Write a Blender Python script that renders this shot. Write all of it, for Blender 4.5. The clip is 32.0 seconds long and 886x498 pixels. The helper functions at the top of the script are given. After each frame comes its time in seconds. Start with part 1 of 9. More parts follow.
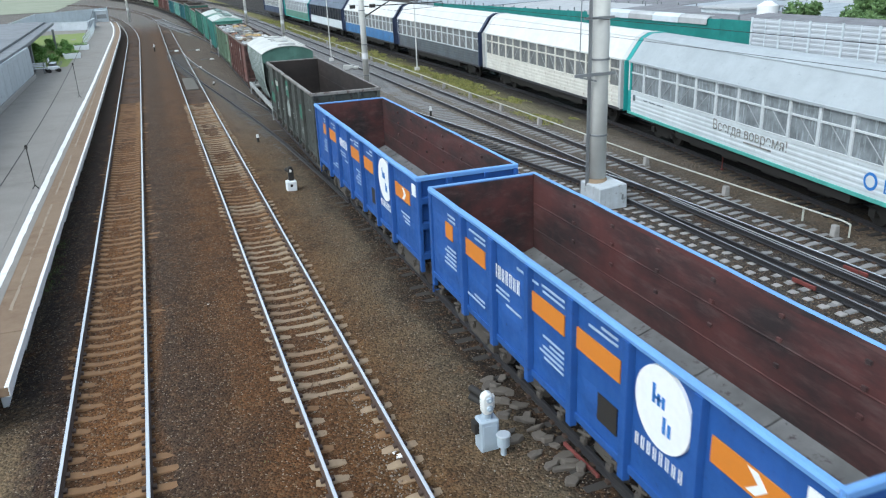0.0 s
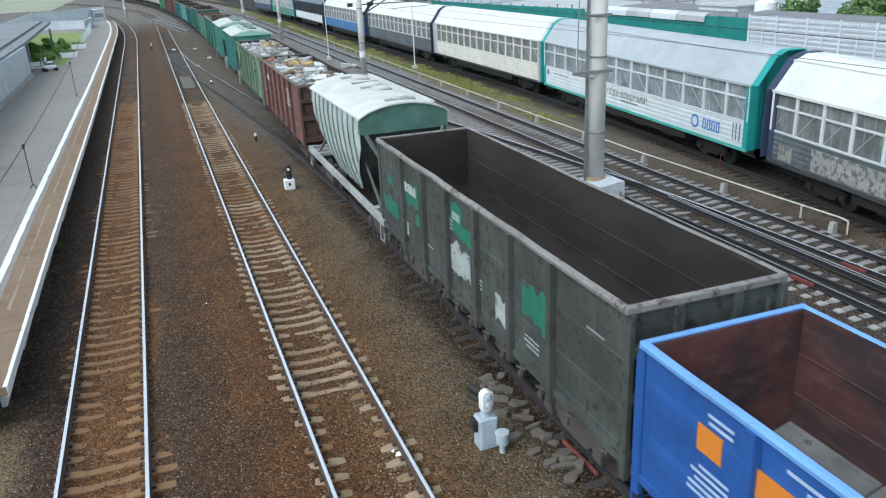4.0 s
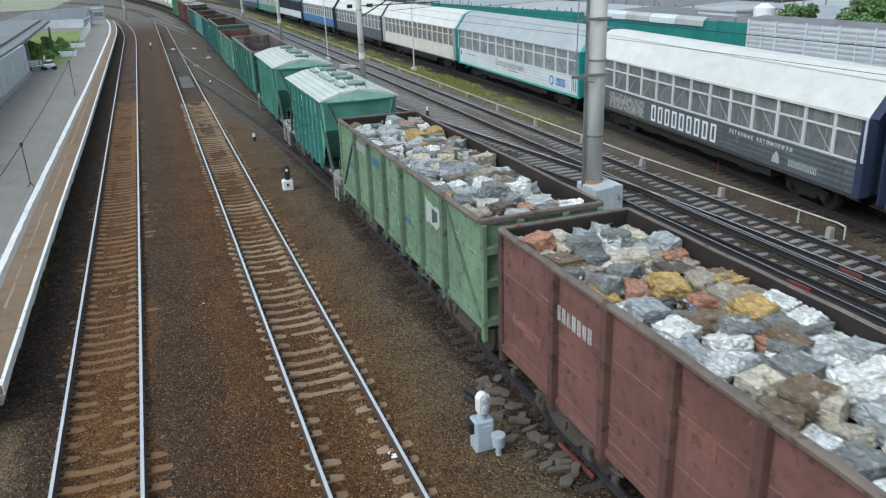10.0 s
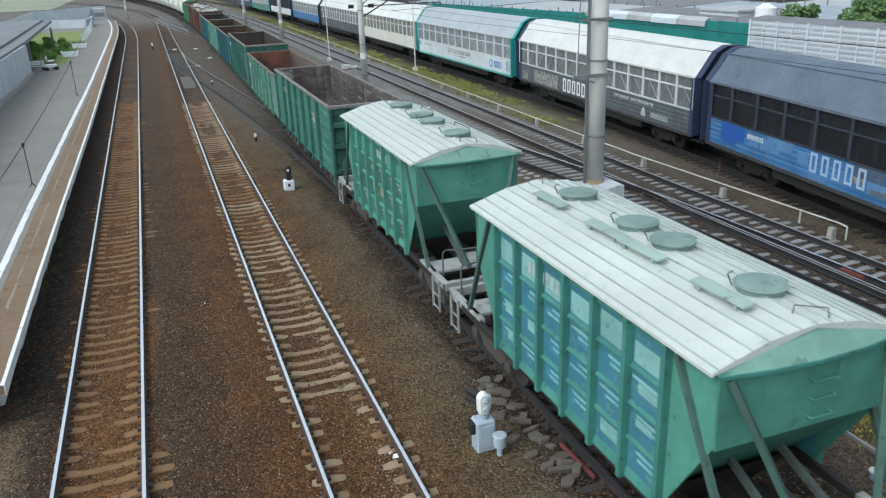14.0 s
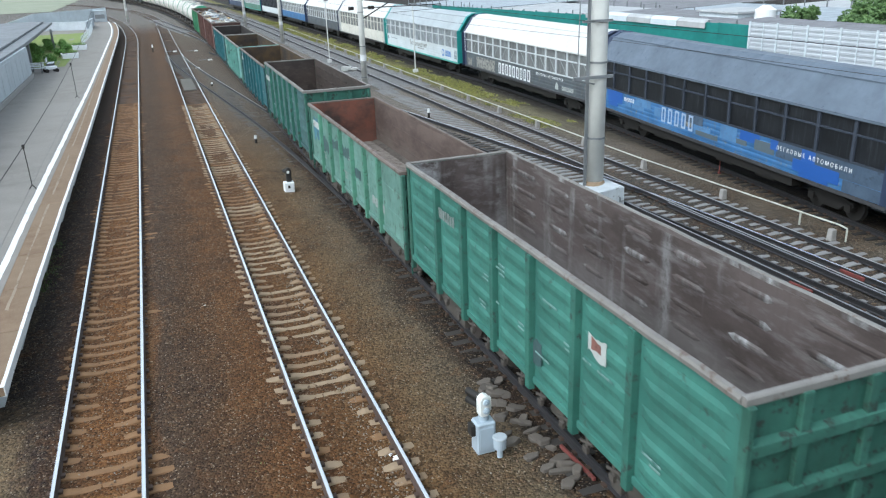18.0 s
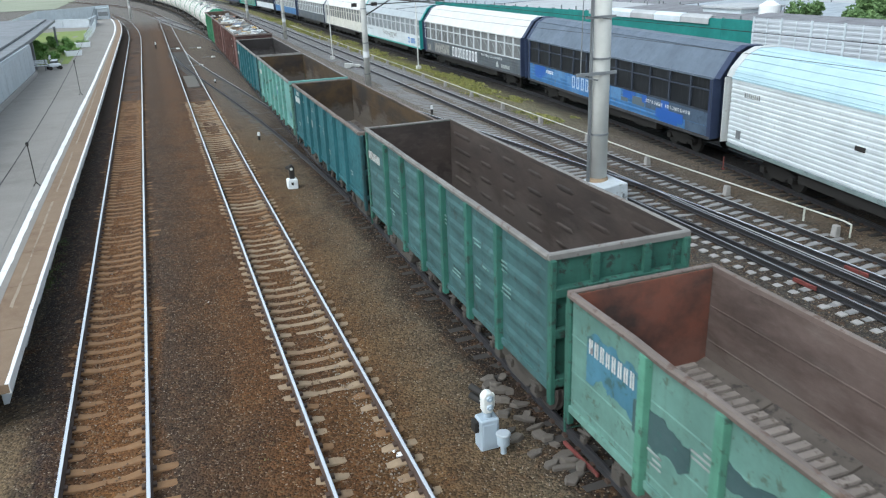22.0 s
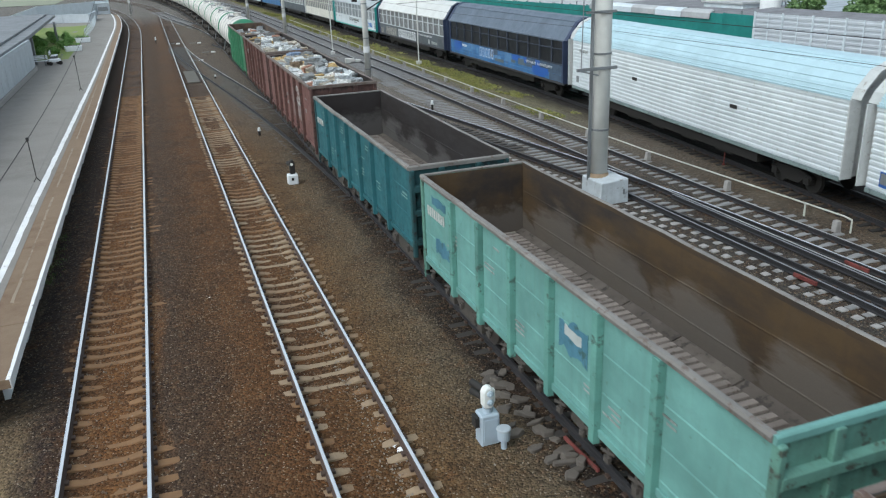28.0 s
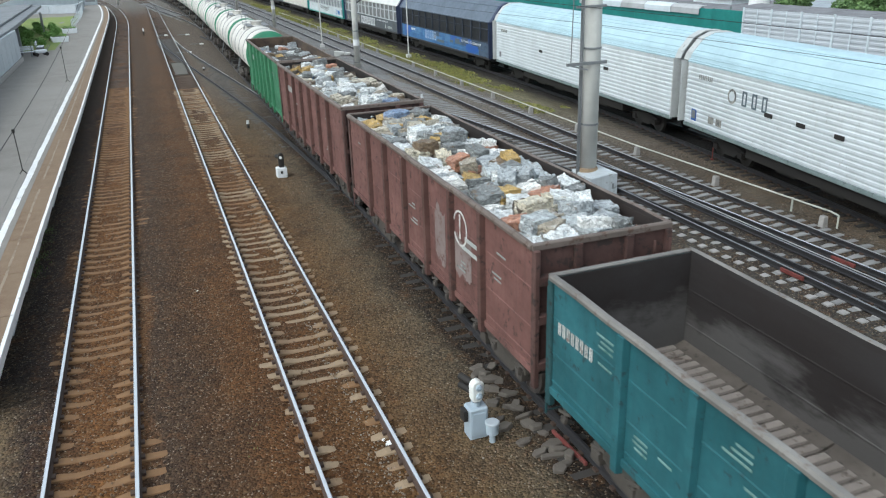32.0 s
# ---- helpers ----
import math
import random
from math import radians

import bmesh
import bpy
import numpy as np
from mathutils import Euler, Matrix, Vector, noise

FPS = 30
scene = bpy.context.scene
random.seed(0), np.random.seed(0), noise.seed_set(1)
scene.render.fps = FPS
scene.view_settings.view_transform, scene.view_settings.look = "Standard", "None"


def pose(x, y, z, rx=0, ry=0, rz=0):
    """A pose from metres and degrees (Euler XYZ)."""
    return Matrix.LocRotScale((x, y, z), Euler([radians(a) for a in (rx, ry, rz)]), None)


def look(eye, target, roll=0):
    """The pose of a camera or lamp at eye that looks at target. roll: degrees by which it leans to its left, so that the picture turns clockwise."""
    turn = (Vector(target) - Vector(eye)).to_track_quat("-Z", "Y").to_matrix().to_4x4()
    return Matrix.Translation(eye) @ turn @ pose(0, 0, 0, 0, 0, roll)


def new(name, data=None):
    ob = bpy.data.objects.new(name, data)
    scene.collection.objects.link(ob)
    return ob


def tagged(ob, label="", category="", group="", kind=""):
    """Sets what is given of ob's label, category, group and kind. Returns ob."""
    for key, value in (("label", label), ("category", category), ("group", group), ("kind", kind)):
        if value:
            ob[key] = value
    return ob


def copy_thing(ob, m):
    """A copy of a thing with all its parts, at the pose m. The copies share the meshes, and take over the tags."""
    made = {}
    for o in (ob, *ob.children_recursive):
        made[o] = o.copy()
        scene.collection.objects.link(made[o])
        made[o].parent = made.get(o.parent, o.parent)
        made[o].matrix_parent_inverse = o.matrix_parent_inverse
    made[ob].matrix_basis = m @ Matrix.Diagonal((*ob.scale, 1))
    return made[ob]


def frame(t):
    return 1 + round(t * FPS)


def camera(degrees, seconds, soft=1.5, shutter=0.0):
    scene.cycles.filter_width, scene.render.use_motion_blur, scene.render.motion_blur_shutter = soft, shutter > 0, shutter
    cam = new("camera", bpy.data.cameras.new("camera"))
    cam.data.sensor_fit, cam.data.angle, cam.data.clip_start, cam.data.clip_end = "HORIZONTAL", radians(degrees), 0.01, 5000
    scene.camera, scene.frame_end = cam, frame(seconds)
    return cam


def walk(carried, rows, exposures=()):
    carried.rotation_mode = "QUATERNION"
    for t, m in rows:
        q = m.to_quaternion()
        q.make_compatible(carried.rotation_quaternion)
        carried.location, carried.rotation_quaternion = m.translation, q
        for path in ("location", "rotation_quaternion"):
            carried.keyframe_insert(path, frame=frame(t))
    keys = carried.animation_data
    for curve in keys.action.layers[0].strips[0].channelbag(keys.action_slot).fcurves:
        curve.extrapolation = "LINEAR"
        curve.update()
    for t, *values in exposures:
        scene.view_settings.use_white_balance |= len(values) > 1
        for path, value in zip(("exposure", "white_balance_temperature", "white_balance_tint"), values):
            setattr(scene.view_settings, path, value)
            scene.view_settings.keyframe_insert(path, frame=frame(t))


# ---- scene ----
EYE = (0.0, 0.0, 8.903)


def view(yaw, pitch, roll):
    """The hand-held camera on the footbridge: degrees to the left, up, and of lean."""
    y, p = radians(yaw), radians(pitch)
    ahead = Vector((-math.sin(y) * math.cos(p), math.cos(y) * math.cos(p), math.sin(p)))
    return look(EYE, Vector(EYE) + 10 * ahead, roll)


cam = camera(59.403, 32.0, soft=1.22, shutter=0.2)
PATH = [
    (0.0, view(-19.454, -20.260, -2.488)),
    (0.5, view(-19.537, -20.421, -2.315)),
    (1.0, view(-19.487, -20.372, -2.382)),
    (1.5, view(-19.429, -20.365, -2.494)),
    (2.0, view(-19.474, -20.445, -2.560)),
    (2.5, view(-19.529, -20.569, -2.623)),
    (3.0, view(-19.633, -20.575, -2.572)),
    (3.5, view(-19.568, -20.479, -2.652)),
    (5.5, view(-19.729, -20.259, -2.382)),
    (6.0, view(-19.880, -20.100, -2.381)),
    (6.5, view(-19.953, -20.088, -2.218)),
    (7.0, view(-19.924, -20.009, -2.257)),
    (7.5, view(-19.798, -20.155, -2.153)),
    (8.0, view(-19.741, -20.393, -2.064)),
    (8.5, view(-19.897, -20.492, -1.802)),
    (9.0, view(-19.697, -20.359, -1.881)),
    (9.5, view(-19.424, -20.357, -1.981)),
    (10.0, view(-19.766, -20.267, -2.094)),
    (10.5, view(-19.782, -20.479, -1.756)),
    (11.0, view(-19.670, -20.599, -1.729)),
    (11.5, view(-19.825, -20.417, -1.921)),
    (12.0, view(-19.891, -20.276, -1.906)),
    (12.5, view(-19.674, -20.334, -1.925)),
    (13.0, view(-19.756, -20.236, -2.025)),
    (13.5, view(-19.678, -20.308, -2.206)),
    (14.0, view(-19.664, -20.247, -2.117)),
    (14.5, view(-19.822, -20.272, -2.029)),
    (16.5, view(-19.646, -20.137, -2.123)),
    (17.0, view(-19.581, -20.219, -2.046)),
    (17.5, view(-19.536, -20.093, -2.116)),
    (18.0, view(-19.667, -20.120, -2.125)),
    (18.5, view(-19.634, -20.076, -2.056)),
    (19.0, view(-19.694, -20.255, -1.972)),
    (19.5, view(-19.632, -20.250, -2.117)),
    (20.0, view(-19.625, -20.203, -2.292)),
    (20.5, view(-19.607, -20.331, -2.173)),
    (21.0, view(-19.700, -20.246, -2.161)),
    (21.5, view(-19.490, -20.394, -2.255)),
    (22.0, view(-19.398, -20.356, -2.296)),
    (22.5, view(-19.417, -20.337, -2.303)),
    (23.0, view(-19.369, -20.235, -2.328)),
    (23.5, view(-19.371, -20.249, -2.362)),
    (24.0, view(-19.383, -20.248, -2.328)),
    (24.5, view(-19.414, -20.188, -2.300)),
    (25.0, view(-19.626, -20.007, -2.284)),
    (25.5, view(-19.541, -20.269, -2.214)),
    (27.5, view(-19.436, -20.595, -2.392)),
    (28.0, view(-19.347, -20.694, -2.326)),
    (28.5, view(-19.543, -20.464, -2.410)),
    (29.0, view(-20.141, -20.488, -1.346)),
    (29.5, view(-20.327, -20.789, -1.437)),
    (30.0, view(-20.419, -20.590, -1.219)),
    (30.5, view(-20.408, -20.843, -1.246)),
    (31.0, view(-20.302, -20.984, -1.374)),
    (31.5, view(-20.240, -20.984, -1.677)),
    (32.0, view(-20.180, -21.170, -1.846)),
]
EXPOSURES = [(0.0, 0.50, 5750), (3.0, 0.50, 5750), (6.0, 0.24, 5850), (7.0, 0.10, 5900), (8.0, 0.05, 5900), (9.0, 0.16, 5900), (11.0, 0.18, 5900), (13.0, 0.22, 5900), (14.0, 0.24, 5900), (17.0, 0.14, 5800), (18.0, 0.63, 5800), (20.0, 0.66, 5800), (22.0, 0.52, 5850), (24.0, 0.44, 5950), (25.0, 0.26, 6000), (28.0, 0.21, 5950), (29.0, 0.18, 5950), (30.0, 0.20, 5950), (31.0, 0.40, 5900), (32.0, 0.36, 6000)]
walk(cam, PATH, [(t, e, k, 3) for t, e, k in EXPOSURES])

# ---- light: an overcast day ----
world = bpy.data.worlds.new("overcast_sky")
world.use_nodes = True
scene.world = world
wn, wl = world.node_tree.nodes, world.node_tree.links
sky = wn.new("ShaderNodeTexSky")
sky.sky_type, sky.sun_disc = "NISHITA", False
sky.sun_elevation, sky.sun_rotation = radians(47), radians(-113)
sky.air_density, sky.dust_density = 1.6, 3.0
grey = wn.new("ShaderNodeHueSaturation")
grey.inputs["Saturation"].default_value = 0.35
wl.new(sky.outputs["Color"], grey.inputs["Color"])
wl.new(grey.outputs["Color"], wn["Background"].inputs["Color"])
wn["Background"].inputs["Strength"].default_value = 0.178
sun_data = bpy.data.lights.new("sun", "SUN")
sun_data.energy, sun_data.angle, sun_data.color = 0.72, radians(35), (1.0, 0.98, 0.96)
sun = new("sun", sun_data)
sun.matrix_world = look((-46, -20, 54), (0, 0, 0))

# ---- materials ----
def node(nt, kind, inputs=None, **props):
    n = nt.nodes.new("ShaderNode" + kind)
    for k, v in props.items():
        setattr(n, k, v)
    for k, v in (inputs or {}).items():
        if isinstance(v, bpy.types.NodeSocket):
            nt.links.new(v, n.inputs[k])
        else:
            n.inputs[k].default_value = v
    return n


def rgb(c):
    return (*c, 1.0)


def mix(nt, fac, a, b, blend="MIX"):
    n = nt.nodes.new("ShaderNodeMix")
    n.data_type, n.blend_type = "RGBA", blend
    for sock, v in ((n.inputs[0], fac), (n.inputs[6], a), (n.inputs[7], b)):
        if isinstance(v, bpy.types.NodeSocket):
            nt.links.new(v, sock)
        else:
            sock.default_value = rgb(v) if isinstance(v, tuple) and len(v) == 3 else v
    return n.outputs[2]


def ramp(nt, fac, lo, hi):
    """0 below lo, 1 above hi."""
    return node(nt, "MapRange", {0: fac, 1: lo, 2: hi, 3: 0.0, 4: 1.0}, clamp=True).outputs[0]


def coords(nt, scale=(1, 1, 1), shift=True):
    """Object space, in metres, shifted by each object's own random number."""
    tc = node(nt, "TexCoord").outputs["Object"]
    if shift:
        r = node(nt, "ObjectInfo").outputs["Random"]
        off = node(nt, "VectorMath", {0: tc, 1: node(nt, "CombineXYZ", {0: node(nt, "Math", {0: r, 1: 37.0}, operation="MULTIPLY").outputs[0], 1: node(nt, "Math", {0: r, 1: 91.0}, operation="MULTIPLY").outputs[0], 2: r}).outputs[0]}, operation="ADD").outputs[0]
    else:
        off = tc
    return node(nt, "VectorMath", {0: off, 1: scale}, operation="MULTIPLY").outputs[0]


def noise_tex(nt, vec, scale, detail=4.0, rough=0.6):
    return node(nt, "TexNoise", {"Vector": vec, "Scale": scale, "Detail": detail, "Roughness": rough}).outputs["Fac"]


def fresh(name):
    m = bpy.data.materials.new(name)
    m.use_nodes = True
    return m, m.node_tree, m.node_tree.nodes["Principled BSDF"]


def finish(nt, bsdf, colour, rough, metal=0.0, bump=None, depth=0.01, strength=0.5):
    for key, v in (("Base Color", colour), ("Roughness", rough), ("Metallic", metal)):
        if isinstance(v, bpy.types.NodeSocket):
            nt.links.new(v, bsdf.inputs[key])
        else:
            bsdf.inputs[key].default_value = rgb(v) if isinstance(v, tuple) else v
    if bump is not None:
        b = node(nt, "Bump", {"Height": bump, "Strength": strength, "Distance": depth})
        nt.links.new(b.outputs[0], bsdf.inputs["Normal"])


MATS = {}


def paint(name, base, worn=(0.10, 0.07, 0.055), amount=0.35, rough=0.55, streak=0.6, fade=0.25, shift=True):
    """Weathered paint: faded patches, vertical dirt streaks, chips of rust."""
    if name in MATS:
        return MATS[name]
    m, nt, bs = fresh(name)
    v = coords(nt, shift=shift)
    big = noise_tex(nt, v, 0.7, 3)
    mid = noise_tex(nt, v, 4.0, 6, 0.7)
    fine = noise_tex(nt, v, 45.0, 3)
    st = noise_tex(nt, coords(nt, (6.0, 6.0, 0.35), shift), 1.0, 5, 0.65)
    light = tuple(min(1.0, c * (1 + fade) + 0.05 * fade) for c in base)
    dark = tuple(c * (1 - fade) for c in base)
    c = mix(nt, ramp(nt, big, 0.3, 0.7), dark, light)
    grime = noise_tex(nt, coords(nt, (1.0, 0.8, 1.6), shift), 1.7, 7, 0.7)
    c = mix(nt, node(nt, "Math", {0: ramp(nt, grime, 0.46, 0.68), 1: 0.25 + 0.6 * amount}, operation="MULTIPLY").outputs[0], c, tuple(0.55 * a + 0.3 * b for a, b in zip(base, worn)))
    c = mix(nt, node(nt, "Math", {0: ramp(nt, st, 0.5, 0.72), 1: streak}, operation="MULTIPLY").outputs[0], c, tuple(0.5 * a + 0.5 * b for a, b in zip(base, worn)))
    c = mix(nt, node(nt, "Math", {0: ramp(nt, mid, 0.655 - 0.22 * amount, 0.72 - 0.2 * amount), 1: min(1.0, 0.5 + amount)}, operation="MULTIPLY").outputs[0], c, worn)
    c = mix(nt, node(nt, "Math", {0: fine, 1: 0.16}, operation="MULTIPLY").outputs[0], c, (0.02, 0.02, 0.02))
    r = node(nt, "MapRange", {0: mid, 1: 0.2, 2: 0.8, 3: rough - 0.1, 4: min(1.0, rough + 0.25)}).outputs[0]
    finish(nt, bs, c, r, 0.0, node(nt, "Math", {0: mid, 1: fine}, operation="ADD").outputs[0], 0.004, 0.35)
    bs.inputs["Specular IOR Level"].default_value = 0.35
    MATS[name] = m
    return m


def plain(name, base, rough=0.6, metal=0.0, vary=0.15, scale=8.0, bump=0.003):
    if name in MATS:
        return MATS[name]
    m, nt, bs = fresh(name)
    v = coords(nt)
    a, b = noise_tex(nt, v, scale, 5), noise_tex(nt, v, scale * 9, 3)
    c = mix(nt, a, tuple(x * (1 - vary) for x in base), tuple(min(1, x * (1 + vary)) for x in base))
    c = mix(nt, node(nt, "Math", {0: b, 1: vary}, operation="MULTIPLY").outputs[0], c, tuple(x * 0.4 for x in base))
    finish(nt, bs, c, node(nt, "MapRange", {0: a, 3: max(0.05, rough - 0.1), 4: min(1, rough + 0.1)}).outputs[0], metal, b, bump, 0.5)
    MATS[name] = m
    return m


def bands(nt, x, stops, lo, hi):
    """A colour that changes across the yard: stops of (x, colour), blended."""
    f = node(nt, "MapRange", {0: x, 1: lo, 2: hi, 3: 0.0, 4: 1.0}, clamp=True).outputs[0]
    cr = node(nt, "ValToRGB", {0: f})
    el = cr.color_ramp.elements
    el[0].position, el[0].color = (stops[0][0] - lo) / (hi - lo), rgb(stops[0][1])
    el[1].position, el[1].color = (stops[1][0] - lo) / (hi - lo), rgb(stops[1][1])
    for p, c in stops[2:]:
        el.new((p - lo) / (hi - lo)).color = rgb(c)
    return cr.outputs[0]


def gravel_mat():
    """Ballast stained by rust and oil in strips along the tracks, greyer towards the far side of the yard; shade and
    distance haze are painted in.
    """
    m, nt, bs = fresh("ballast")
    v = coords(nt, shift=False)
    vor = node(nt, "TexVoronoi", {"Vector": v, "Scale": 19.0, "Randomness": 1.0})
    stone = node(nt, "SeparateColor", {0: vor.outputs["Color"]})
    vor2 = node(nt, "TexVoronoi", {"Vector": v, "Scale": 34.0})
    patch = noise_tex(nt, v, 0.55, 5, 0.62)
    patch2 = noise_tex(nt, coords(nt, (1.0, 0.25, 1.0), False), 1.3, 6, 0.68)
    mid = noise_tex(nt, v, 2.6, 6, 0.7)
    fine = noise_tex(nt, v, 7.0, 6, 0.75)
    x = node(nt, "SeparateXYZ", {0: v}).outputs[0]
    wob = node(nt, "Math", {0: node(nt, "Math", {0: patch2, 1: 0.5}, operation="SUBTRACT").outputs[0], 1: 2.0}, operation="MULTIPLY").outputs[0]
    xw = node(nt, "Math", {0: x, 1: wob}, operation="ADD").outputs[0]
    # stops at 6.3, 10.2 and 24.5: shade below the trains put into the colour
    brown, under_far_train = (0.104, 0.052, 0.022), (0.036, 0.027, 0.023)
    # stop at -4.1: dark cess, with the platform's shadow put into the colour
    c = bands(nt, xw, [(-4.7, (0.10, 0.083, 0.064)), (-4.1, (0.030, 0.026, 0.025)), (-3.2, (0.046, 0.032, 0.027)), (-2.9, brown), (-2.1, (0.155, 0.074, 0.028)), (-1.3, (0.120, 0.062, 0.028)), (-0.9, (0.062, 0.042, 0.030)), (0.2, (0.076, 0.042, 0.022)), (0.9, brown), (1.9, (0.105, 0.050, 0.020)), (2.6, brown), (3.5, (0.126, 0.070, 0.030)), (4.6, (0.134, 0.094, 0.054)), (5.6, (0.104, 0.086, 0.062)), (6.3, (0.022, 0.018, 0.016)), (10.2, (0.022, 0.018, 0.016)), (10.9, (0.115, 0.098, 0.080)), (12.5, (0.17, 0.140, 0.105)), (14.2, (0.13, 0.112, 0.09)), (15.2, (0.062, 0.058, 0.054)), (17.6, (0.052, 0.049, 0.047)), (19.8, (0.060, 0.056, 0.052)), (21.0, (0.125, 0.108, 0.088)), (22.4, (0.090, 0.077, 0.063)), (24.5, under_far_train)], -6.0, 26.0)
    c = mix(nt, node(nt, "Math", {0: ramp(nt, patch, 0.46, 0.66), 1: 0.55}, operation="MULTIPLY").outputs[0], c, (0.040, 0.026, 0.019))
    c = mix(nt, node(nt, "Math", {0: ramp(nt, mid, 0.52, 0.72), 1: 0.5}, operation="MULTIPLY").outputs[0], c, (0.145, 0.070, 0.028))
    # trodden grey cinder round the crossover, paled by haze put into the colour
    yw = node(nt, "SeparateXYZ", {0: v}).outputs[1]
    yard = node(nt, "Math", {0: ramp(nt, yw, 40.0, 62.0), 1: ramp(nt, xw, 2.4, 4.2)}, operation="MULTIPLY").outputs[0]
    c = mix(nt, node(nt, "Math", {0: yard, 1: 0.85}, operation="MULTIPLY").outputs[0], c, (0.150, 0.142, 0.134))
    # distance haze put into the colour: the ground pales from y 30 and 140
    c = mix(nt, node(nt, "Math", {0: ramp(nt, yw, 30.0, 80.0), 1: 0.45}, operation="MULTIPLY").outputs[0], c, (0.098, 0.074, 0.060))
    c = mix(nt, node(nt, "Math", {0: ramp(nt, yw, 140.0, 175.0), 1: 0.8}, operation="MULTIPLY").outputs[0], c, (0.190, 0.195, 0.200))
    # grey cinder round the far tracks, paler with distance
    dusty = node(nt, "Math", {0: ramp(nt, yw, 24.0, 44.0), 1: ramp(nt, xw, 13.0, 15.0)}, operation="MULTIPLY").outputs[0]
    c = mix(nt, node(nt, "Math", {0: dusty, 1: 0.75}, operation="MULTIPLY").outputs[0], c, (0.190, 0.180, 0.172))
    # pale trodden earth below the platform's end
    earth = node(nt, "Math", {0: ramp(nt, yw, 18.5, 14.5), 1: ramp(nt, xw, -3.3, -3.9)}, operation="MULTIPLY").outputs[0]
    c = mix(nt, node(nt, "Math", {0: earth, 1: 0.9}, operation="MULTIPLY").outputs[0], c, (0.19, 0.145, 0.090))
    # a mossy strip beside the far track
    turf = node(nt, "Math", {0: ramp(nt, yw, 34.0, 60.0), 1: node(nt, "Math", {0: ramp(nt, xw, 20.6, 21.4), 1: ramp(nt, xw, 24.0, 23.2)}, operation="MULTIPLY").outputs[0]}, operation="MULTIPLY").outputs[0]
    c = mix(nt, node(nt, "Math", {0: turf, 1: 0.8}, operation="MULTIPLY").outputs[0], c, (0.17, 0.17, 0.045))
    vary = node(nt, "MapRange", {0: stone.outputs[0], 1: 0.0, 2: 1.0, 3: 0.50, 4: 1.42}).outputs[0]
    c = mix(nt, 1.0, c, node(nt, "CombineXYZ", {0: vary, 1: vary, 2: vary}).outputs[0], "MULTIPLY")
    c = mix(nt, node(nt, "Math", {0: ramp(nt, stone.outputs[1], 0.80, 0.98), 1: 0.35}, operation="MULTIPLY").outputs[0], c, (0.24, 0.175, 0.11))
    c = mix(nt, node(nt, "Math", {0: ramp(nt, fine, 0.50, 0.78), 1: 0.4}, operation="MULTIPLY").outputs[0], c, (0.028, 0.019, 0.014))
    grit = ramp(nt, node(nt, "SeparateColor", {0: vor2.outputs["Color"]}).outputs[1], 0.955, 0.985)
    c = mix(nt, node(nt, "Math", {0: grit, 1: 0.5}, operation="MULTIPLY").outputs[0], c, (0.42, 0.38, 0.33))
    c = mix(nt, 1.0, c, (0.905, 0.855, 0.78), "MULTIPLY")
    # near-black below the far train: shade under the wagons put into the colour
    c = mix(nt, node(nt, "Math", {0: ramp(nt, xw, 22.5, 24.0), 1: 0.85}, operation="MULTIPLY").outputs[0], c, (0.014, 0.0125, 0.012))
    h = node(nt, "Math", {0: node(nt, "Math", {0: vor.outputs["Distance"], 1: -1.0}, operation="MULTIPLY").outputs[0], 1: fine}, operation="ADD").outputs[0]
    finish(nt, bs, c, 0.95, 0.0, h, 0.045, 0.8)
    bs.inputs["Specular IOR Level"].default_value = 0.2
    return m


def ground_far_mat(name, a, b, scale=1.2):
    m, nt, bs = fresh(name)
    v = coords(nt, shift=False)
    n1, n2, n3 = noise_tex(nt, v, scale, 6, 0.7), noise_tex(nt, v, scale * 14, 4, 0.7), noise_tex(nt, v, scale * 0.15, 3)
    c = mix(nt, ramp(nt, n1, 0.35, 0.65), a, b)
    c = mix(nt, node(nt, "Math", {0: n2, 1: 0.5}, operation="MULTIPLY").outputs[0], c, tuple(0.35 * x for x in a))
    c = mix(nt, ramp(nt, n3, 0.4, 0.7), c, tuple(0.8 * x for x in b))
    finish(nt, bs, c, 0.92, 0.0, n2, 0.03, 0.7)
    return m


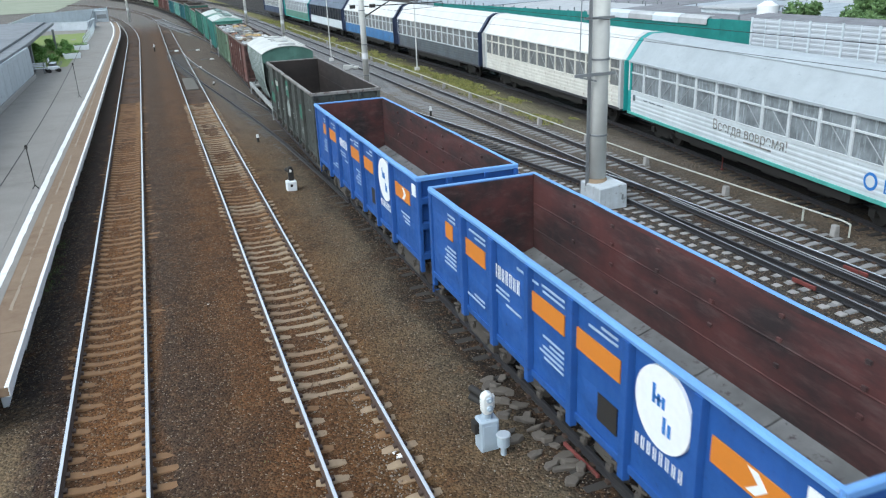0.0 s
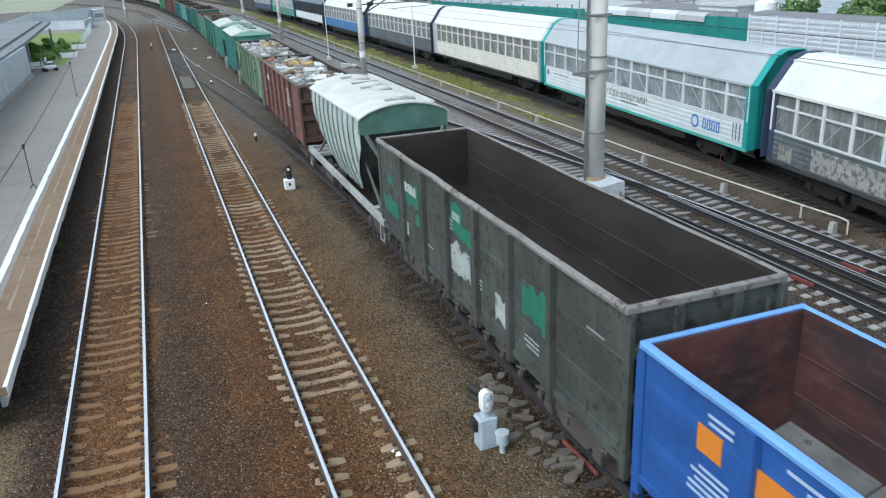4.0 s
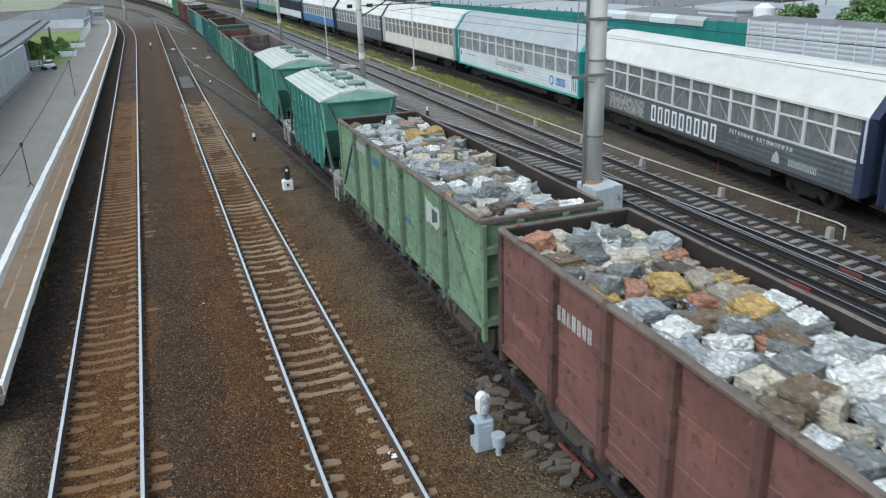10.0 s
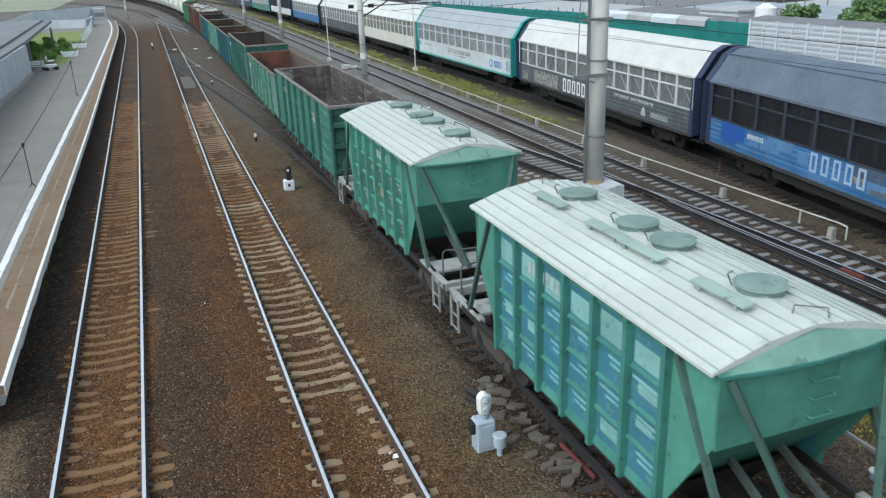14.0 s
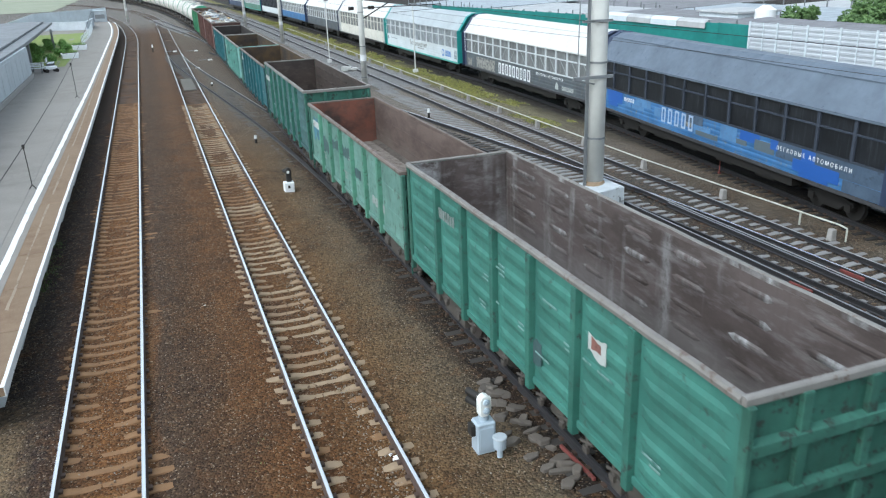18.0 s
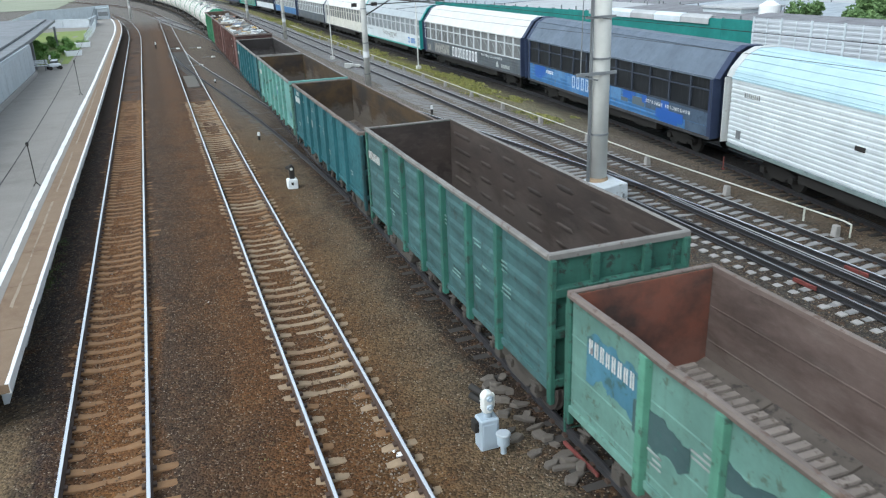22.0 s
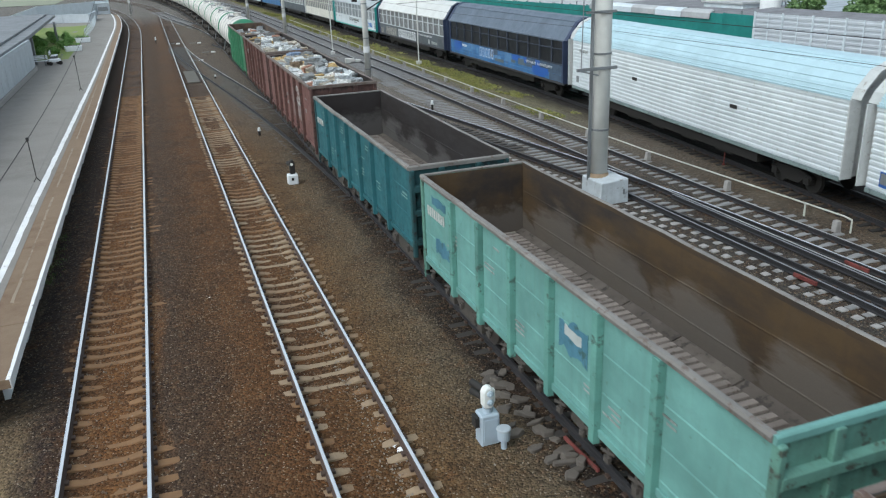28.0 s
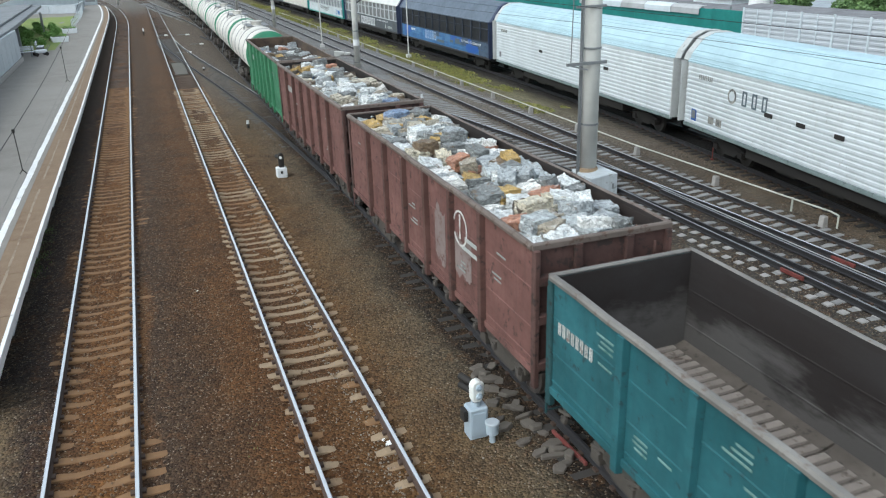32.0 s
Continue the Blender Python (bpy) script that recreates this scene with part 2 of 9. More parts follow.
def scrap_mat(name, islands=False, lo=None, hi=None):
    """Pressed scrap: most bales bare or white-painted sheet, others ochre, rust-brown, salmon or grey; sharply creased."""
    m, nt, bs = fresh(name)
    r = node(nt, "NewGeometry").outputs["Random Per Island"] if islands else node(nt, "ObjectInfo").outputs["Random"]
    if lo is not None:
        r = node(nt, "MapRange", {0: r, 3: lo, 4: hi}).outputs[0]
    cr = node(nt, "ValToRGB", {0: r})
    stops = [(0.0, (0.66, 0.68, 0.68)), (0.14, (0.44, 0.47, 0.48)), (0.27, (0.72, 0.72, 0.70)), (0.38, (0.36, 0.385, 0.40)), (0.48, (0.20, 0.21, 0.21)), (0.58, (0.34, 0.30, 0.24)), (0.64, (0.18, 0.13, 0.085)), (0.70, (0.11, 0.085, 0.065)), (0.74, (0.50, 0.49, 0.46)), (0.785, (0.46, 0.31, 0.11)), (0.845, (0.46, 0.42, 0.34)), (0.90, (0.40, 0.20, 0.13)), (0.94, (0.58, 0.53, 0.42)), (0.985, (0.20, 0.27, 0.40))]
    el = cr.color_ramp.elements
    cr.color_ramp.interpolation = "CONSTANT"
    el[0].position, el[0].color = stops[0][0], rgb(stops[0][1])
    el[1].position, el[1].color = stops[1][0], rgb(stops[1][1])
    for q, c in stops[2:]:
        el.new(q).color = rgb(c)
    v = coords(nt)
    warp = node(nt, "TexNoise", {"Vector": v, "Scale": 3.2, "Detail": 3.0}).outputs["Color"]
    vw = node(nt, "VectorMath", {0: v, 1: node(nt, "VectorMath", {0: warp, 1: (0.35, 0.35, 0.35)}, operation="MULTIPLY").outputs[0]}, operation="ADD").outputs[0]
    facet = node(nt, "TexVoronoi", {"Vector": vw, "Scale": 5.5})
    shade = node(nt, "MapRange", {0: node(nt, "SeparateColor", {0: facet.outputs["Color"]}).outputs[0], 3: 0.72, 4: 1.32}).outputs[0]
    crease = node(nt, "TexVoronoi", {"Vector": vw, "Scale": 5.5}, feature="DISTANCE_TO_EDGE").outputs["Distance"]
    n1, n2 = noise_tex(nt, v, 2.4, 6, 0.7), noise_tex(nt, v, 6.5, 8, 0.78)
    c = mix(nt, 1.0, cr.outputs[0], node(nt, "CombineXYZ", {0: shade, 1: shade, 2: shade}).outputs[0], "MULTIPLY")
    c = mix(nt, node(nt, "Math", {0: ramp(nt, n1, 0.60, 0.64), 1: 0.6}, operation="MULTIPLY").outputs[0], c, (0.66, 0.66, 0.64))
    c = mix(nt, node(nt, "Math", {0: ramp(nt, n1, 0.40, 0.36), 1: 0.6}, operation="MULTIPLY").outputs[0], c, (0.16, 0.095, 0.045))
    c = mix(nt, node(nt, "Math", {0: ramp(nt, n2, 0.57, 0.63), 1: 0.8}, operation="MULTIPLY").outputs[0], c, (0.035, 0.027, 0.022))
    # dark crease lines: shade in the folds put into the colour
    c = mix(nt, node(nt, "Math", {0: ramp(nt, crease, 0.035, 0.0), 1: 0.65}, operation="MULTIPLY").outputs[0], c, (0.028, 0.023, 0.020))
    h = node(nt, "Math", {0: node(nt, "Math", {0: crease, 1: 0.12}, operation="MINIMUM").outputs[0], 1: node(nt, "Math", {0: n2, 1: 0.12}, operation="MULTIPLY").outputs[0]}, operation="ADD").outputs[0]
    finish(nt, bs, c, 0.6, 0.0, h, 0.14, 0.8)
    return m


def inner_paint(name, base, dark, dust, dusty=0.4, low=0.5, arch=0.45, wash=0.0):
    """The bare inside of a wagon: long smeared patches of rust and darker tone, pale dust thrown up from the floor."""
    m, nt, bs = fresh(name)
    big = noise_tex(nt, coords(nt, (0.5, 0.22, 0.55)), 1.6, 5, 0.62)
    smear = noise_tex(nt, coords(nt, (1.0, 0.5, 2.4)), 1.8, 6, 0.7)
    drip = noise_tex(nt, coords(nt, (4.0, 4.0, 0.4)), 1.3, 5, 0.65)
    fine = noise_tex(nt, coords(nt), 30.0, 4, 0.7)
    c = mix(nt, ramp(nt, big, 0.39, 0.60), dark, base)
    c = mix(nt, node(nt, "Math", {0: ramp(nt, drip, 0.52, 0.70), 1: 0.45}, operation="MULTIPLY").outputs[0], c, tuple(0.5 * (a + b) for a, b in zip(dark, base)))
    c = mix(nt, node(nt, "Math", {0: ramp(nt, smear, 0.50, 0.72), 1: dusty}, operation="MULTIPLY").outputs[0], c, dust)
    z = node(nt, "SeparateXYZ", {0: node(nt, "TexCoord").outputs["Object"]}).outputs[2]
    if wash:
        band = noise_tex(nt, coords(nt, (0.6, 0.6, 0.05)), 1.5, 3, 0.55)
        broken = noise_tex(nt, coords(nt, (1.0, 2.5, 1.4)), 2.2, 6, 0.72)
        worn = node(nt, "Math", {0: ramp(nt, band, 0.52, 0.66), 1: ramp(nt, broken, 0.36, 0.62)}, operation="MULTIPLY").outputs[0]
        c = mix(nt, node(nt, "Math", {0: worn, 1: wash}, operation="MULTIPLY").outputs[0], c, (0.52, 0.53, 0.54))
    # dust left by the load in wide overlapping heaps along the wall
    yy = node(nt, "SeparateXYZ", {0: coords(nt)}).outputs[1]
    sway = node(nt, "MapRange", {0: big, 1: 0.3, 2: 0.7, 3: -0.9, 4: 0.9}).outputs[0]
    heap = None
    for pitch, tall, add in ((2.9, 1.15, 0.0), (1.7, 0.75, 0.8)):
        ang = node(nt, "Math", {0: node(nt, "Math", {0: yy, 1: sway}, operation="ADD").outputs[0], 1: math.pi / pitch}, operation="MULTIPLY").outputs[0]
        hump = node(nt, "Math", {0: node(nt, "Math", {0: ang, 1: add}, operation="ADD").outputs[0]}, operation="SINE").outputs[0]
        hump = node(nt, "Math", {0: node(nt, "Math", {0: hump}, operation="ABSOLUTE").outputs[0], 1: tall * arch}, operation="MULTIPLY").outputs[0]
        heap = hump if heap is None else node(nt, "Math", {0: heap, 1: hump}, operation="MAXIMUM").outputs[0]
    edge = node(nt, "Math", {0: z, 1: node(nt, "Math", {0: heap, 1: 1.55}, operation="ADD").outputs[0]}, operation="SUBTRACT").outputs[0]
    edge = node(nt, "Math", {0: edge, 1: node(nt, "MapRange", {0: smear, 1: 0.3, 2: 0.7, 3: -0.22, 4: 0.22}).outputs[0]}, operation="ADD").outputs[0]
    c = mix(nt, node(nt, "Math", {0: node(nt, "MapRange", {0: edge, 1: 0.42, 2: -0.02, 3: 0.0, 4: 1.0}, clamp=True).outputs[0], 1: low}, operation="MULTIPLY").outputs[0], c, dust)
    c = mix(nt, node(nt, "Math", {0: fine, 1: 0.25}, operation="MULTIPLY").outputs[0], c, tuple(0.3 * a for a in dark))
    bs.inputs["Specular IOR Level"].default_value = 0.3
    finish(nt, bs, c, node(nt, "MapRange", {0: smear, 3: 0.5, 4: 0.9}).outputs[0], 0.0, node(nt, "Math", {0: smear, 1: fine}, operation="ADD").outputs[0], 0.006, 0.4)
    return m


def leaf_mat(name, a, b):
    m, nt, bs = fresh(name)
    isl = node(nt, "NewGeometry").outputs["Random Per Island"]
    c = mix(nt, isl, a, b)
    finish(nt, bs, c, 0.6)
    bs.inputs["Subsurface Weight"].default_value = 0.0
    return m


def glass_mat(name, tint, rough=0.08):
    m, nt, bs = fresh(name)
    v = coords(nt)
    n = noise_tex(nt, v, 2.0, 5)
    c = mix(nt, ramp(nt, n, 0.35, 0.68), tuple(0.5 * t for t in tint), tint)
    c = mix(nt, ramp(nt, noise_tex(nt, coords(nt, (5.0, 5.0, 0.6)), 1.5, 5, 0.7), 0.52, 0.75), c, tuple(min(1.0, 1.7 * t + 0.02) for t in tint))
    finish(nt, bs, c, node(nt, "MapRange", {0: n, 3: rough, 4: rough + 0.35}).outputs[0])
    return m


BALLAST = gravel_mat()
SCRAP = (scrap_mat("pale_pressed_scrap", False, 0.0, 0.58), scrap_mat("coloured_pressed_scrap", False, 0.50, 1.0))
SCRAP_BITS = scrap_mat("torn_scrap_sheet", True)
# filler below the bales, shade of the gaps put into its dark colour
SCRAP_DARK = plain("shaded_scrap_fill", (0.055, 0.045, 0.037), 0.7, 0.1, 0.6, 7.0, 0.05)
STEEL_BRIGHT = plain("polished_rail_head", (0.80, 0.81, 0.84), 0.22, 0.7, 0.08, 3.0, 0.001)
RAIL_RUST = plain("rusty_rail_web", (0.085, 0.055, 0.042), 0.75, 0.2, 0.3, 5.0)
RAIL_DARK = plain("dark_rail", (0.060, 0.058, 0.062), 0.5, 0.5, 0.25, 5.0)
CONCRETE_BROWN = plain("rust_stained_concrete", (0.215, 0.120, 0.056), 0.9, 0.0, 0.35, 5.0, 0.006)
SLEEPER_FAR = plain("dull_brown_concrete", (0.082, 0.056, 0.040), 0.9, 0.0, 0.35, 5.0, 0.006)
CONCRETE_TAN = plain("dusty_concrete", (0.30, 0.220, 0.142), 0.9, 0.0, 0.35, 5.0, 0.006)
CONCRETE_TAWNY = plain("tawny_concrete", (0.26, 0.175, 0.105), 0.9, 0.0, 0.35, 5.0, 0.006)
CONCRETE_GREY = plain("grey_sleeper_concrete", (0.34, 0.325, 0.31), 0.9, 0.0, 0.35, 5.0, 0.006)
TIMBER_DARK = plain("tarred_timber", (0.045, 0.040, 0.037), 0.85, 0.0, 0.35, 4.0, 0.008)
# sleepers below the far train, its shade put into their near-black
TIMBER_SHADED = plain("shaded_black_timber", (0.016, 0.014, 0.013), 0.8, 0.0, 0.3, 4.0, 0.008)
TIMBER_CINDER = plain("cinder_grey_timber", (0.105, 0.096, 0.088), 0.9, 0.0, 0.35, 4.0, 0.008)
TIMBER_GREY = plain("weathered_grey_timber", (0.235, 0.232, 0.230), 0.9, 0.0, 0.35, 4.0, 0.008)
SLAB_GREY = plain("dull_grey_slab", (0.125, 0.115, 0.098), 0.9, 0.0, 0.3, 3.0, 0.006)
CONCRETE_POLE = plain("pole_concrete", (0.58, 0.58, 0.555), 0.85, 0.0, 0.14, 2.5, 0.003)
WHITEWASH = plain("whitewash", (0.74, 0.77, 0.80), 0.8, 0.0, 0.12, 4.0)
RAIL_WORN = plain("worn_rail_head", (0.45, 0.45, 0.45), 0.35, 0.6, 0.15, 4.0)
GREY_STEEL = plain("grey_painted_steel", (0.22, 0.23, 0.24), 0.5, 0.3, 0.2, 6.0)
BLACK_STEEL = plain("grimy_running_gear", (0.030, 0.027, 0.025), 0.7, 0.25, 0.4, 6.0)
WHEEL_STEEL = plain("wheel_steel", (0.16, 0.14, 0.13), 0.45, 0.7, 0.3, 6.0)
ASPHALT = ground_far_mat("platform_asphalt", (0.222, 0.205, 0.184), (0.288, 0.270, 0.247), 0.8)
EDGE_SLAB = ground_far_mat("platform_edge_slab", (0.185, 0.115, 0.068), (0.268, 0.190, 0.124), 2.2)
WHITE_LINE = paint("white_line_paint", (0.80, 0.80, 0.80), (0.35, 0.32, 0.30), 0.25, 0.7, 0.1, 0.05)
OLD_LINE = paint("worn_pale_line", (0.30, 0.240, 0.175), (0.20, 0.145, 0.098), 0.6, 0.8, 0.2, 0.1)
WHITE_PAINT = paint("white_paint", (0.78, 0.79, 0.80), (0.35, 0.30, 0.26), 0.12, 0.5, 0.3, 0.05)
SIGNAL_GREY = plain("signal_grey", (0.40, 0.47, 0.54), 0.45, 0.1, 0.1, 5.0)
SIGNAL_WHITE = plain("signal_white", (0.72, 0.73, 0.71), 0.5, 0.0, 0.12, 9.0)

# ---- mesh helpers ----
class Shape:
    """Collects simple solids and makes one mesh of them."""

    def __init__(self):
        self.v, self.f, self.m, self.cur = [], [], [], 0

    def mat(self, i):
        self.cur = i
        return self

    def add(self, verts, faces):
        n = len(self.v)
        self.v += [tuple(p) for p in verts]
        self.f += [tuple(i + n for i in f) for f in faces]
        self.m += [self.cur] * len(faces)
        return self

    def box(self, x0, x1, y0, y1, z0, z1, turn=None):
        p = [(x, y, z) for z in (z0, z1) for x, y in ((x0, y0), (x1, y0), (x1, y1), (x0, y1))]
        if turn is not None:
            p = [turn @ Vector(q) for q in p]
        return self.add(p, [(3, 2, 1, 0), (4, 5, 6, 7), (0, 1, 5, 4), (1, 2, 6, 5), (2, 3, 7, 6), (3, 0, 4, 7)])

    def prism(self, profile, axis, a, b, caps=True):
        """Extrudes a closed outline of two coordinates along an axis ('x', 'y' or 'z')."""
        put = {"x": lambda q, s: (s, q[0], q[1]), "y": lambda q, s: (q[0], s, q[1]), "z": lambda q, s: (q[0], q[1], s)}[axis]
        n = len(profile)
        v = [put(q, s) for s in (a, b) for q in profile]
        f = [(i, (i + 1) % n, n + (i + 1) % n, n + i) for i in range(n)]
        if caps:
            f += [tuple(range(n))[::-1], tuple(range(n, 2 * n))]
        return self.add(v, f)

    def cyl(self, p0, p1, r0, r1=None, n=12, caps=True):
        p0, p1 = Vector(p0), Vector(p1)
        r1 = r0 if r1 is None else r1
        d = (p1 - p0).normalized()
        s = d.orthogonal().normalized()
        u = d.cross(s)
        ring = [(math.cos(2 * math.pi * i / n), math.sin(2 * math.pi * i / n)) for i in range(n)]
        v = [p0 + (s * c + u * k) * r0 for c, k in ring] + [p1 + (s * c + u * k) * r1 for c, k in ring]
        f = [(i, (i + 1) % n, n + (i + 1) % n, n + i) for i in range(n)]
        if caps:
            f += [tuple(range(n))[::-1], tuple(range(n, 2 * n))]
        return self.add(v, f)

    def tube(self, pts, r, n=8):
        for a, b in zip(pts, pts[1:]):
            self.cyl(a, b, r, n=n)
        return self

    def beam(self, p0, p1, w, h):
        """A rectangular bar from point to point, w across and h upwards."""
        p0, p1 = Vector(p0), Vector(p1)
        d = (p1 - p0).normalized()
        up = Vector((0, 0, 1)) if abs(d.z) < 0.98 else Vector((0, 1, 0))
        s = d.cross(up).normalized() * (w / 2)
        t = s.cross(d).normalized() * (h / 2)
        v = [p + a * s + b * t for p in (p0, p1) for a, b in ((-1, -1), (1, -1), (1, 1), (-1, 1))]
        return self.add(v, [(3, 2, 1, 0), (4, 5, 6, 7), (0, 1, 5, 4), (1, 2, 6, 5), (2, 3, 7, 6), (3, 0, 4, 7)])

    def sweep(self, profile, path, caps=True):
        """Sweeps an outline of (across, up) along a path of (x, y, z) points that runs roughly level."""
        n, v = len(profile), []
        for i, p in enumerate(path):
            a, b = Vector(path[max(0, i - 1)]), Vector(path[min(len(path) - 1, i + 1)])
            d = (b - a).normalized()
            s = Vector((d.y, -d.x, 0)).normalized()
            v += [Vector(p) + s * q[0] + Vector((0, 0, q[1])) for q in profile]
        f = [(k * n + i, k * n + (i + 1) % n, (k + 1) * n + (i + 1) % n, (k + 1) * n + i) for k in range(len(path) - 1) for i in range(n)]
        if caps:
            f += [tuple(range(n))[::-1], tuple(range(len(v) - n, len(v)))]
        return self.add(v, f)

    def mesh(self, name, mats, bevel=0.0, smooth=False):
        me = bpy.data.meshes.new(name)
        me.from_pydata([tuple(p) for p in self.v], [], self.f)
        for m in mats:
            me.materials.append(m)
        me.polygons.foreach_set("material_index", self.m)
        bm = bmesh.new()
        bm.from_mesh(me)
        bmesh.ops.recalc_face_normals(bm, faces=bm.faces)
        if bevel:
            bmesh.ops.bevel(bm, geom=[e for e in bm.edges if e.is_manifold and e.calc_face_angle(0) > 0.5], offset=bevel, segments=1, affect="EDGES", clamp_overlap=True)
        bm.to_mesh(me)
        bm.free()
        if smooth:
            me.polygons.foreach_set("use_smooth", [True] * len(me.polygons))
        return me


def thing(name, label, category, group="", kind="", at=(0, 0, 0), rz=0.0):
    """An Empty at the thing's base, that carries its parts."""
    ob = new(name)
    ob.empty_display_size = 0.3
    ob.matrix_basis = pose(*at, 0, 0, rz)
    return tagged(ob, label, category, group, kind)


def part(name, me, parent, label="", at=None, turn=None):
    """One mesh object under a thing or under a part."""
    ob = new(name, me)
    ob.parent = parent
    if at is not None or turn is not None:
        ob.matrix_basis = Matrix.Translation(at or (0, 0, 0)) @ (turn or Matrix())
    if label:
        tagged(ob, label)
    return ob


def solo(name, me, label, category, group="", kind="", at=(0, 0, 0), rz=0.0):
    ob = new(name, me)
    ob.matrix_basis = pose(*at, 0, 0, rz)
    return tagged(ob, label, category, group, kind)


SHARED = {}


def shared(key, make):
    """One mesh for all pieces that look alike."""
    if key not in SHARED:
        SHARED[key] = make()
    return SHARED[key]

# ---- tracks and ground ----
GAUGE = 0.7975


def path_1(y):
    return -2.11 - max(0.0, y - 118.0) ** 2 / 1300.0


def path_2(y):
    return 2.655 + 0.002 * (min(max(y, 50.0), 150.0) - 50.0) - max(0.0, y - 162.0) ** 2 / 900.0


def path_3(y):
    return 7.51 + 0.0128 * (min(max(y, 37.0), 112.0) - 37.0) - max(0.0, y - 128.0) ** 2 / 2600.0


def path_5(y):
    return 18.80 - max(0.0, y - 130.0) ** 2 / 3000.0


def path_6(y):
    return 25.65 - max(0.0, 60.0 - y) ** 2 / 620.0 - max(0.0, y - 130.0) ** 2 / 3000.0


def smooth(t):
    t = min(1.0, max(0.0, t))
    return t * t * (3 - 2 * t)


def path_cross(y):
    """The crossover from track 2 (far) to track 3 (near)."""
    k = smooth((y - 24.0) / 79.0)
    return path_3(y) * (1 - k) + path_2(y) * k


def path_throat(y):
    """The far connection from track 3 to track 2."""
    k = smooth((y - 106.0) / 80.0)
    return path_3(y) * (1 - k) + path_2(y) * k


def path_4(y):
    """The turnout that leaves track 5 near the bridge and runs across to track 3."""
    if y < 30.0:
        return 17.75 - 0.03 * (y - 14.0) - max(0.0, y - 20.0) ** 2 * 0.0052
    return 16.75 - 0.132 * (y - 30.0)


def bed(x, y):
    """Height of the ballast: higher on the shoulders, lower between the rails, uneven everywhere."""
    if not (-16 < x < 40 and 0 < y < 140):
        return -0.24
    z = -0.225 + 0.035 * noise.noise((x * 0.5, y * 0.4, 0)) + 0.030 * noise.noise((x * 1.7, y * 1.7, 4.0)) + 0.012 * noise.noise((x * 5.0, y * 5.0, 8.0))
    if y < 14.6 and 0.85 < x + 2.11 < 1.4:
        z -= 0.045
    for path, up, within, edge in ((path_1, 0.050, -0.022, 0.8), (path_2, 0.052, -0.03 + 0.028 * (1 - smooth((y - 12) / 7)), 1.02), (path_3, 0.03, 0.0, 0.75)):
        d = abs(x - path(y))
        if d < edge:
            z += within if d < 0.8 else min(within, -0.01)
        elif d < 2.3:
            z += up * min(1.0, (d - edge) / 0.15) * min(1.0, (2.3 - d) / 0.7)
    return z


ground_shape = Shape()
xs = [-900, -300, -120, -60, -30, -22, -16, -12, -9, -7] + [-6 + i * 0.3 for i in range(91)] + [22 + i * 1.0 for i in range(20)] + [45, 60, 100, 200, 500, 1200]
ys = [-400, -60, -10, 0, 4] + [7 + 0.32 * i for i in range(120)] + [46 + 1.2 * i for i in range(80)] + [150, 170, 200, 240, 300, 450, 800, 2500]
gv = [(x, y, bed(x, y)) for y in ys for x in xs]
gw = len(xs)
ground_shape.add(gv, [(j * gw + i, j * gw + i + 1, (j + 1) * gw + i + 1, (j + 1) * gw + i) for j in range(len(ys) - 1) for i in range(gw - 1)])
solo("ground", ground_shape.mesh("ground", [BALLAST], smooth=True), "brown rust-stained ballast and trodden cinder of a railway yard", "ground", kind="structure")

RAIL = [(-0.065, -0.18), (0.065, -0.18), (0.065, -0.165), (0.012, -0.145), (0.012, -0.05), (0.036, -0.035), (0.036, -0.006), (0.026, 0.0), (-0.026, 0.0), (-0.036, -0.006), (-0.036, -0.035), (-0.012, -0.05), (-0.012, -0.145), (-0.065, -0.165)]


def rail_mesh(path, side, y0, y1, web, head, step=3.0):
    n = max(2, int((y1 - y0) / step))
    pts = [(path(y0 + (y1 - y0) * i / n) + side * GAUGE, y0 + (y1 - y0) * i / n, 0.0) for i in range(n + 1)]
    s = Shape().sweep(RAIL, pts)
    k = len(RAIL)
    for i in range(len(s.f) - 2):
        if i % k in (6, 7, 8):
            s.m[i] = 1
    return s.mesh("rail", [web, head])


def sleeper_mesh(mat, length=2.7, dip=0.05):
    def make():
        s = Shape()
        h = length / 2
        k = length / 2.7
        rows = [(-h, 0.105, -0.20, 0.0), (-0.95 * k, 0.115, -0.188, 0), (-0.62 * k, 0.115, -0.188, 0), (-0.35 * k, 0.095, -0.188 - dip, 0), (0.35 * k, 0.095, -0.188 - dip, 0), (0.62 * k, 0.115, -0.188, 0), (0.95 * k, 0.115, -0.188, 0), (h, 0.105, -0.20, 0)]
        v = []
        for x, w, z, _ in rows:
            v += [(x, -w - 0.02, z - 0.16), (x, -w, z - 0.015), (x, -w + 0.02, z), (x, w - 0.02, z), (x, w, z - 0.015), (x, w + 0.02, z - 0.16)]
        f = [(k * 6 + i, k * 6 + i + 1, k * 6 + 7 + i, k * 6 + 6 + i) for k in range(len(rows) - 1) for i in range(5)]
        f += [(0, 1, 2, 3, 4, 5), tuple(range(len(v) - 1, len(v) - 7, -1))]
        return s.add(v, f).mesh("sleeper", [mat])
    return shared(("sleeper", mat.name, length), make)


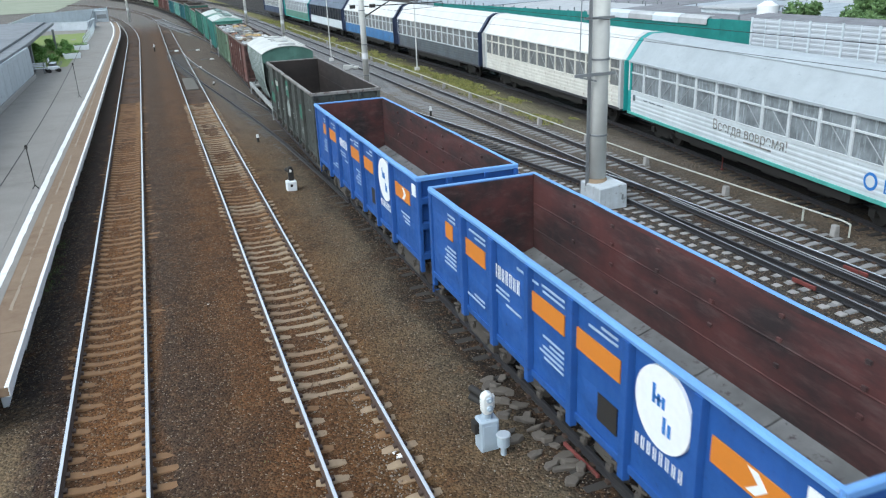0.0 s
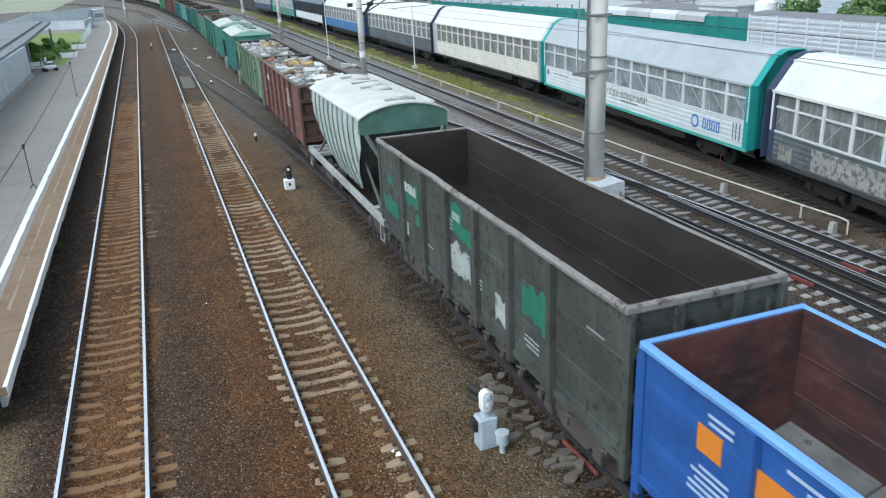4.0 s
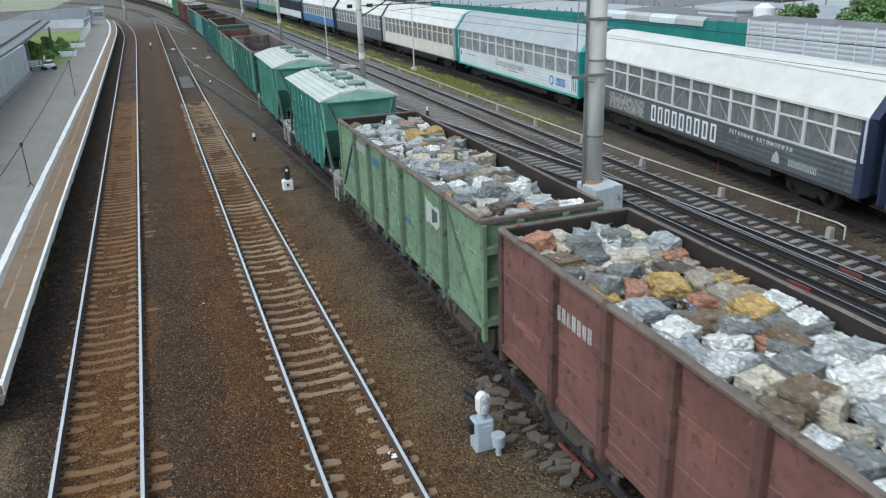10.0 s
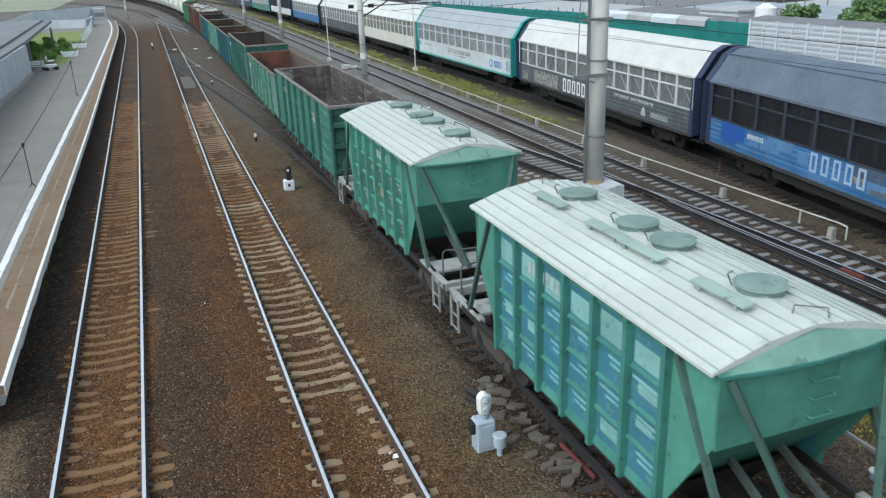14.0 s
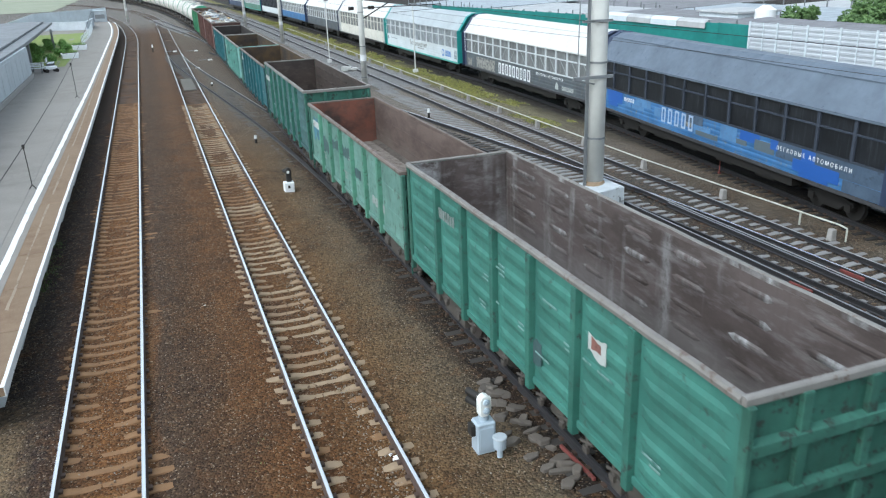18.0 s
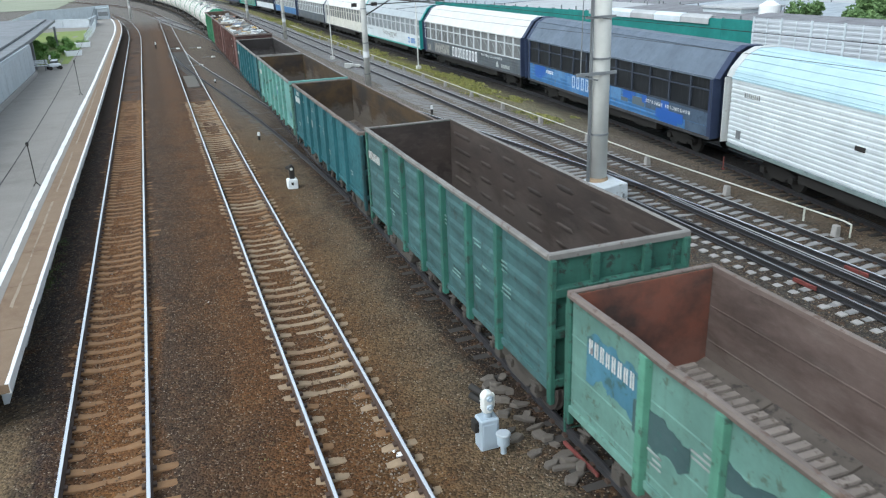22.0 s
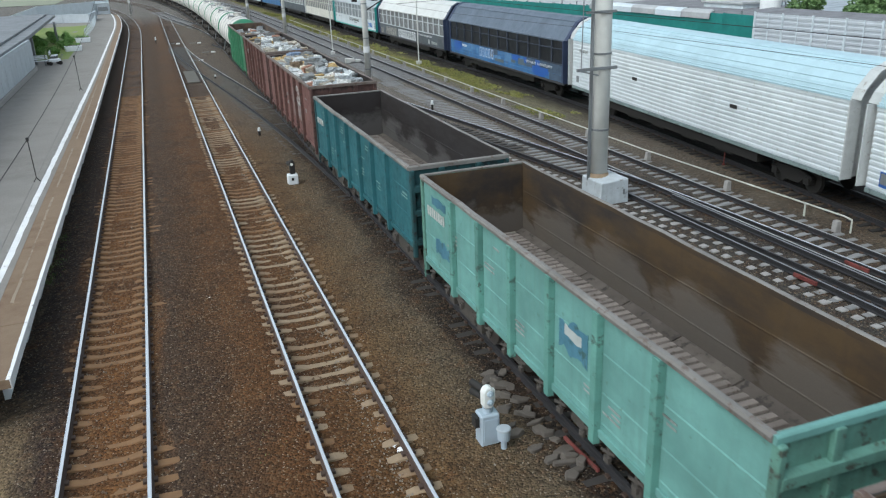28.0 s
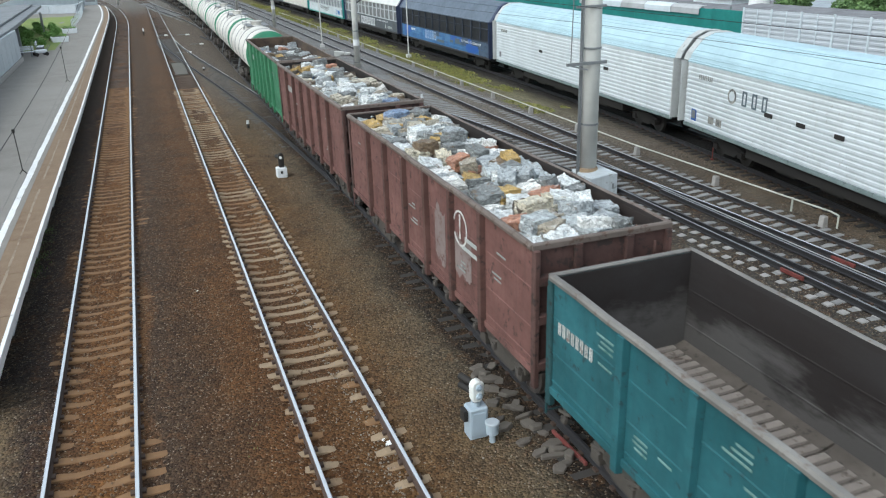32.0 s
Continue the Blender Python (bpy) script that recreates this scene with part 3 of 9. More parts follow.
def lay_track(label, path, y0, y1, web, head, mats, pieces_to, pitch=0.543, seed=1, length=2.7, sunk=0.0, y_near=2.0, rails=((-1, None, None), (1, None, None)), shift=0.0, far_down=0.045, far_mat=None):
    t = thing("track", label, "railway track", kind="structure")
    for side, a, b in rails:
        part("rail", rail_mesh(path, side, a if a is not None else y0, b if b is not None else y1, web, head), t)
    rnd = random.Random(seed)
    rest, y = Shape(), y_near
    clips = Shape()
    while y < y1:
        slope = (path(y + 0.5) - path(y - 0.5))
        m = rnd.choice(mats)
        dz, rz = rnd.uniform(-0.018, 0.008) - sunk, -math.degrees(slope) + rnd.uniform(-0.7, 0.7)
        yy = y + rnd.uniform(-0.02, 0.02)
        if yy < pieces_to:
            part("sleeper", sleeper_mesh(m, length), t, at=(path(yy) + shift + rnd.uniform(-0.03, 0.03), yy, dz), turn=pose(0, 0, 0, rnd.uniform(-1, 1), 0, rz))
            if yy < 45:
                for s in (-1, 1):
                    for o in (-0.1, 0.1):
                        x = path(yy) + s * GAUGE + o
                        clips.box(x - 0.035, x + 0.035, yy - 0.06, yy + 0.06, -0.19, -0.135)
        else:
            x = path(yy)
            rest.box(x - length / 2, x + length / 2, yy - 0.13, yy + 0.13, -0.34, -0.185 + dz - far_down)
        y += pitch
    if rest.v:
        tagged(part("far_sleepers", rest.mesh("far_sleepers", [far_mat or mats[0]]), t), kind="stuff")
    if clips.v:
        tagged(part("rail_fastenings", clips.mesh("rail_fastenings", [RAIL_RUST]), t), kind="stuff")
    return t


lay_track("straight track with bright rails on rust-brown concrete sleepers", path_1, -6, 260, RAIL_RUST, STEEL_BRIGHT, [CONCRETE_BROWN], 64.0, seed=1, y_near=-5.0, far_mat=SLEEPER_FAR)
lay_track("straight track with bright rails on dusty tan concrete sleepers", path_2, -6, 320, RAIL_RUST, STEEL_BRIGHT, [CONCRETE_TAN, CONCRETE_TAN, CONCRETE_BROWN, CONCRETE_TAWNY], 61.0, seed=2, length=2.5, y_near=-5.0, far_mat=SLEEPER_FAR)
lay_track("track under the passing freight train, dark rails", path_3, -6, 420, RAIL_DARK, RAIL_DARK, [TIMBER_DARK], 50.0, seed=3, y_near=-5.0)
crossover = lay_track("crossover with dark rails between two tracks", path_cross, 30, 101, RAIL_DARK, RAIL_DARK, [TIMBER_CINDER], 30.0, seed=4, y_near=34.0, length=2.6, rails=((-1, None, None),), far_down=0.02)
part("rail", rail_mesh(path_cross, 1, 46, 101, RAIL_DARK, RAIL_WORN), crossover, "worn shiny rail")
lay_track("far connecting track with worn rails", path_throat, 108, 186, RAIL_DARK, RAIL_WORN, [TIMBER_GREY], 100.0, seed=8, y_near=110.0, length=2.8, far_down=0.03)
lay_track("oily track with dark rails and tarred sleepers", path_5, -6, 330, RAIL_DARK, RAIL_WORN, [TIMBER_GREY], 60.0, seed=5, y_near=2.0, length=4.3, shift=-0.5, far_down=0.0)
turnout = lay_track("turnout track with one shiny rail and pale sleeper ends", path_4, -6, 100, RAIL_DARK, RAIL_DARK, [CONCRETE_GREY], 34.0, seed=6, y_near=2.0, length=0.8, shift=-1.55, far_mat=TIMBER_DARK, far_down=0.0, rails=((-1, None, None),))
part("rail", rail_mesh(path_4, 1, -6, 100, RAIL_DARK, STEEL_BRIGHT), turnout, "worn shiny rail")
part("guard_rail", rail_mesh(lambda y: 17.28, -1, -6, 26, RAIL_DARK, GREY_STEEL), turnout)
part("guard_rail", rail_mesh(lambda y: 17.18 + GAUGE, -0.15, 6, 24, RAIL_DARK, GREY_STEEL), turnout)
lay_track("far track under the car-carrier train, dark rails", path_6, -6, 330, RAIL_DARK, RAIL_DARK, [TIMBER_SHADED], 40.0, seed=7, y_near=6.0)


# ---- platform ----
PZ = 0.95
PLATFORM_END = 16.6


def platform_x(off):
    def f(y):
        ease = 0.13 * smooth((y - 22) / 30.0) if off > -4.5 else 0.30 * smooth((y - 20) / 55.0)
        return path_1(y) + 2.11 + off + (ease if off > -6 else 0.0)
    return f


def ribbon(path_a, path_b, y0, y1, z0, z1, step=4.0):
    """A slab between two plan lines, from z0 up to z1."""
    s = Shape()
    n = int((y1 - y0) / step)
    ysl = [y0 + (y1 - y0) * i / n for i in range(n + 1)]
    v = []
    for y in ysl:
        a, b = path_a(y), path_b(y)
        v += [(a, y, z0), (b, y, z0), (b, y, z1), (a, y, z1)]
    f = [(k * 4 + i, k * 4 + (i + 1) % 4, (k + 1) * 4 + (i + 1) % 4, (k + 1) * 4 + i) for k in range(n) for i in range(4)]
    return s.add(v, f + [(3, 2, 1, 0), tuple(len(v) - 4 + i for i in range(4))])


platform = thing("platform", "high station platform of worn grey asphalt with brown edge slabs", "platform", kind="structure")
part("surface", ribbon(platform_x(-26.0), platform_x(-4.75), PLATFORM_END, 165, -0.2, PZ).mesh("surface", [ASPHALT]), platform)
def brushed(off, amount, seed):
    """A plan line along the platform that wavers as a brush does."""
    base = platform_x(off)
    return lambda y: base(y) + amount * noise.noise((y * 0.9, seed, 0.3)) + 0.6 * amount * noise.noise((y * 3.1, seed, 5.0))


part("white_line", ribbon(brushed(-5.13, 0.035, 1.0), brushed(-4.93, 0.035, 2.0), PLATFORM_END, 165, PZ, PZ + 0.006, 0.5).mesh("white_line", [WHITE_LINE]), platform, "thick white safety line")
for a, b in ((21.0, 31.5), (33.0, 40.5), (42.5, 63.0), (66.0, 96.0)):
    part("old_line", ribbon(brushed(-4.47, 0.03, 3.0), brushed(-4.40, 0.03, 4.0), a, b, PZ, PZ + 0.005, 0.5).mesh("old_line", [OLD_LINE]), platform, "worn pale remains of an older line")
y = PLATFORM_END
while y < 160:
    e = Shape()
    a, b = y + 0.012, y + 2.98
    cut = ribbon(platform_x(-4.75), platform_x(-3.90), a, b, PZ - 0.22, PZ, 1.4)
    part("edge_slab", cut.mesh("edge_slab", [EDGE_SLAB], 0.012), platform)
    part("edge_stripe", ribbon(brushed(-3.975, 0.018, 6.0), platform_x(-3.888), a + 0.004, b - 0.004, PZ - 0.226, PZ + 0.004, 0.5).mesh("edge_stripe", [WHITE_LINE]), platform, "white painted slab nosing")
    s = Shape().prism([(-0.45, -0.3), (-0.36, -0.3), (0.05, PZ - 0.3), (0.05, PZ - 0.22), (-0.45, PZ - 0.22)], "y", -0.07, 0.07)
    part("support", s.mesh("support", [WHITEWASH], 0.008), platform, at=(platform_x(-3.98)(y + 1.5), y + 1.5, 0))
    y += 3.0
part("footing_wall", ribbon(platform_x(-4.95), platform_x(-4.80), PLATFORM_END, 165, -0.3, PZ - 0.22).mesh("footing_wall", [CONCRETE_GREY]), platform)
# ---- kiosk with canopy, garden and fence beyond ----
LIGHT_WALL = paint("pale_grey_wall", (0.50, 0.54, 0.58), (0.32, 0.32, 0.32), 0.12, 0.8, 0.3, 0.08)
CANOPY = paint("grey_canopy_roof", (0.21, 0.222, 0.238), (0.09, 0.085, 0.085), 0.2, 0.7, 0.2, 0.15)
PALE_FENCE = paint("pale_fence", (0.60, 0.66, 0.70), (0.4, 0.4, 0.4), 0.1, 0.7, 0.3, 0.08)
house = thing("station_building", "low pale grey station building with a flat grey canopy", "building", at=(0, 0, 0))
s = Shape().box(-22, -9.75, 30, 76, PZ, 3.55)
part("wall", s.mesh("wall", [LIGHT_WALL]), house)
part("plinth", Shape().box(-9.75, -9.6, 30, 76.05, PZ, PZ + 0.35).mesh("plinth", [CONCRETE_GREY], 0.02), house)
s = Shape().prism([(-22.3, 29), (-9.6, 29), (-9.9, 62), (-10.0, 77), (-11.1, 114), (-22.3, 114)], "z", 3.42, 3.72)
part("canopy", s.mesh("canopy", [CANOPY], 0.02), house)
s = Shape().prism([(-22.0, 30), (-10.6, 30), (-10.8, 62), (-11.1, 78), (-12.0, 113), (-22.0, 113)], "z", 3.74, 3.9)
part("roof_kerb", s.mesh("roof_kerb", [CANOPY], 0.02), house)
for i in range(40):
    part("eave_block", Shape().box(-9.86 - 0.012 * i, -9.60 - 0.012 * i, 30.0 + 1.2 * i, 30.35 + 1.2 * i, 3.22, 3.42).mesh("eave_block", [CANOPY], 0.02), house)
for i in range(18):
    yy = 31 + i * 2.5
    part("wall_panel", Shape().box(-9.75, -9.71, yy + 0.06, yy + 2.44, PZ + 0.4, 3.35).mesh("wall_panel", [LIGHT_WALL], 0.008), house)
for i in range(2):
    part("pillar", Shape().box(-0.12, 0.12, -0.12, 0.12, 0, 2.5).mesh("pillar", [GREY_STEEL], 0.02), house, at=(-10.25 - i * 0.06, 81 + i * 22.0, PZ))
lawn = Shape()
lv = []
for j in range(13):
    for i in range(9):
        lv.append((-15.0 + i * 0.9 - max(0, j - 8) * 0.12, 84 + j * 4.2, PZ + 0.02 + 0.05 * noise.noise((i * 0.9, j * 0.7, 3))))
lawn.add(lv, [(j * 9 + i, j * 9 + i + 1, (j + 1) * 9 + i + 1, (j + 1) * 9 + i) for j in range(12) for i in range(8)])
GRASS = ground_far_mat("lawn", (0.15, 0.23, 0.055), (0.26, 0.31, 0.085), 1.5)
solo("lawn", lawn.mesh("lawn", [GRASS]), "mown lawn beside the platform", "lawn", kind="structure")
LEAF = leaf_mat("shrub_leaves", (0.10, 0.205, 0.050), (0.21, 0.38, 0.095))
LEAF_TREE = leaf_mat("tree_leaves", (0.065, 0.125, 0.040), (0.150, 0.245, 0.085))
BARK = plain("bark", (0.12, 0.09, 0.07), 0.9)


def leaf_cloud(centres, n, size, seed):
    """Many small folded leaves round uneven clump centres."""
    rnd = random.Random(seed)
    s = Shape()
    for _ in range(n):
        (cx, cy, cz), r = rnd.choice(centres)
        d = Vector((rnd.gauss(0, 1), rnd.gauss(0, 1), rnd.gauss(0, 1))).normalized() * r * rnd.uniform(0.55, 1.08)
        p = Vector((cx, cy, cz)) + Vector((d.x, d.y, d.z * 0.8))
        m = Matrix.Translation(p) @ pose(0, 0, 0, rnd.uniform(0, 360), rnd.uniform(0, 360), rnd.uniform(0, 360))
        k = size * rnd.uniform(0.6, 1.3)
        s.add([m @ Vector(q) for q in ((0, -k, 0), (k * 0.55, 0, k * 0.18), (0, k, 0), (-k * 0.55, 0, k * 0.18))], [(0, 1, 2), (0, 2, 3)])
    return s


def shrub(x, y, r, seed):
    t = thing("shrub", "rounded green clipped shrub on the station lawn", "shrub", "shrubs on the lawn", at=(x, y, PZ))
    rnd = random.Random(seed)
    part("trunk", Shape().cyl((0, 0, 0), (0.05, 0, r), 0.06, 0.03, 6).mesh("trunk", [BARK]), t)
    c = [((0, 0, r * 0.62), r * 0.72)] + [((rnd.uniform(-0.38, 0.38) * r, rnd.uniform(-0.38, 0.38) * r, r * rnd.uniform(0.45, 0.85)), r * rnd.uniform(0.42, 0.58)) for _ in range(4)]
    part("crown", leaf_cloud(c, 800, 0.10, seed).mesh("crown", [LEAF]), t)


for i, (x, y, r) in enumerate([(-9.3, 87, 0.85), (-10.9, 89, 0.95), (-9.1, 94.5, 0.85), (-11.3, 96, 1.05), (-8.8, 101, 0.8), (-10.8, 103, 0.95), (-12.9, 91, 0.95), (-9.7, 108, 0.85), (-12.6, 104, 0.9), (-11.6, 111, 0.85)]):
    shrub(x, y, r, i)


def planter(x, y, rz):
    t = thing("flower_planter", "white concrete planter box on the platform", "planter", "planters on the platform", at=(x, y, PZ), rz=rz)
    part("tub", Shape().prism([(-0.75, 0.0), (0.75, 0.0), (0.85, 0.55), (-0.85, 0.55)], "y", -0.5, 0.5).mesh("tub", [WHITEWASH], 0.03), t)
    part("soil", Shape().box(-0.7, 0.7, -0.42, 0.42, 0.5, 0.57).mesh("soil", [TIMBER_DARK]), t)
    for a in (-0.45, 0, 0.45):
        tagged(part("plant", leaf_cloud([((a, 0, 0.62), 0.28)], 70, 0.07, int(y + 9 * a)).mesh("plant", [LEAF]), t), kind="stuff")


planter(-7.9, 92.5, 10)
planter(-7.6, 103.0, 5)


def bench(x, y, rz):
    t = thing("bench", "pale slatted bench beside the station garden", "bench", "benches by the garden", at=(x, y, PZ), rz=rz)
    for i in range(4):
        part("seat_slat", Shape().box(-0.9, 0.9, -0.28 + i * 0.14, -0.18 + i * 0.14, 0.43, 0.47).mesh("seat_slat", [WHITEWASH], 0.005), t)
    for i in range(3):
        part("back_slat", Shape().box(-0.9, 0.9, 0.30, 0.33, 0.55 + i * 0.13, 0.65 + i * 0.13).mesh("back_slat", [WHITEWASH], 0.005), t)
    for q in (-0.7, 0.7):
        part("leg", Shape().box(q - 0.04, q + 0.04, -0.28, 0.30, 0, 0.43).box(q - 0.04, q + 0.04, 0.27, 0.31, 0.43, 0.95).mesh("leg", [GREY_STEEL], 0.008), t)


bench(-10.0, 79.5, 0)
bench(-9.0, 84.0, 90)


def luggage_cart(x, y, rz):
    t = thing("hand_cart", "small white hand cart with dark wheels beside the station building", "cart", at=(x, y, PZ), rz=rz)
    part("tray", Shape().box(-0.5, 0.5, -0.32, 0.32, 0.26, 0.52).mesh("tray", [WHITEWASH], 0.03), t)
    for a in (-0.42, 0.42):
        for b in (-0.36, 0.36):
            part("wheel", Shape().cyl((a, b - 0.04, 0.17), (a, b + 0.04, 0.17), 0.17, n=16).mesh("wheel", [BLACK_STEEL], 0.01), t)
    part("handle", Shape().tube([(0.5, -0.26, 0.45), (0.82, -0.26, 0.85), (0.82, 0.26, 0.85), (0.5, 0.26, 0.45)], 0.02).mesh("handle", [GREY_STEEL]), t)


luggage_cart(-8.6, 79.8, 20)

end_fence = thing("garden_fence", "tall pale sheet-metal fence that turns round the station garden", "fence")
for (xa, ya), (xb, yb), n in (((-6.7, 169.5), (-17.8, 156.0), 9), ((-17.8, 156.0), (-17.9, 116.0), 20)):
    for i in range(n):
        p, q = (xa + (xb - xa) * i / n, ya + (yb - ya) * i / n), (xa + (xb - xa) * (i + 0.985) / n, ya + (yb - ya) * (i + 0.985) / n)
        d = Vector((q[0] - p[0], q[1] - p[1])).normalized() * 0.03
        mid = ((p[0] + q[0]) / 2 - d.y, (p[1] + q[1]) / 2 + d.x)
        part("sheet", Shape().prism([p, mid, q, (q[0] - d.y, q[1] + d.x), (mid[0] - d.y, mid[1] + d.x), (p[0] - d.y, p[1] + d.x)], "z", -0.2, 3.32).mesh("sheet", [PALE_FENCE]), end_fence)
        part("post", Shape().box(-0.06, 0.06, -0.06, 0.06, -0.2, 3.37).mesh("post", [PALE_FENCE]), end_fence, at=(p[0] + d.y * 2, p[1] - d.x * 2, 0))
low_wall = thing("garden_wall", "low pale grey garden wall behind the station lawn", "wall")
for (xa, ya), (xb, yb) in (((-17.5, 146.0), (-13.0, 144.0)), ((-12.96, 143.98), (-8.9, 142.0)), ((-8.86, 142.05), (-8.3, 152.0))):
    part("wall_section", Shape().beam((xa, ya, PZ + 0.63), (xb, yb, PZ + 0.63), 0.16, 1.26).mesh("wall_section", [LIGHT_WALL], 0.02), low_wall)
    part("coping", Shape().beam((xa, ya, PZ + 1.3), (xb, yb, PZ + 1.3), 0.26, 0.08).mesh("coping", [PALE_FENCE], 0.01), low_wall)
booth = thing("ticket_booth", "small pale booth with a dark window band on the platform", "booth", at=(-7.75, 167.0, PZ))
part("wall", Shape().box(-1.0, 1.0, -0.8, 0.8, 0, 1.9).mesh("wall", [LIGHT_WALL], 0.02), booth)
part("window", Shape().box(-0.85, 0.85, -0.83, -0.79, 0.55, 1.3).mesh("window", [GREY_STEEL]), booth)
part("roof", Shape().box(-1.15, 1.15, -1.0, 0.95, 1.9, 2.05).mesh("roof", [PALE_FENCE], 0.02), booth)
side_fence = thing("railing", "pale metal railing between lawn and platform", "railing")
for i in range(17):
    yy = 108 + i * 2.2
    xx = platform_x(-8.0)(yy) + 0.4
    part("post", Shape().box(-0.04, 0.04, -0.04, 0.04, 0, 1.15).mesh("post", [PALE_FENCE]), side_fence, at=(xx, yy, PZ))
    x2 = platform_x(-8.0)(yy + 2.2) + 0.4
    s = Shape()
    for z in (0.35, 0.72, 1.1):
        s.beam((xx, yy, PZ + z), (x2, yy + 2.2, PZ + z), 0.04, 0.05)
    part("rail", s.mesh("rail", [PALE_FENCE]), side_fence)


# meadow beyond the platform's end
MEADOW = ground_far_mat("meadow", (0.23, 0.26, 0.17), (0.34, 0.36, 0.27), 0.25)
mv = [(-300 + 27.5 * i, 262 + 22 * j, -0.14 + 0.05 * noise.noise((i, j, 1))) for j in range(14) for i in range(11)]
solo("meadow", Shape().add(mv, [(j * 11 + i, j * 11 + i + 1, j * 11 + 12 + i, j * 11 + 11 + i) for j in range(13) for i in range(10)]).mesh("meadow", [MEADOW]), "pale green meadow beyond the platform's end", "meadow", kind="structure")
# ---- masts, posts and signals ----
def mast(x, y, r0, r1, height, label, bands=(1.0, 3.36, 5.9)):
    t = thing("catenary_mast", label, "pole", "overhead-line masts", at=(x, y, -0.25))
    part("shaft", Shape().cyl((0, 0, 0), (0, 0, height), r0, r1, 24).mesh("shaft", [CONCRETE_POLE], smooth=True), t)
    for z in bands:
        part("band", Shape().cyl((0, 0, z), (0, 0, z + 0.07), r0 + 0.012, n=24).mesh("band", [GREY_STEEL]), t)
    return t


big = mast(15.49, 25.54, 0.345, 0.30, 12.9, "thick round concrete overhead-line mast with a steel bracket and cables", (2.72, 5.54))
s = Shape().box(-1.22, 0.44, -0.37, -0.28, 5.01, 5.12).beam((-1.17, -0.32, 5.05), (-0.33, -0.32, 4.82), 0.055, 0.055)
part("bracket", s.mesh("bracket", [GREY_STEEL]), big)
part("bracket", Shape().box(-0.89, 0.33, -0.37, -0.28, 7.01, 7.1).mesh("bracket", [GREY_STEEL]), big)
s = Shape()
for dx, r in ((-0.42, 0.033), (-0.51, 0.024), (-0.465, 0.02)):
    s.tube([(dx, -0.055, 0.8), (dx, -0.055, 12.3)], r, 6)
part("cable_conduit", s.mesh("cable_conduit", [GREY_STEEL]), big)
s = Shape().tube([(-1.05, -0.32, 5.1), (-0.89, -0.32, 12.3)], 0.02, 6).tube([(-0.61, -0.32, 5.1), (-0.5, -0.32, 12.3)], 0.024, 6)
part("hanging_cable", s.mesh("hanging_cable", [GREY_STEEL]), big)
FOOTING = paint("whitewashed_footing", (0.50, 0.54, 0.57), (0.30, 0.30, 0.29), 0.35, 0.85, 0.5, 0.15)
foot = thing("mast_footing", "whitewashed concrete footing block round the mast base", "concrete block", at=(15.6, 24.98, -0.25))
part("block", Shape().prism([(-0.62, 0), (0.62, 0), (0.59, 0.97), (0.25, 0.98), (-0.25, 0.92), (-0.60, 0.90)], "y", -0.5, 0.95).mesh("block", [FOOTING], 0.035), foot)
part("mortar_collar", Shape().cyl((-0.11, 0.56, 0.88), (-0.11, 0.56, 1.06), 0.44, 0.37, 20).mesh("mortar_collar", [CONCRETE_TAN]), foot, "brown-stained mortar collar")
part("lug", Shape().box(0.36, 0.43, -0.53, -0.49, 0.38, 0.58).mesh("lug", [GREY_STEEL]), foot)
for x, y in ((15.6, 60.5), (17.0, 108.5), (16.2, 142.0), (-3.3, 184.0)):
    p = mast(x, y, 0.24, 0.19, 11.5, "slim concrete overhead-line mast beside the tracks")
    part("arm", Shape().beam((0, 0, 7.0), (-3.4, 0, 7.6), 0.07, 0.07).beam((0, 0, 8.4), (-3.4, 0, 7.65), 0.04, 0.04).mesh("arm", [GREY_STEEL]), p)
    if 50 < y < 120:
        part("strut", Shape().beam((0.2, 0, 5.45), (2.2, 0, 6.5), 0.08, 0.08).mesh("strut", [BLACK_STEEL]), p)
        part("arm", Shape().beam((0.2, 0, 6.22), (6.6, 0, 6.22), 0.07, 0.07).mesh("arm", [BLACK_STEEL]), p)
        part("drop_arm", Shape().beam((6.6, 0, 6.22), (6.6, 0, 5.9), 0.04, 0.04).beam((6.6, 0, 5.9), (18.2 - x, 0, 5.77 if y < 80 else 5.87), 0.03, 0.03).mesh("drop_arm", [BLACK_STEEL]), p)
        for q in (0.75, 1.0, -0.6, -0.8):
            part("insulator", Shape().cyl((q, 0, 6.1), (q, 0, 6.36), 0.12, n=10).mesh("insulator", [BLACK_STEEL]), p)
    part("insulator", Shape().cyl((-0.35, 0, 7.06), (-0.75, 0, 7.13), 0.09, n=10).mesh("insulator", [TIMBER_DARK]), p)
    part("sign_band", Shape().cyl((0, 0, 2.3), (0, 0, 2.75), 0.25, n=20).mesh("sign_band", [WHITE_PAINT]), p, "white painted band")


def thin_post(x, y, h, label):
    t = thing("lamp_post", label, "post", "slim posts in the yard", at=(x, y, -0.25))
    part("pole", Shape().cyl((0, 0, 0), (0, 0, h), 0.06, 0.045, 10).mesh("pole", [CONCRETE_POLE]), t)
    part("base", Shape().box(-0.2, 0.2, -0.2, 0.2, 0, 0.35).mesh("base", [CONCRETE_POLE], 0.02), t)
    part("head", Shape().box(-0.12, 0.35, -0.1, 0.1, h - 0.12, h + 0.05).mesh("head", [GREY_STEEL], 0.02), t)


thin_post(17.3, 81.0, 6.2, "slim white lamp post between the tracks")
thin_post(22.3, 68.0, 6.0, "slim white lamp post on the grassy strip")


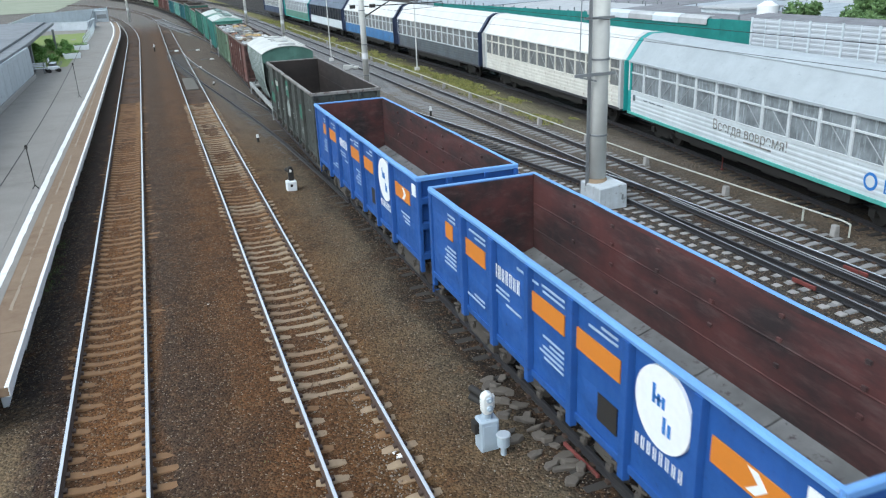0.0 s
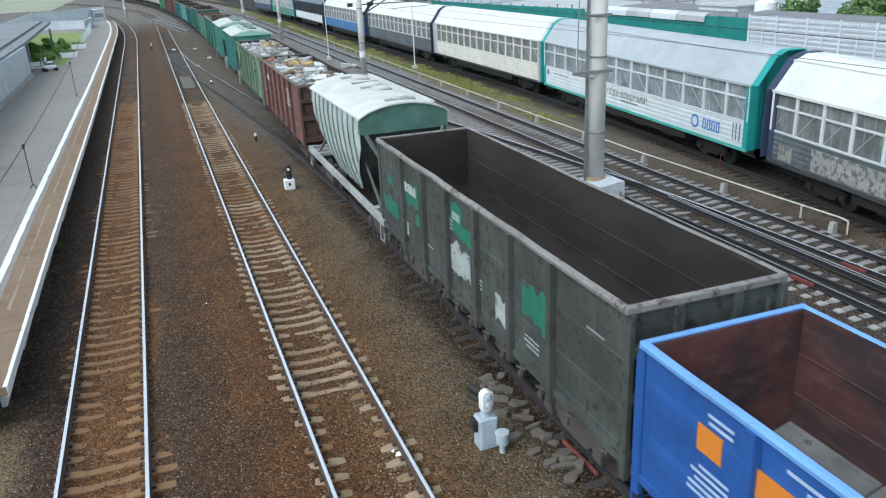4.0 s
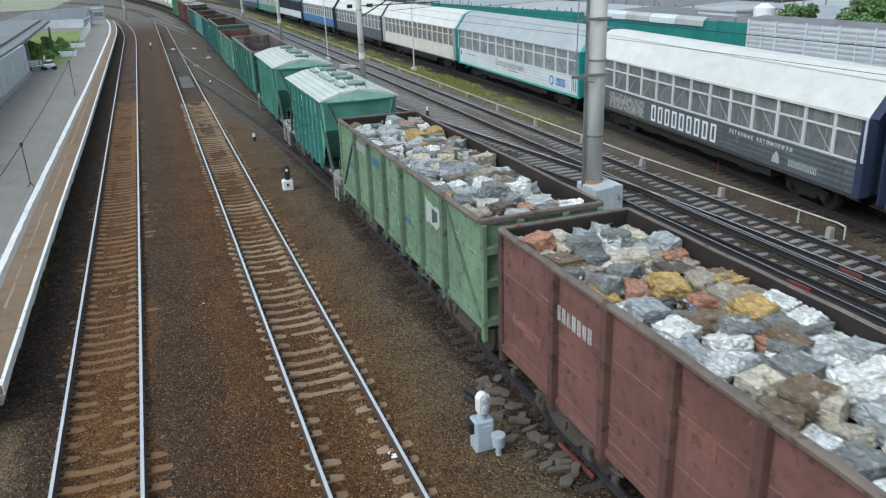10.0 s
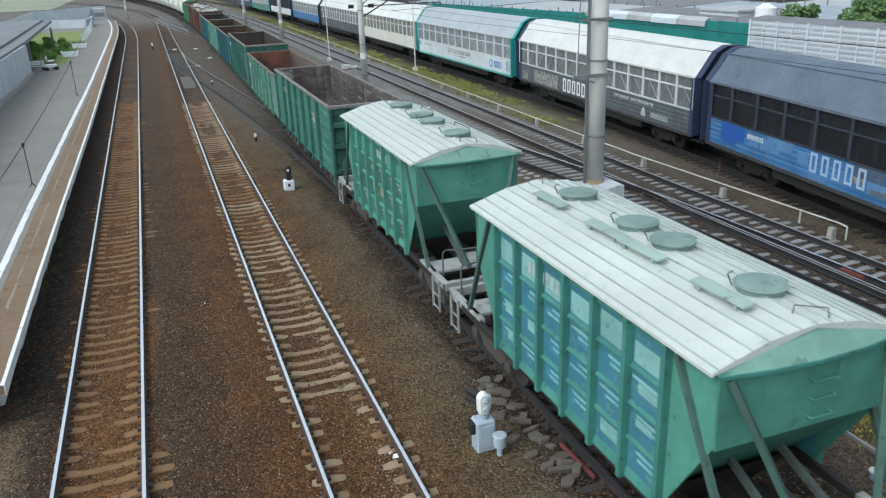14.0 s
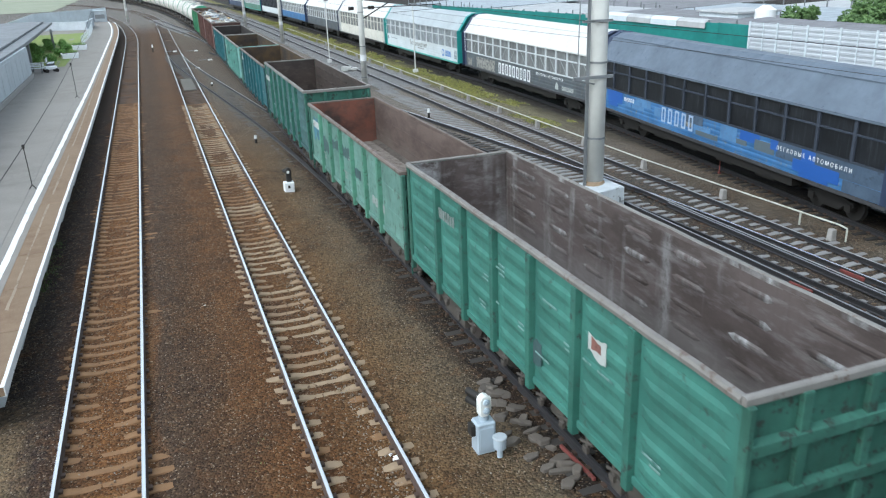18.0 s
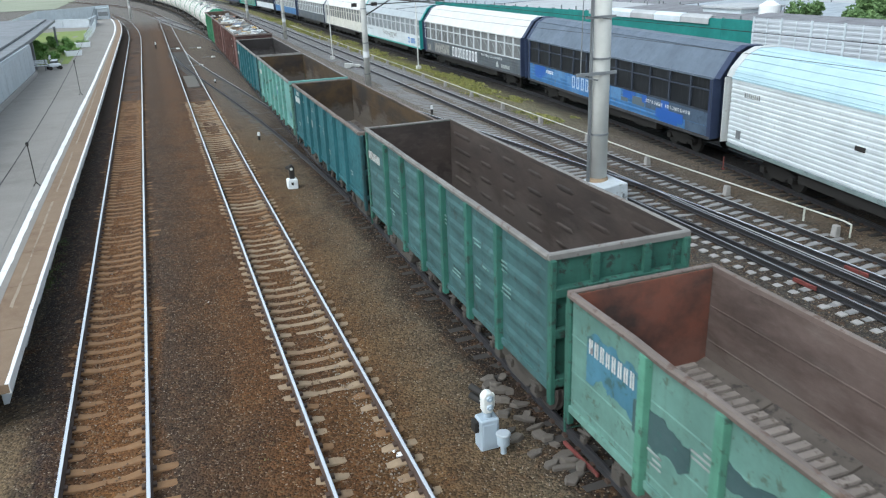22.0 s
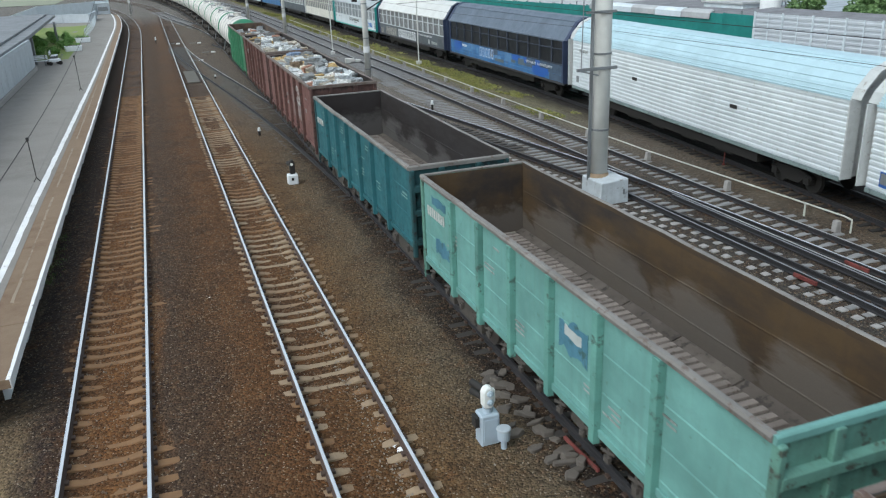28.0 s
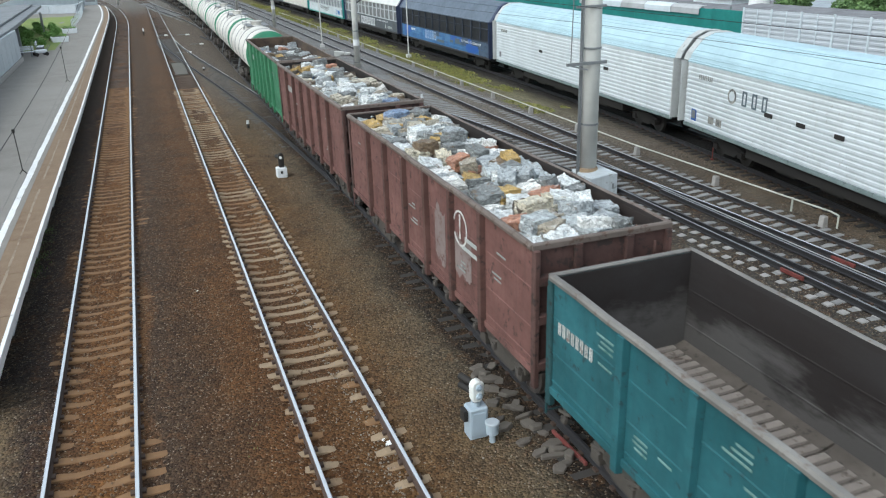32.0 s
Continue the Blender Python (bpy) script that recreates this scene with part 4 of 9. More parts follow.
def dwarf_signal(x, y, label, big_one=True):
    t = thing("dwarf_signal", label, "railway signal", "shunting signals", at=(x, y, -0.23))
    if big_one:
        part("pedestal", Shape().prism([(-0.20, -0.17), (0.20, -0.17), (0.20, 0.17), (-0.20, 0.17)], "z", 0, 0.70).mesh("pedestal", [SIGNAL_GREY], 0.03), t, "blue-grey pedestal box")
        part("door", Shape().box(-0.15, 0.15, -0.185, -0.168, 0.12, 0.60).mesh("door", [SIGNAL_GREY], 0.006), t)
        part("collar", Shape().cyl((0, 0, 0.70), (0, 0, 0.80), 0.10, n=16).mesh("collar", [SIGNAL_GREY]), t)
        head = part("lamp_head", Shape().prism([(-0.08, 0.80), (0.08, 0.80), (0.12, 0.88), (0.125, 1.16), (0.095, 1.24), (0.045, 1.28), (-0.045, 1.28), (-0.095, 1.24), (-0.125, 1.16), (-0.12, 0.88)], "y", -0.11, 0.07).mesh("lamp_head", [SIGNAL_WHITE], 0.035), t, "white rounded two-lamp housing")
        for z in (0.95, 1.14):
            part("cap", Shape().cyl((0.02, -0.115, z), (0.02, -0.15, z), 0.075, 0.06, 14).cyl((0.02, -0.15, z), (0.02, -0.175, z), 0.03, n=10).mesh("cap", [SIGNAL_GREY], 0.008), head)
            part("hood", Shape().cyl((-0.03, 0.04, z + 0.02), (-0.16, 0.40, z + 0.04), 0.068, 0.078, 14).mesh("hood", [BLACK_STEEL]), head, "black lamp hood")
        part("hinge_bar", Shape().box(0.11, 0.145, -0.08, 0.02, 0.92, 1.2).mesh("hinge_bar", [SIGNAL_WHITE], 0.01), head)
        part("side_flap", Shape().box(-0.30, -0.205, -0.10, 0.10, 0.42, 0.66).mesh("side_flap", [BLACK_STEEL], 0.01), t)
        jb = thing("junction_box", "round grey cable junction box on a short pipe", "junction box", at=(x + 0.20, y - 0.34, -0.23))
        part("pipe", Shape().cyl((0, 0, 0), (0, 0, 0.32), 0.06, n=14).mesh("pipe", [SIGNAL_GREY]), jb)
        part("bowl", Shape().cyl((0, 0, 0.20), (0, 0, 0.42), 0.125, 0.13, 18).mesh("bowl", [SIGNAL_GREY], 0.01), jb)
        part("lid", Shape().cyl((0, 0, 0.42), (0, 0, 0.47), 0.15, 0.14, 18).mesh("lid", [SIGNAL_PALE], 0.012), jb)
    else:
        part("pedestal", Shape().box(-0.22, 0.22, -0.2, 0.2, 0, 0.45).mesh("pedestal", [WHITEWASH], 0.03), t)
        part("badge", Shape().box(-0.07, 0.03, -0.212, -0.2, 0.2, 0.32).mesh("badge", [BLACK_STEEL]), t)
        head = part("lamp_head", Shape().prism([(-0.09, 0.45), (0.13, 0.45), (0.14, 0.95), (0.08, 1.08), (-0.04, 1.08), (-0.10, 0.95)], "y", -0.1, 0.1).mesh("lamp_head", [BLACK_STEEL], 0.03), t)
        part("hood", Shape().cyl((-0.02, 0.05, 0.86), (-0.1, 0.36, 0.88), 0.09, n=12).mesh("hood", [BLACK_STEEL]), head)
        part("cap", Shape().cyl((0.0, -0.1, 0.90), (0.0, -0.14, 0.90), 0.06, n=12).mesh("cap", [SIGNAL_WHITE]), head)


SIGNAL_PALE = plain("pale_box_lid", (0.40, 0.44, 0.48), 0.5, 0.0, 0.12, 9.0)
dwarf_signal(5.07, 12.2, "white two-lamp dwarf signal on a blue-grey pedestal in the ballast")
dwarf_signal(4.85, 33.3, "small black dwarf signal on a white block", False)


def marker_post(x, y, h, label):
    t = thing("marker_post", label, "marker post", "marker posts in the ballast", at=(x, y, -0.23))
    part("shaft", Shape().cyl((0, 0, 0), (0, 0, h * 0.6), 0.07, n=12).mesh("shaft", [BLACK_STEEL]), t)
    part("cap", Shape().cyl((0, 0, h * 0.6), (0, 0, h), 0.09, 0.07, 12).mesh("cap", [WHITE_PAINT]), t)


marker_post(4.89, 44.4, 0.45, "short post with white top and black foot")
marker_post(16.0, 46.5, 0.6, "short post with white top and black foot")
marker_post(4.6, 70.0, 0.35, "short post with white top and black foot")

def switch_motor(x, y, rz):
    t = thing("switch_motor", "pale grey point motor beside the rails", "switch motor", "point motors of the crossover", at=(x, y, -0.24), rz=rz)
    part("case", Shape().prism([(-0.24, 0.0), (0.24, 0.0), (0.24, 0.12), (0.15, 0.17), (-0.15, 0.17), (-0.24, 0.12)], "y", -0.13, 0.13).mesh("case", [SIGNAL_WHITE], 0.03), t)
    part("rod", Shape().cyl((-1.2, 0, 0.12), (-0.4, 0, 0.12), 0.03, n=8).mesh("rod", [GREY_STEEL]), t)


for x, y in ((3.0, 105.4), (5.5, 104.4), (4.4, 84.5), (6.2, 92.0)):
    switch_motor(x, y, 0)
solo("crossing_slab", Shape().prism([(2.25, 68.5), (3.25, 68.5), (3.25, 76.5), (2.25, 76.5)], "z", -0.24, -0.15).mesh("crossing_slab", [SLAB_GREY], 0.02), "grey concrete slab laid between the rails of the turnout", "slab", kind="structure")
marker_post(0.45, 107.4, 0.9, "slim white post between the tracks")

# white pipe rail on low concrete blocks beside the far track
PIPE_PAINT = paint("yellowed_white_paint", (0.52, 0.53, 0.47), (0.3, 0.27, 0.2), 0.3, 0.6, 0.2, 0.1)
pipe = thing("pipe_rail", "long white pipe carried on low concrete blocks", "pipe")
s = Shape().tube([(20.45, 18.0, -0.1), (20.45, 18.0, 0.35), (20.43, 18.3, 0.40), (20.45, 30, 0.21), (20.6, 45, 0.19), (20.9, 80, 0.19), (21.2, 130, 0.19)], 0.03, 8)
s.tube([(20.44, 20.0, -0.1), (20.44, 20.0, 0.40)], 0.035, 8)
part("tube", s.mesh("tube", [PIPE_PAINT]), pipe)
y = 18.6
while y < 115:
    x = 20.44 + max(0, y - 30) * 0.009
    part("block", Shape().prism([(-0.13, -0.25), (0.13, -0.25), (0.09, 0.16), (-0.09, 0.16)], "y", -0.11, 0.11).mesh("block", [CONCRETE_GREY], 0.02), pipe, at=(x + 0.03, y, 0))
    y += 5.45

RED_FADED = paint("faded_red_paint", (0.175, 0.042, 0.036), (0.10, 0.05, 0.04), 0.4, 0.7, 0.3, 0.2)
for x0, y0 in ((17.28 - GAUGE, 15.7), (path_4(15.8) + GAUGE, 15.8)):
    solo("rail_marker", Shape().box(-0.12, -0.05, -0.42, 0.42, -0.17, -0.05).box(0.05, 0.12, -0.42, 0.42, -0.17, -0.05).mesh("rail_marker", [RED_FADED], 0.01), "faded red painted joint bar on the rail", "rail part", "red joint bars", at=(x0, y0, 0), rz=2)
s = Shape().box(-0.03, 0.03, -0.6, 0.6, -0.2, -0.12)
solo("rail_marker", s.mesh("rail_marker", [RED_FADED], 0.01), "faded red painted bar beside the rail", "rail part", "red joint bars", at=(6.5, 11.0, 0.02), rz=3)

# odds and ends in the ballast
solo("edging_strip", Shape().box(-0.035, 0.035, 6.5, 11.8, -0.26, -0.15).mesh("edging_strip", [CONCRETE_GREY], 0.01), "pale concrete edging strip beside a weedy patch", "kerb", kind="structure", at=(11.9, 0, 0))
for x, y in ((13.38, 10.4), (11.25, 8.5)):
    lid = thing("cable_box", "round white lidded cable box in the weeds", "cable box", "cable boxes in the weeds", at=(x, y, -0.25))
    part("pipe", Shape().cyl((0, 0, 0), (0, 0, 0.16), 0.09, n=14).mesh("pipe", [SIGNAL_GREY]), lid)
    part("lid", Shape().cyl((0, 0, 0.16), (0, 0, 0.21), 0.12, 0.10, 18).mesh("lid", [SIGNAL_WHITE], 0.01), lid)


def litter(x, y, size, seed):
    """A crumpled scrap of white plastic."""
    rnd = random.Random(seed)
    v = [(size * rnd.uniform(-1, 1), size * rnd.uniform(-1, 1), size * rnd.uniform(0.0, 0.6)) for _ in range(12)]
    sh = Shape()
    for i in range(10):
        sh.add([v[i], v[i + 1], v[(i + 5) % 12]], [(0, 1, 2)])
    solo("plastic_scrap", sh.mesh("plastic_scrap", [MARK_LITTER]), "crumpled scrap of white plastic lying in the ballast", "litter", "scraps of litter", at=(x, y, -0.22))


MARK_LITTER = plain("white_plastic", (0.80, 0.80, 0.80), 0.4, 0.0, 0.08)
for i, (x, y, size) in enumerate([(3.35, 12.58, 0.10), (3.28, 12.74, 0.06), (-3.77, 19.6, 0.035), (-3.60, 19.75, 0.04), (-3.9, 17.9, 0.035), (-1.25, 14.6, 0.03), (0.4, 22.0, 0.03), (-0.3, 27.0, 0.03)]):
    litter(x, y, size, 60 + i)
stake = thing("warning_stake", "thin red warning stake beside the far track", "stake", at=(22.83, 27.2, -0.25))
part("shaft", Shape().cyl((0, 0, 0), (0, 0, 0.62), 0.025, n=8).mesh("shaft", [RED_FADED]), stake)
part("foot", Shape().box(-0.06, 0.06, -0.06, 0.06, 0, 0.10).mesh("foot", [RED_FADED], 0.01), stake)
for x, y, h in ((16.8, 72.4, 0.55), (17.35, 73.2, 0.42), (17.8, 72.6, 0.36)):
    box = thing("relay_box", "pale grey relay box beside a mast", "relay box", "relay boxes by the mast", at=(x, y, -0.25))
    part("case", Shape().box(-0.25, 0.25, -0.2, 0.2, 0.12, h).mesh("case", [CONCRETE_POLE], 0.03), box)
    part("foot", Shape().box(-0.18, 0.18, -0.14, 0.14, 0, 0.12).mesh("foot", [CONCRETE_GREY], 0.01), box)

# broken concrete lumps beside the third track
def broken_slab(x, y, size, rz, seed):
    rnd = random.Random(seed)
    n = 5
    ring = [(size[0] * math.cos(2 * math.pi * (i + 0.4 * rnd.random()) / n) * rnd.uniform(0.6, 1.3), size[1] * math.sin(2 * math.pi * i / n + 0.3) * rnd.uniform(0.6, 1.3)) for i in range(n)]
    ob = solo("concrete_lump", Shape().prism(ring, "z", -0.08, rnd.uniform(0.02, 0.09)).mesh("concrete_lump", [RUBBLE], 0.015), "broken grey concrete lump lying beside the track", "rubble", "broken lumps beside the track")
    ob.matrix_basis = pose(x, y, -0.19 + rnd.uniform(-0.02, 0.05), rnd.uniform(-14, 14), rnd.uniform(-14, 14), rz)


RUBBLE = plain("dusty_rubble", (0.125, 0.108, 0.092), 0.9, 0.0, 0.35, 5.0, 0.01)
rnd = random.Random(77)
for i in range(30):
    y = 10.4 + 4.2 * (i + rnd.random()) / 30
    broken_slab(6.02 + 0.10 * math.sin(y * 1.9) + rnd.uniform(-0.28, 0.32), y, (rnd.uniform(0.10, 0.30), rnd.uniform(0.07, 0.15)), rnd.uniform(-30, 30), i)

# overhead line of the first track: a messenger wire, droppers and two contact wires
def messenger_z(y):
    return 6.42 + 0.0016 * ((y + 21.0) % 66.0 - 33.0) ** 2


DULL_WIRE = plain("dull_copper_wire", (0.20, 0.19, 0.17), 0.5, 0.4, 0.1)
line = thing("overhead_line", "dark messenger wire with droppers and two thin contact wires", "wire", "overhead wires")
part("messenger_wire", Shape().tube([(-2.1, 2.0 + 2.0 * i, messenger_z(2.0 + 2.0 * i)) for i in range(22)], 0.0062, 5).mesh("messenger_wire", [BLACK_STEEL]), line)
for dx in (-0.05, 0.05):
    part("contact_wire", Shape().tube([(-2.1 + dx, 2.0, 5.72), (-2.1 + dx, 44.0, 5.72)], 0.004, 5).mesh("contact_wire", [DULL_WIRE]), line, "thin dull copper wire")
for y in (13.7, 24.3):
    z = messenger_z(y)
    drop = part("dropper", Shape().tube([(-2.1, y, z), (-2.1, y + 0.03, 0.5 * (z + 5.72)), (-2.1, y + 0.04, 5.78)], 0.008, 6).mesh("dropper", [BLACK_STEEL]), line)
    part("top_clamp", Shape().box(-2.12, -2.08, y - 0.03, y + 0.03, z - 0.03, z + 0.03).mesh("top_clamp", [BLACK_STEEL], 0.006), drop)
    for dx in (-0.05, 0.05):
        part("clamp", Shape().beam((-2.1, y + 0.04, 5.79), (-2.1 + dx, y + 0.04, 5.72), 0.014, 0.014).mesh("clamp", [BLACK_STEEL]), drop)

# overhead wires of the yard
for name_, pts in (("contact_wire", [(18.3, 2.0, 5.7), (18.3, 29, 5.66), (18.3, 37, 5.55), (18.3, 48, 5.42), (18.2, 60.5, 5.5), (18.1, 108.5, 5.6)]), ("feeder_wire", [(12.8, 2.0, 7.15), (13.2, 22.71, 7.05), (14.6, 60.5, 6.93), (16.0, 108.5, 6.95)])):
    solo("overhead_wire", Shape().tube(pts, 0.009, 5).mesh("overhead_wire", [BLACK_STEEL]), "thin dark overhead wire along the tracks", "wire", "overhead wires")

# ---- the yard's far side ----
GREEN_SHEET = paint("green_sheeting", (0.02, 0.20, 0.18), (0.03, 0.12, 0.12), 0.1, 0.6, 0.3, 0.15)
RIB_FENCE = paint("white_ribbed_fence", (0.47, 0.50, 0.54), (0.45, 0.45, 0.47), 0.1, 0.6, 0.3, 0.08)
ROOF_DARK = paint("dark_shed_roof", (0.20, 0.20, 0.215), (0.12, 0.11, 0.11), 0.25, 0.8, 0.2, 0.2)
ROOF_PALE = paint("pale_shed_roof", (0.42, 0.43, 0.44), (0.3, 0.3, 0.3), 0.2, 0.7, 0.2, 0.15)
ROOF_BLUE = paint("blue_grey_shed_roof", (0.34, 0.38, 0.42), (0.3, 0.3, 0.3), 0.2, 0.7, 0.2, 0.15)
BRICK = paint("brown_wall", (0.28, 0.17, 0.12), (0.2, 0.15, 0.12), 0.2, 0.8, 0.2, 0.15)
fence = thing("ribbed_fence", "tall white horizontally ribbed steel fence with posts", "fence")
FX = 36.0
prof = [(0.0, -0.3)]
for i in range(17):
    z = 0.1 + i * 0.275
    prof += [(0.0, z), (-0.028, z + 0.03), (-0.028, z + 0.15), (0.0, z + 0.18)]
prof += [(0.0, 4.78), (0.06, 4.78), (0.06, -0.3)]
for i in range(16):
    ya = 41.2 - 2.4 * i
    part("sheet", Shape().prism(prof, "y", ya - 2.38, ya).mesh("sheet", [RIB_FENCE]), fence, at=(FX, 0, 0))
    part("post", Shape().box(FX - 0.08, FX - 0.02, ya - 0.06, ya + 0.06, -0.3, 4.85).mesh("post", [PALE_FENCE]), fence)
    part("batten", Shape().box(FX - 0.06, FX - 0.03, ya - 1.23, ya - 1.17, -0.3, 4.8).mesh("batten", [PALE_FENCE]), fence)
green = thing("sheeted_fence", "long fence hung with dark green sheeting", "fence")
for i in range(20):
    ya = 41.3 + 3.0 * i
    za = 4.6 - 0.012 * (ya - 41)
    part("sheet", Shape().prism([(0, -0.3), (-0.02, 1.5), (0.0, 3.0), (-0.03, za), (0.05, za), (0.05, -0.3)], "y", ya, ya + 2.98).mesh("sheet", [GREEN_SHEET]), green, at=(FX, 0, 0))
    part("post", Shape().box(FX + 0.06, FX + 0.16, ya - 0.05, ya + 0.05, -0.3, za + 0.1).mesh("post", [GREY_STEEL]), green)


def shed(x0, x1, y0, y1, z, roof, label, wall=None):
    t = thing("shed", label, "shed", "low sheds beyond the yard", at=(0, 0, 0))
    part("wall", Shape().box(x0 + 0.3, x1 - 0.3, y0 + 0.3, y1 - 0.3, -0.3, z - 0.15).mesh("wall", [wall or LIGHT_WALL]), t)
    n = max(2, int((y1 - y0) / 3.0))
    for i in range(n):
        a, b = y0 + (y1 - y0) * i / n, y0 + (y1 - y0) * (i + 1) / n
        part("roof_sheet", Shape().prism([(x0, z - 0.1), (x1, z + 0.35), (x1, z + 0.42), (x0, z - 0.03)], "y", a + 0.03, b - 0.03).mesh("roof_sheet", [roof]), t)
    for i in range(n + 1):
        a = y0 + (y1 - y0) * i / n
        part("gutter_post", Shape().box(x0 - 0.08, x0 + 0.02, a - 0.05, a + 0.05, -0.3, z + 0.9).mesh("gutter_post", [GREY_STEEL]), t)


shed(39, 47, 34, 52, 3.6, ROOF_DARK, "low shed with a dark grey sheet roof")
shed(40, 52, 53, 74, 3.3, ROOF_DARK, "low shed with a dark grey sheet roof")
shed(53, 66, 54, 78, 3.0, ROOF_BLUE, "low shed with a faded blue-grey sheet roof")
shed(40, 54, 76, 100, 3.0, ROOF_PALE, "low shed with a pale weathered sheet roof")
shed(56, 74, 80, 110, 3.0, ROOF_DARK, "low shed with a dark grey sheet roof")
shed(42, 60, 103, 130, 3.0, ROOF_BLUE, "low shed with a faded blue-grey sheet roof")
shed(62, 84, 42, 50, 3.4, ROOF_DARK, "low brown-walled shed with a dark roof", BRICK)
shed(68, 90, 54, 76, 3.0, ROOF_PALE, "low shed with a pale weathered sheet roof")


def tree(x, y, h, r, seed):
    t = thing("tree", "leafy green broad-leaved tree behind the fence", "tree", "trees beyond the fence", at=(x, y, -0.25))
    rnd = random.Random(seed)
    s = Shape().cyl((0, 0, 0), (0.1, 0, h * 0.45), 0.2, 0.13, 8)
    c = []
    for i in range(9):
        a = i * 2.4
        tip = (math.cos(a) * r * rnd.uniform(0.3, 0.8), math.sin(a) * r * rnd.uniform(0.3, 0.8), h * rnd.uniform(0.5, 0.92))
        s.cyl((0.1, 0, h * rnd.uniform(0.3, 0.45)), tip, 0.07, 0.025, 6)
        c.append((tip, r * rnd.uniform(0.3, 0.5)))
    part("trunk", s.mesh("trunk", [BARK]), t)
    part("crown", leaf_cloud(c, 2600, 0.16, seed).mesh("crown", [LEAF_TREE]), t)


for i, (x, y, h, r) in enumerate([(50, 51.6, 5.0, 1.7), (50.5, 45.3, 5.8, 2.0), (56, 49.5, 6.0, 2.4), (62, 50.5, 5.8, 2.2), (48.5, 42.6, 5.2, 1.7), (67, 52.0, 6.5, 2.6), (54, 43, 6.2, 2.4), (60, 44, 6.6, 2.6), (48.2, 36.0, 5.4, 2.0), (92, 60, 7, 3.0), (52, 37, 6.0, 2.2)]):
    tree(x, y, h, r, 50 + i)

water_tank = thing("water_tank", "upright white cylindrical tank among the sheds", "tank", at=(49.5, 55.0, -0.25))
part("shell", Shape().cyl((0, 0, 0), (0, 0, 4.6), 0.85, n=24).mesh("shell", [WHITE_PAINT], smooth=False), water_tank)
part("cap", Shape().cyl((0, 0, 4.6), (0, 0, 4.95), 0.85, 0.3, 24).mesh("cap", [WHITE_PAINT]), water_tank)
hut = thing("site_hut", "pale box-shaped hut behind the green fence", "hut", at=(50.5, 59.6, -0.25))
part("wall", Shape().box(-2.2, 2.2, -2.6, 2.6, 0, 4.2).mesh("wall", [PALE_FENCE], 0.02), hut)
part("roof", Shape().box(-2.4, 2.4, -2.8, 2.8, 4.2, 4.4).mesh("roof", [ROOF_PALE], 0.02), hut)
part("window", Shape().box(-2.24, -2.19, -0.8, 0.8, 1.6, 2.8).mesh("window", [ROOF_DARK]), hut)
strip = thing("tarpaulin", "pale weathered tarpaulin strip over the top of the green fence", "tarpaulin", at=(0, 0, 0))
for i in range(5):
    ya = 45.5 + 3.2 * i
    part("sheet", Shape().prism([(35.86, 4.15 - 0.02 * (i % 2)), (35.9, 4.5), (36.1, 4.66), (36.5, 4.7), (36.5, 4.73), (36.08, 4.7), (35.86, 4.52)], "y", ya, ya + 3.15).mesh("sheet", [PALE_FENCE if i % 2 else ROOF_PALE]), strip)

# weeds along the strip between the far tracks
WEED = leaf_mat("weeds", (0.13, 0.155, 0.045), (0.31, 0.285, 0.075))
rnd = random.Random(9)
s = Shape()
for _ in range(34000):
    y = 40 + 120 * rnd.random()
    x = rnd.gauss(22.2, 0.8) if rnd.random() < 0.6 else rnd.uniform(20.6, 24.2)
    if noise.noise((x * 0.5, y * 0.12, 7.0)) + 0.6 * noise.noise((x * 1.3, y * 0.5, 3.0)) < 0.04 or not 20.7 < x < path_6(y) - 1.8:
        continue
    k, a = rnd.uniform(0.02, 0.09) + 0.0008 * y, rnd.uniform(0, 6.3)
    dx, dy = math.cos(a) * 0.07, math.sin(a) * 0.07
    tilt = (rnd.uniform(-0.1, 0.1), rnd.uniform(-0.1, 0.1))
    s.add([(x - dx, y - dy, -0.25), (x + dx, y + dy, -0.25), (x + tilt[0], y + tilt[1], -0.22 + k)], [(0, 1, 2)])
solo("grass", s.mesh("grass", [WEED]), "yellow-green weeds and grass between the tracks", "grass", kind="stuff")
TUFTS = [(-4.25, 25.5), (-4.2, 27.0), (-4.3, 28.5), (-4.2, 30.0), (-4.6, 26.5), (-4.7, 28.5), (11.8, 24.5), (12.3, 21.0), (12.8, 9.9), (12.4, 9.3), (13.2, 10.6), (12.9, 11.3), (14.6, 12.0), (12.2, 10.5), (12.6, 8.7), (13.3, 12.2), (13.0, 13.2), (13.6, 12.6), (12.8, 11.8), (13.4, 13.9)]
rnd = random.Random(12)
s = Shape()
for i in range(2400):
    cx, cy = rnd.choice(TUFTS) if i > 25 else (1.05, 13.6)
    x, y = cx + rnd.gauss(0, 0.18), cy + rnd.gauss(0, 0.35)
    k, a = rnd.uniform(0.02, 0.09), rnd.uniform(0, 6.3)
    s.add([(x - math.cos(a) * 0.025, y - math.sin(a) * 0.025, -0.25), (x + math.cos(a) * 0.025, y + math.sin(a) * 0.025, -0.25), (x + rnd.uniform(-0.06, 0.06), y + rnd.uniform(-0.06, 0.06), -0.2 + k)], [(0, 1, 2)])
flowers = Shape()
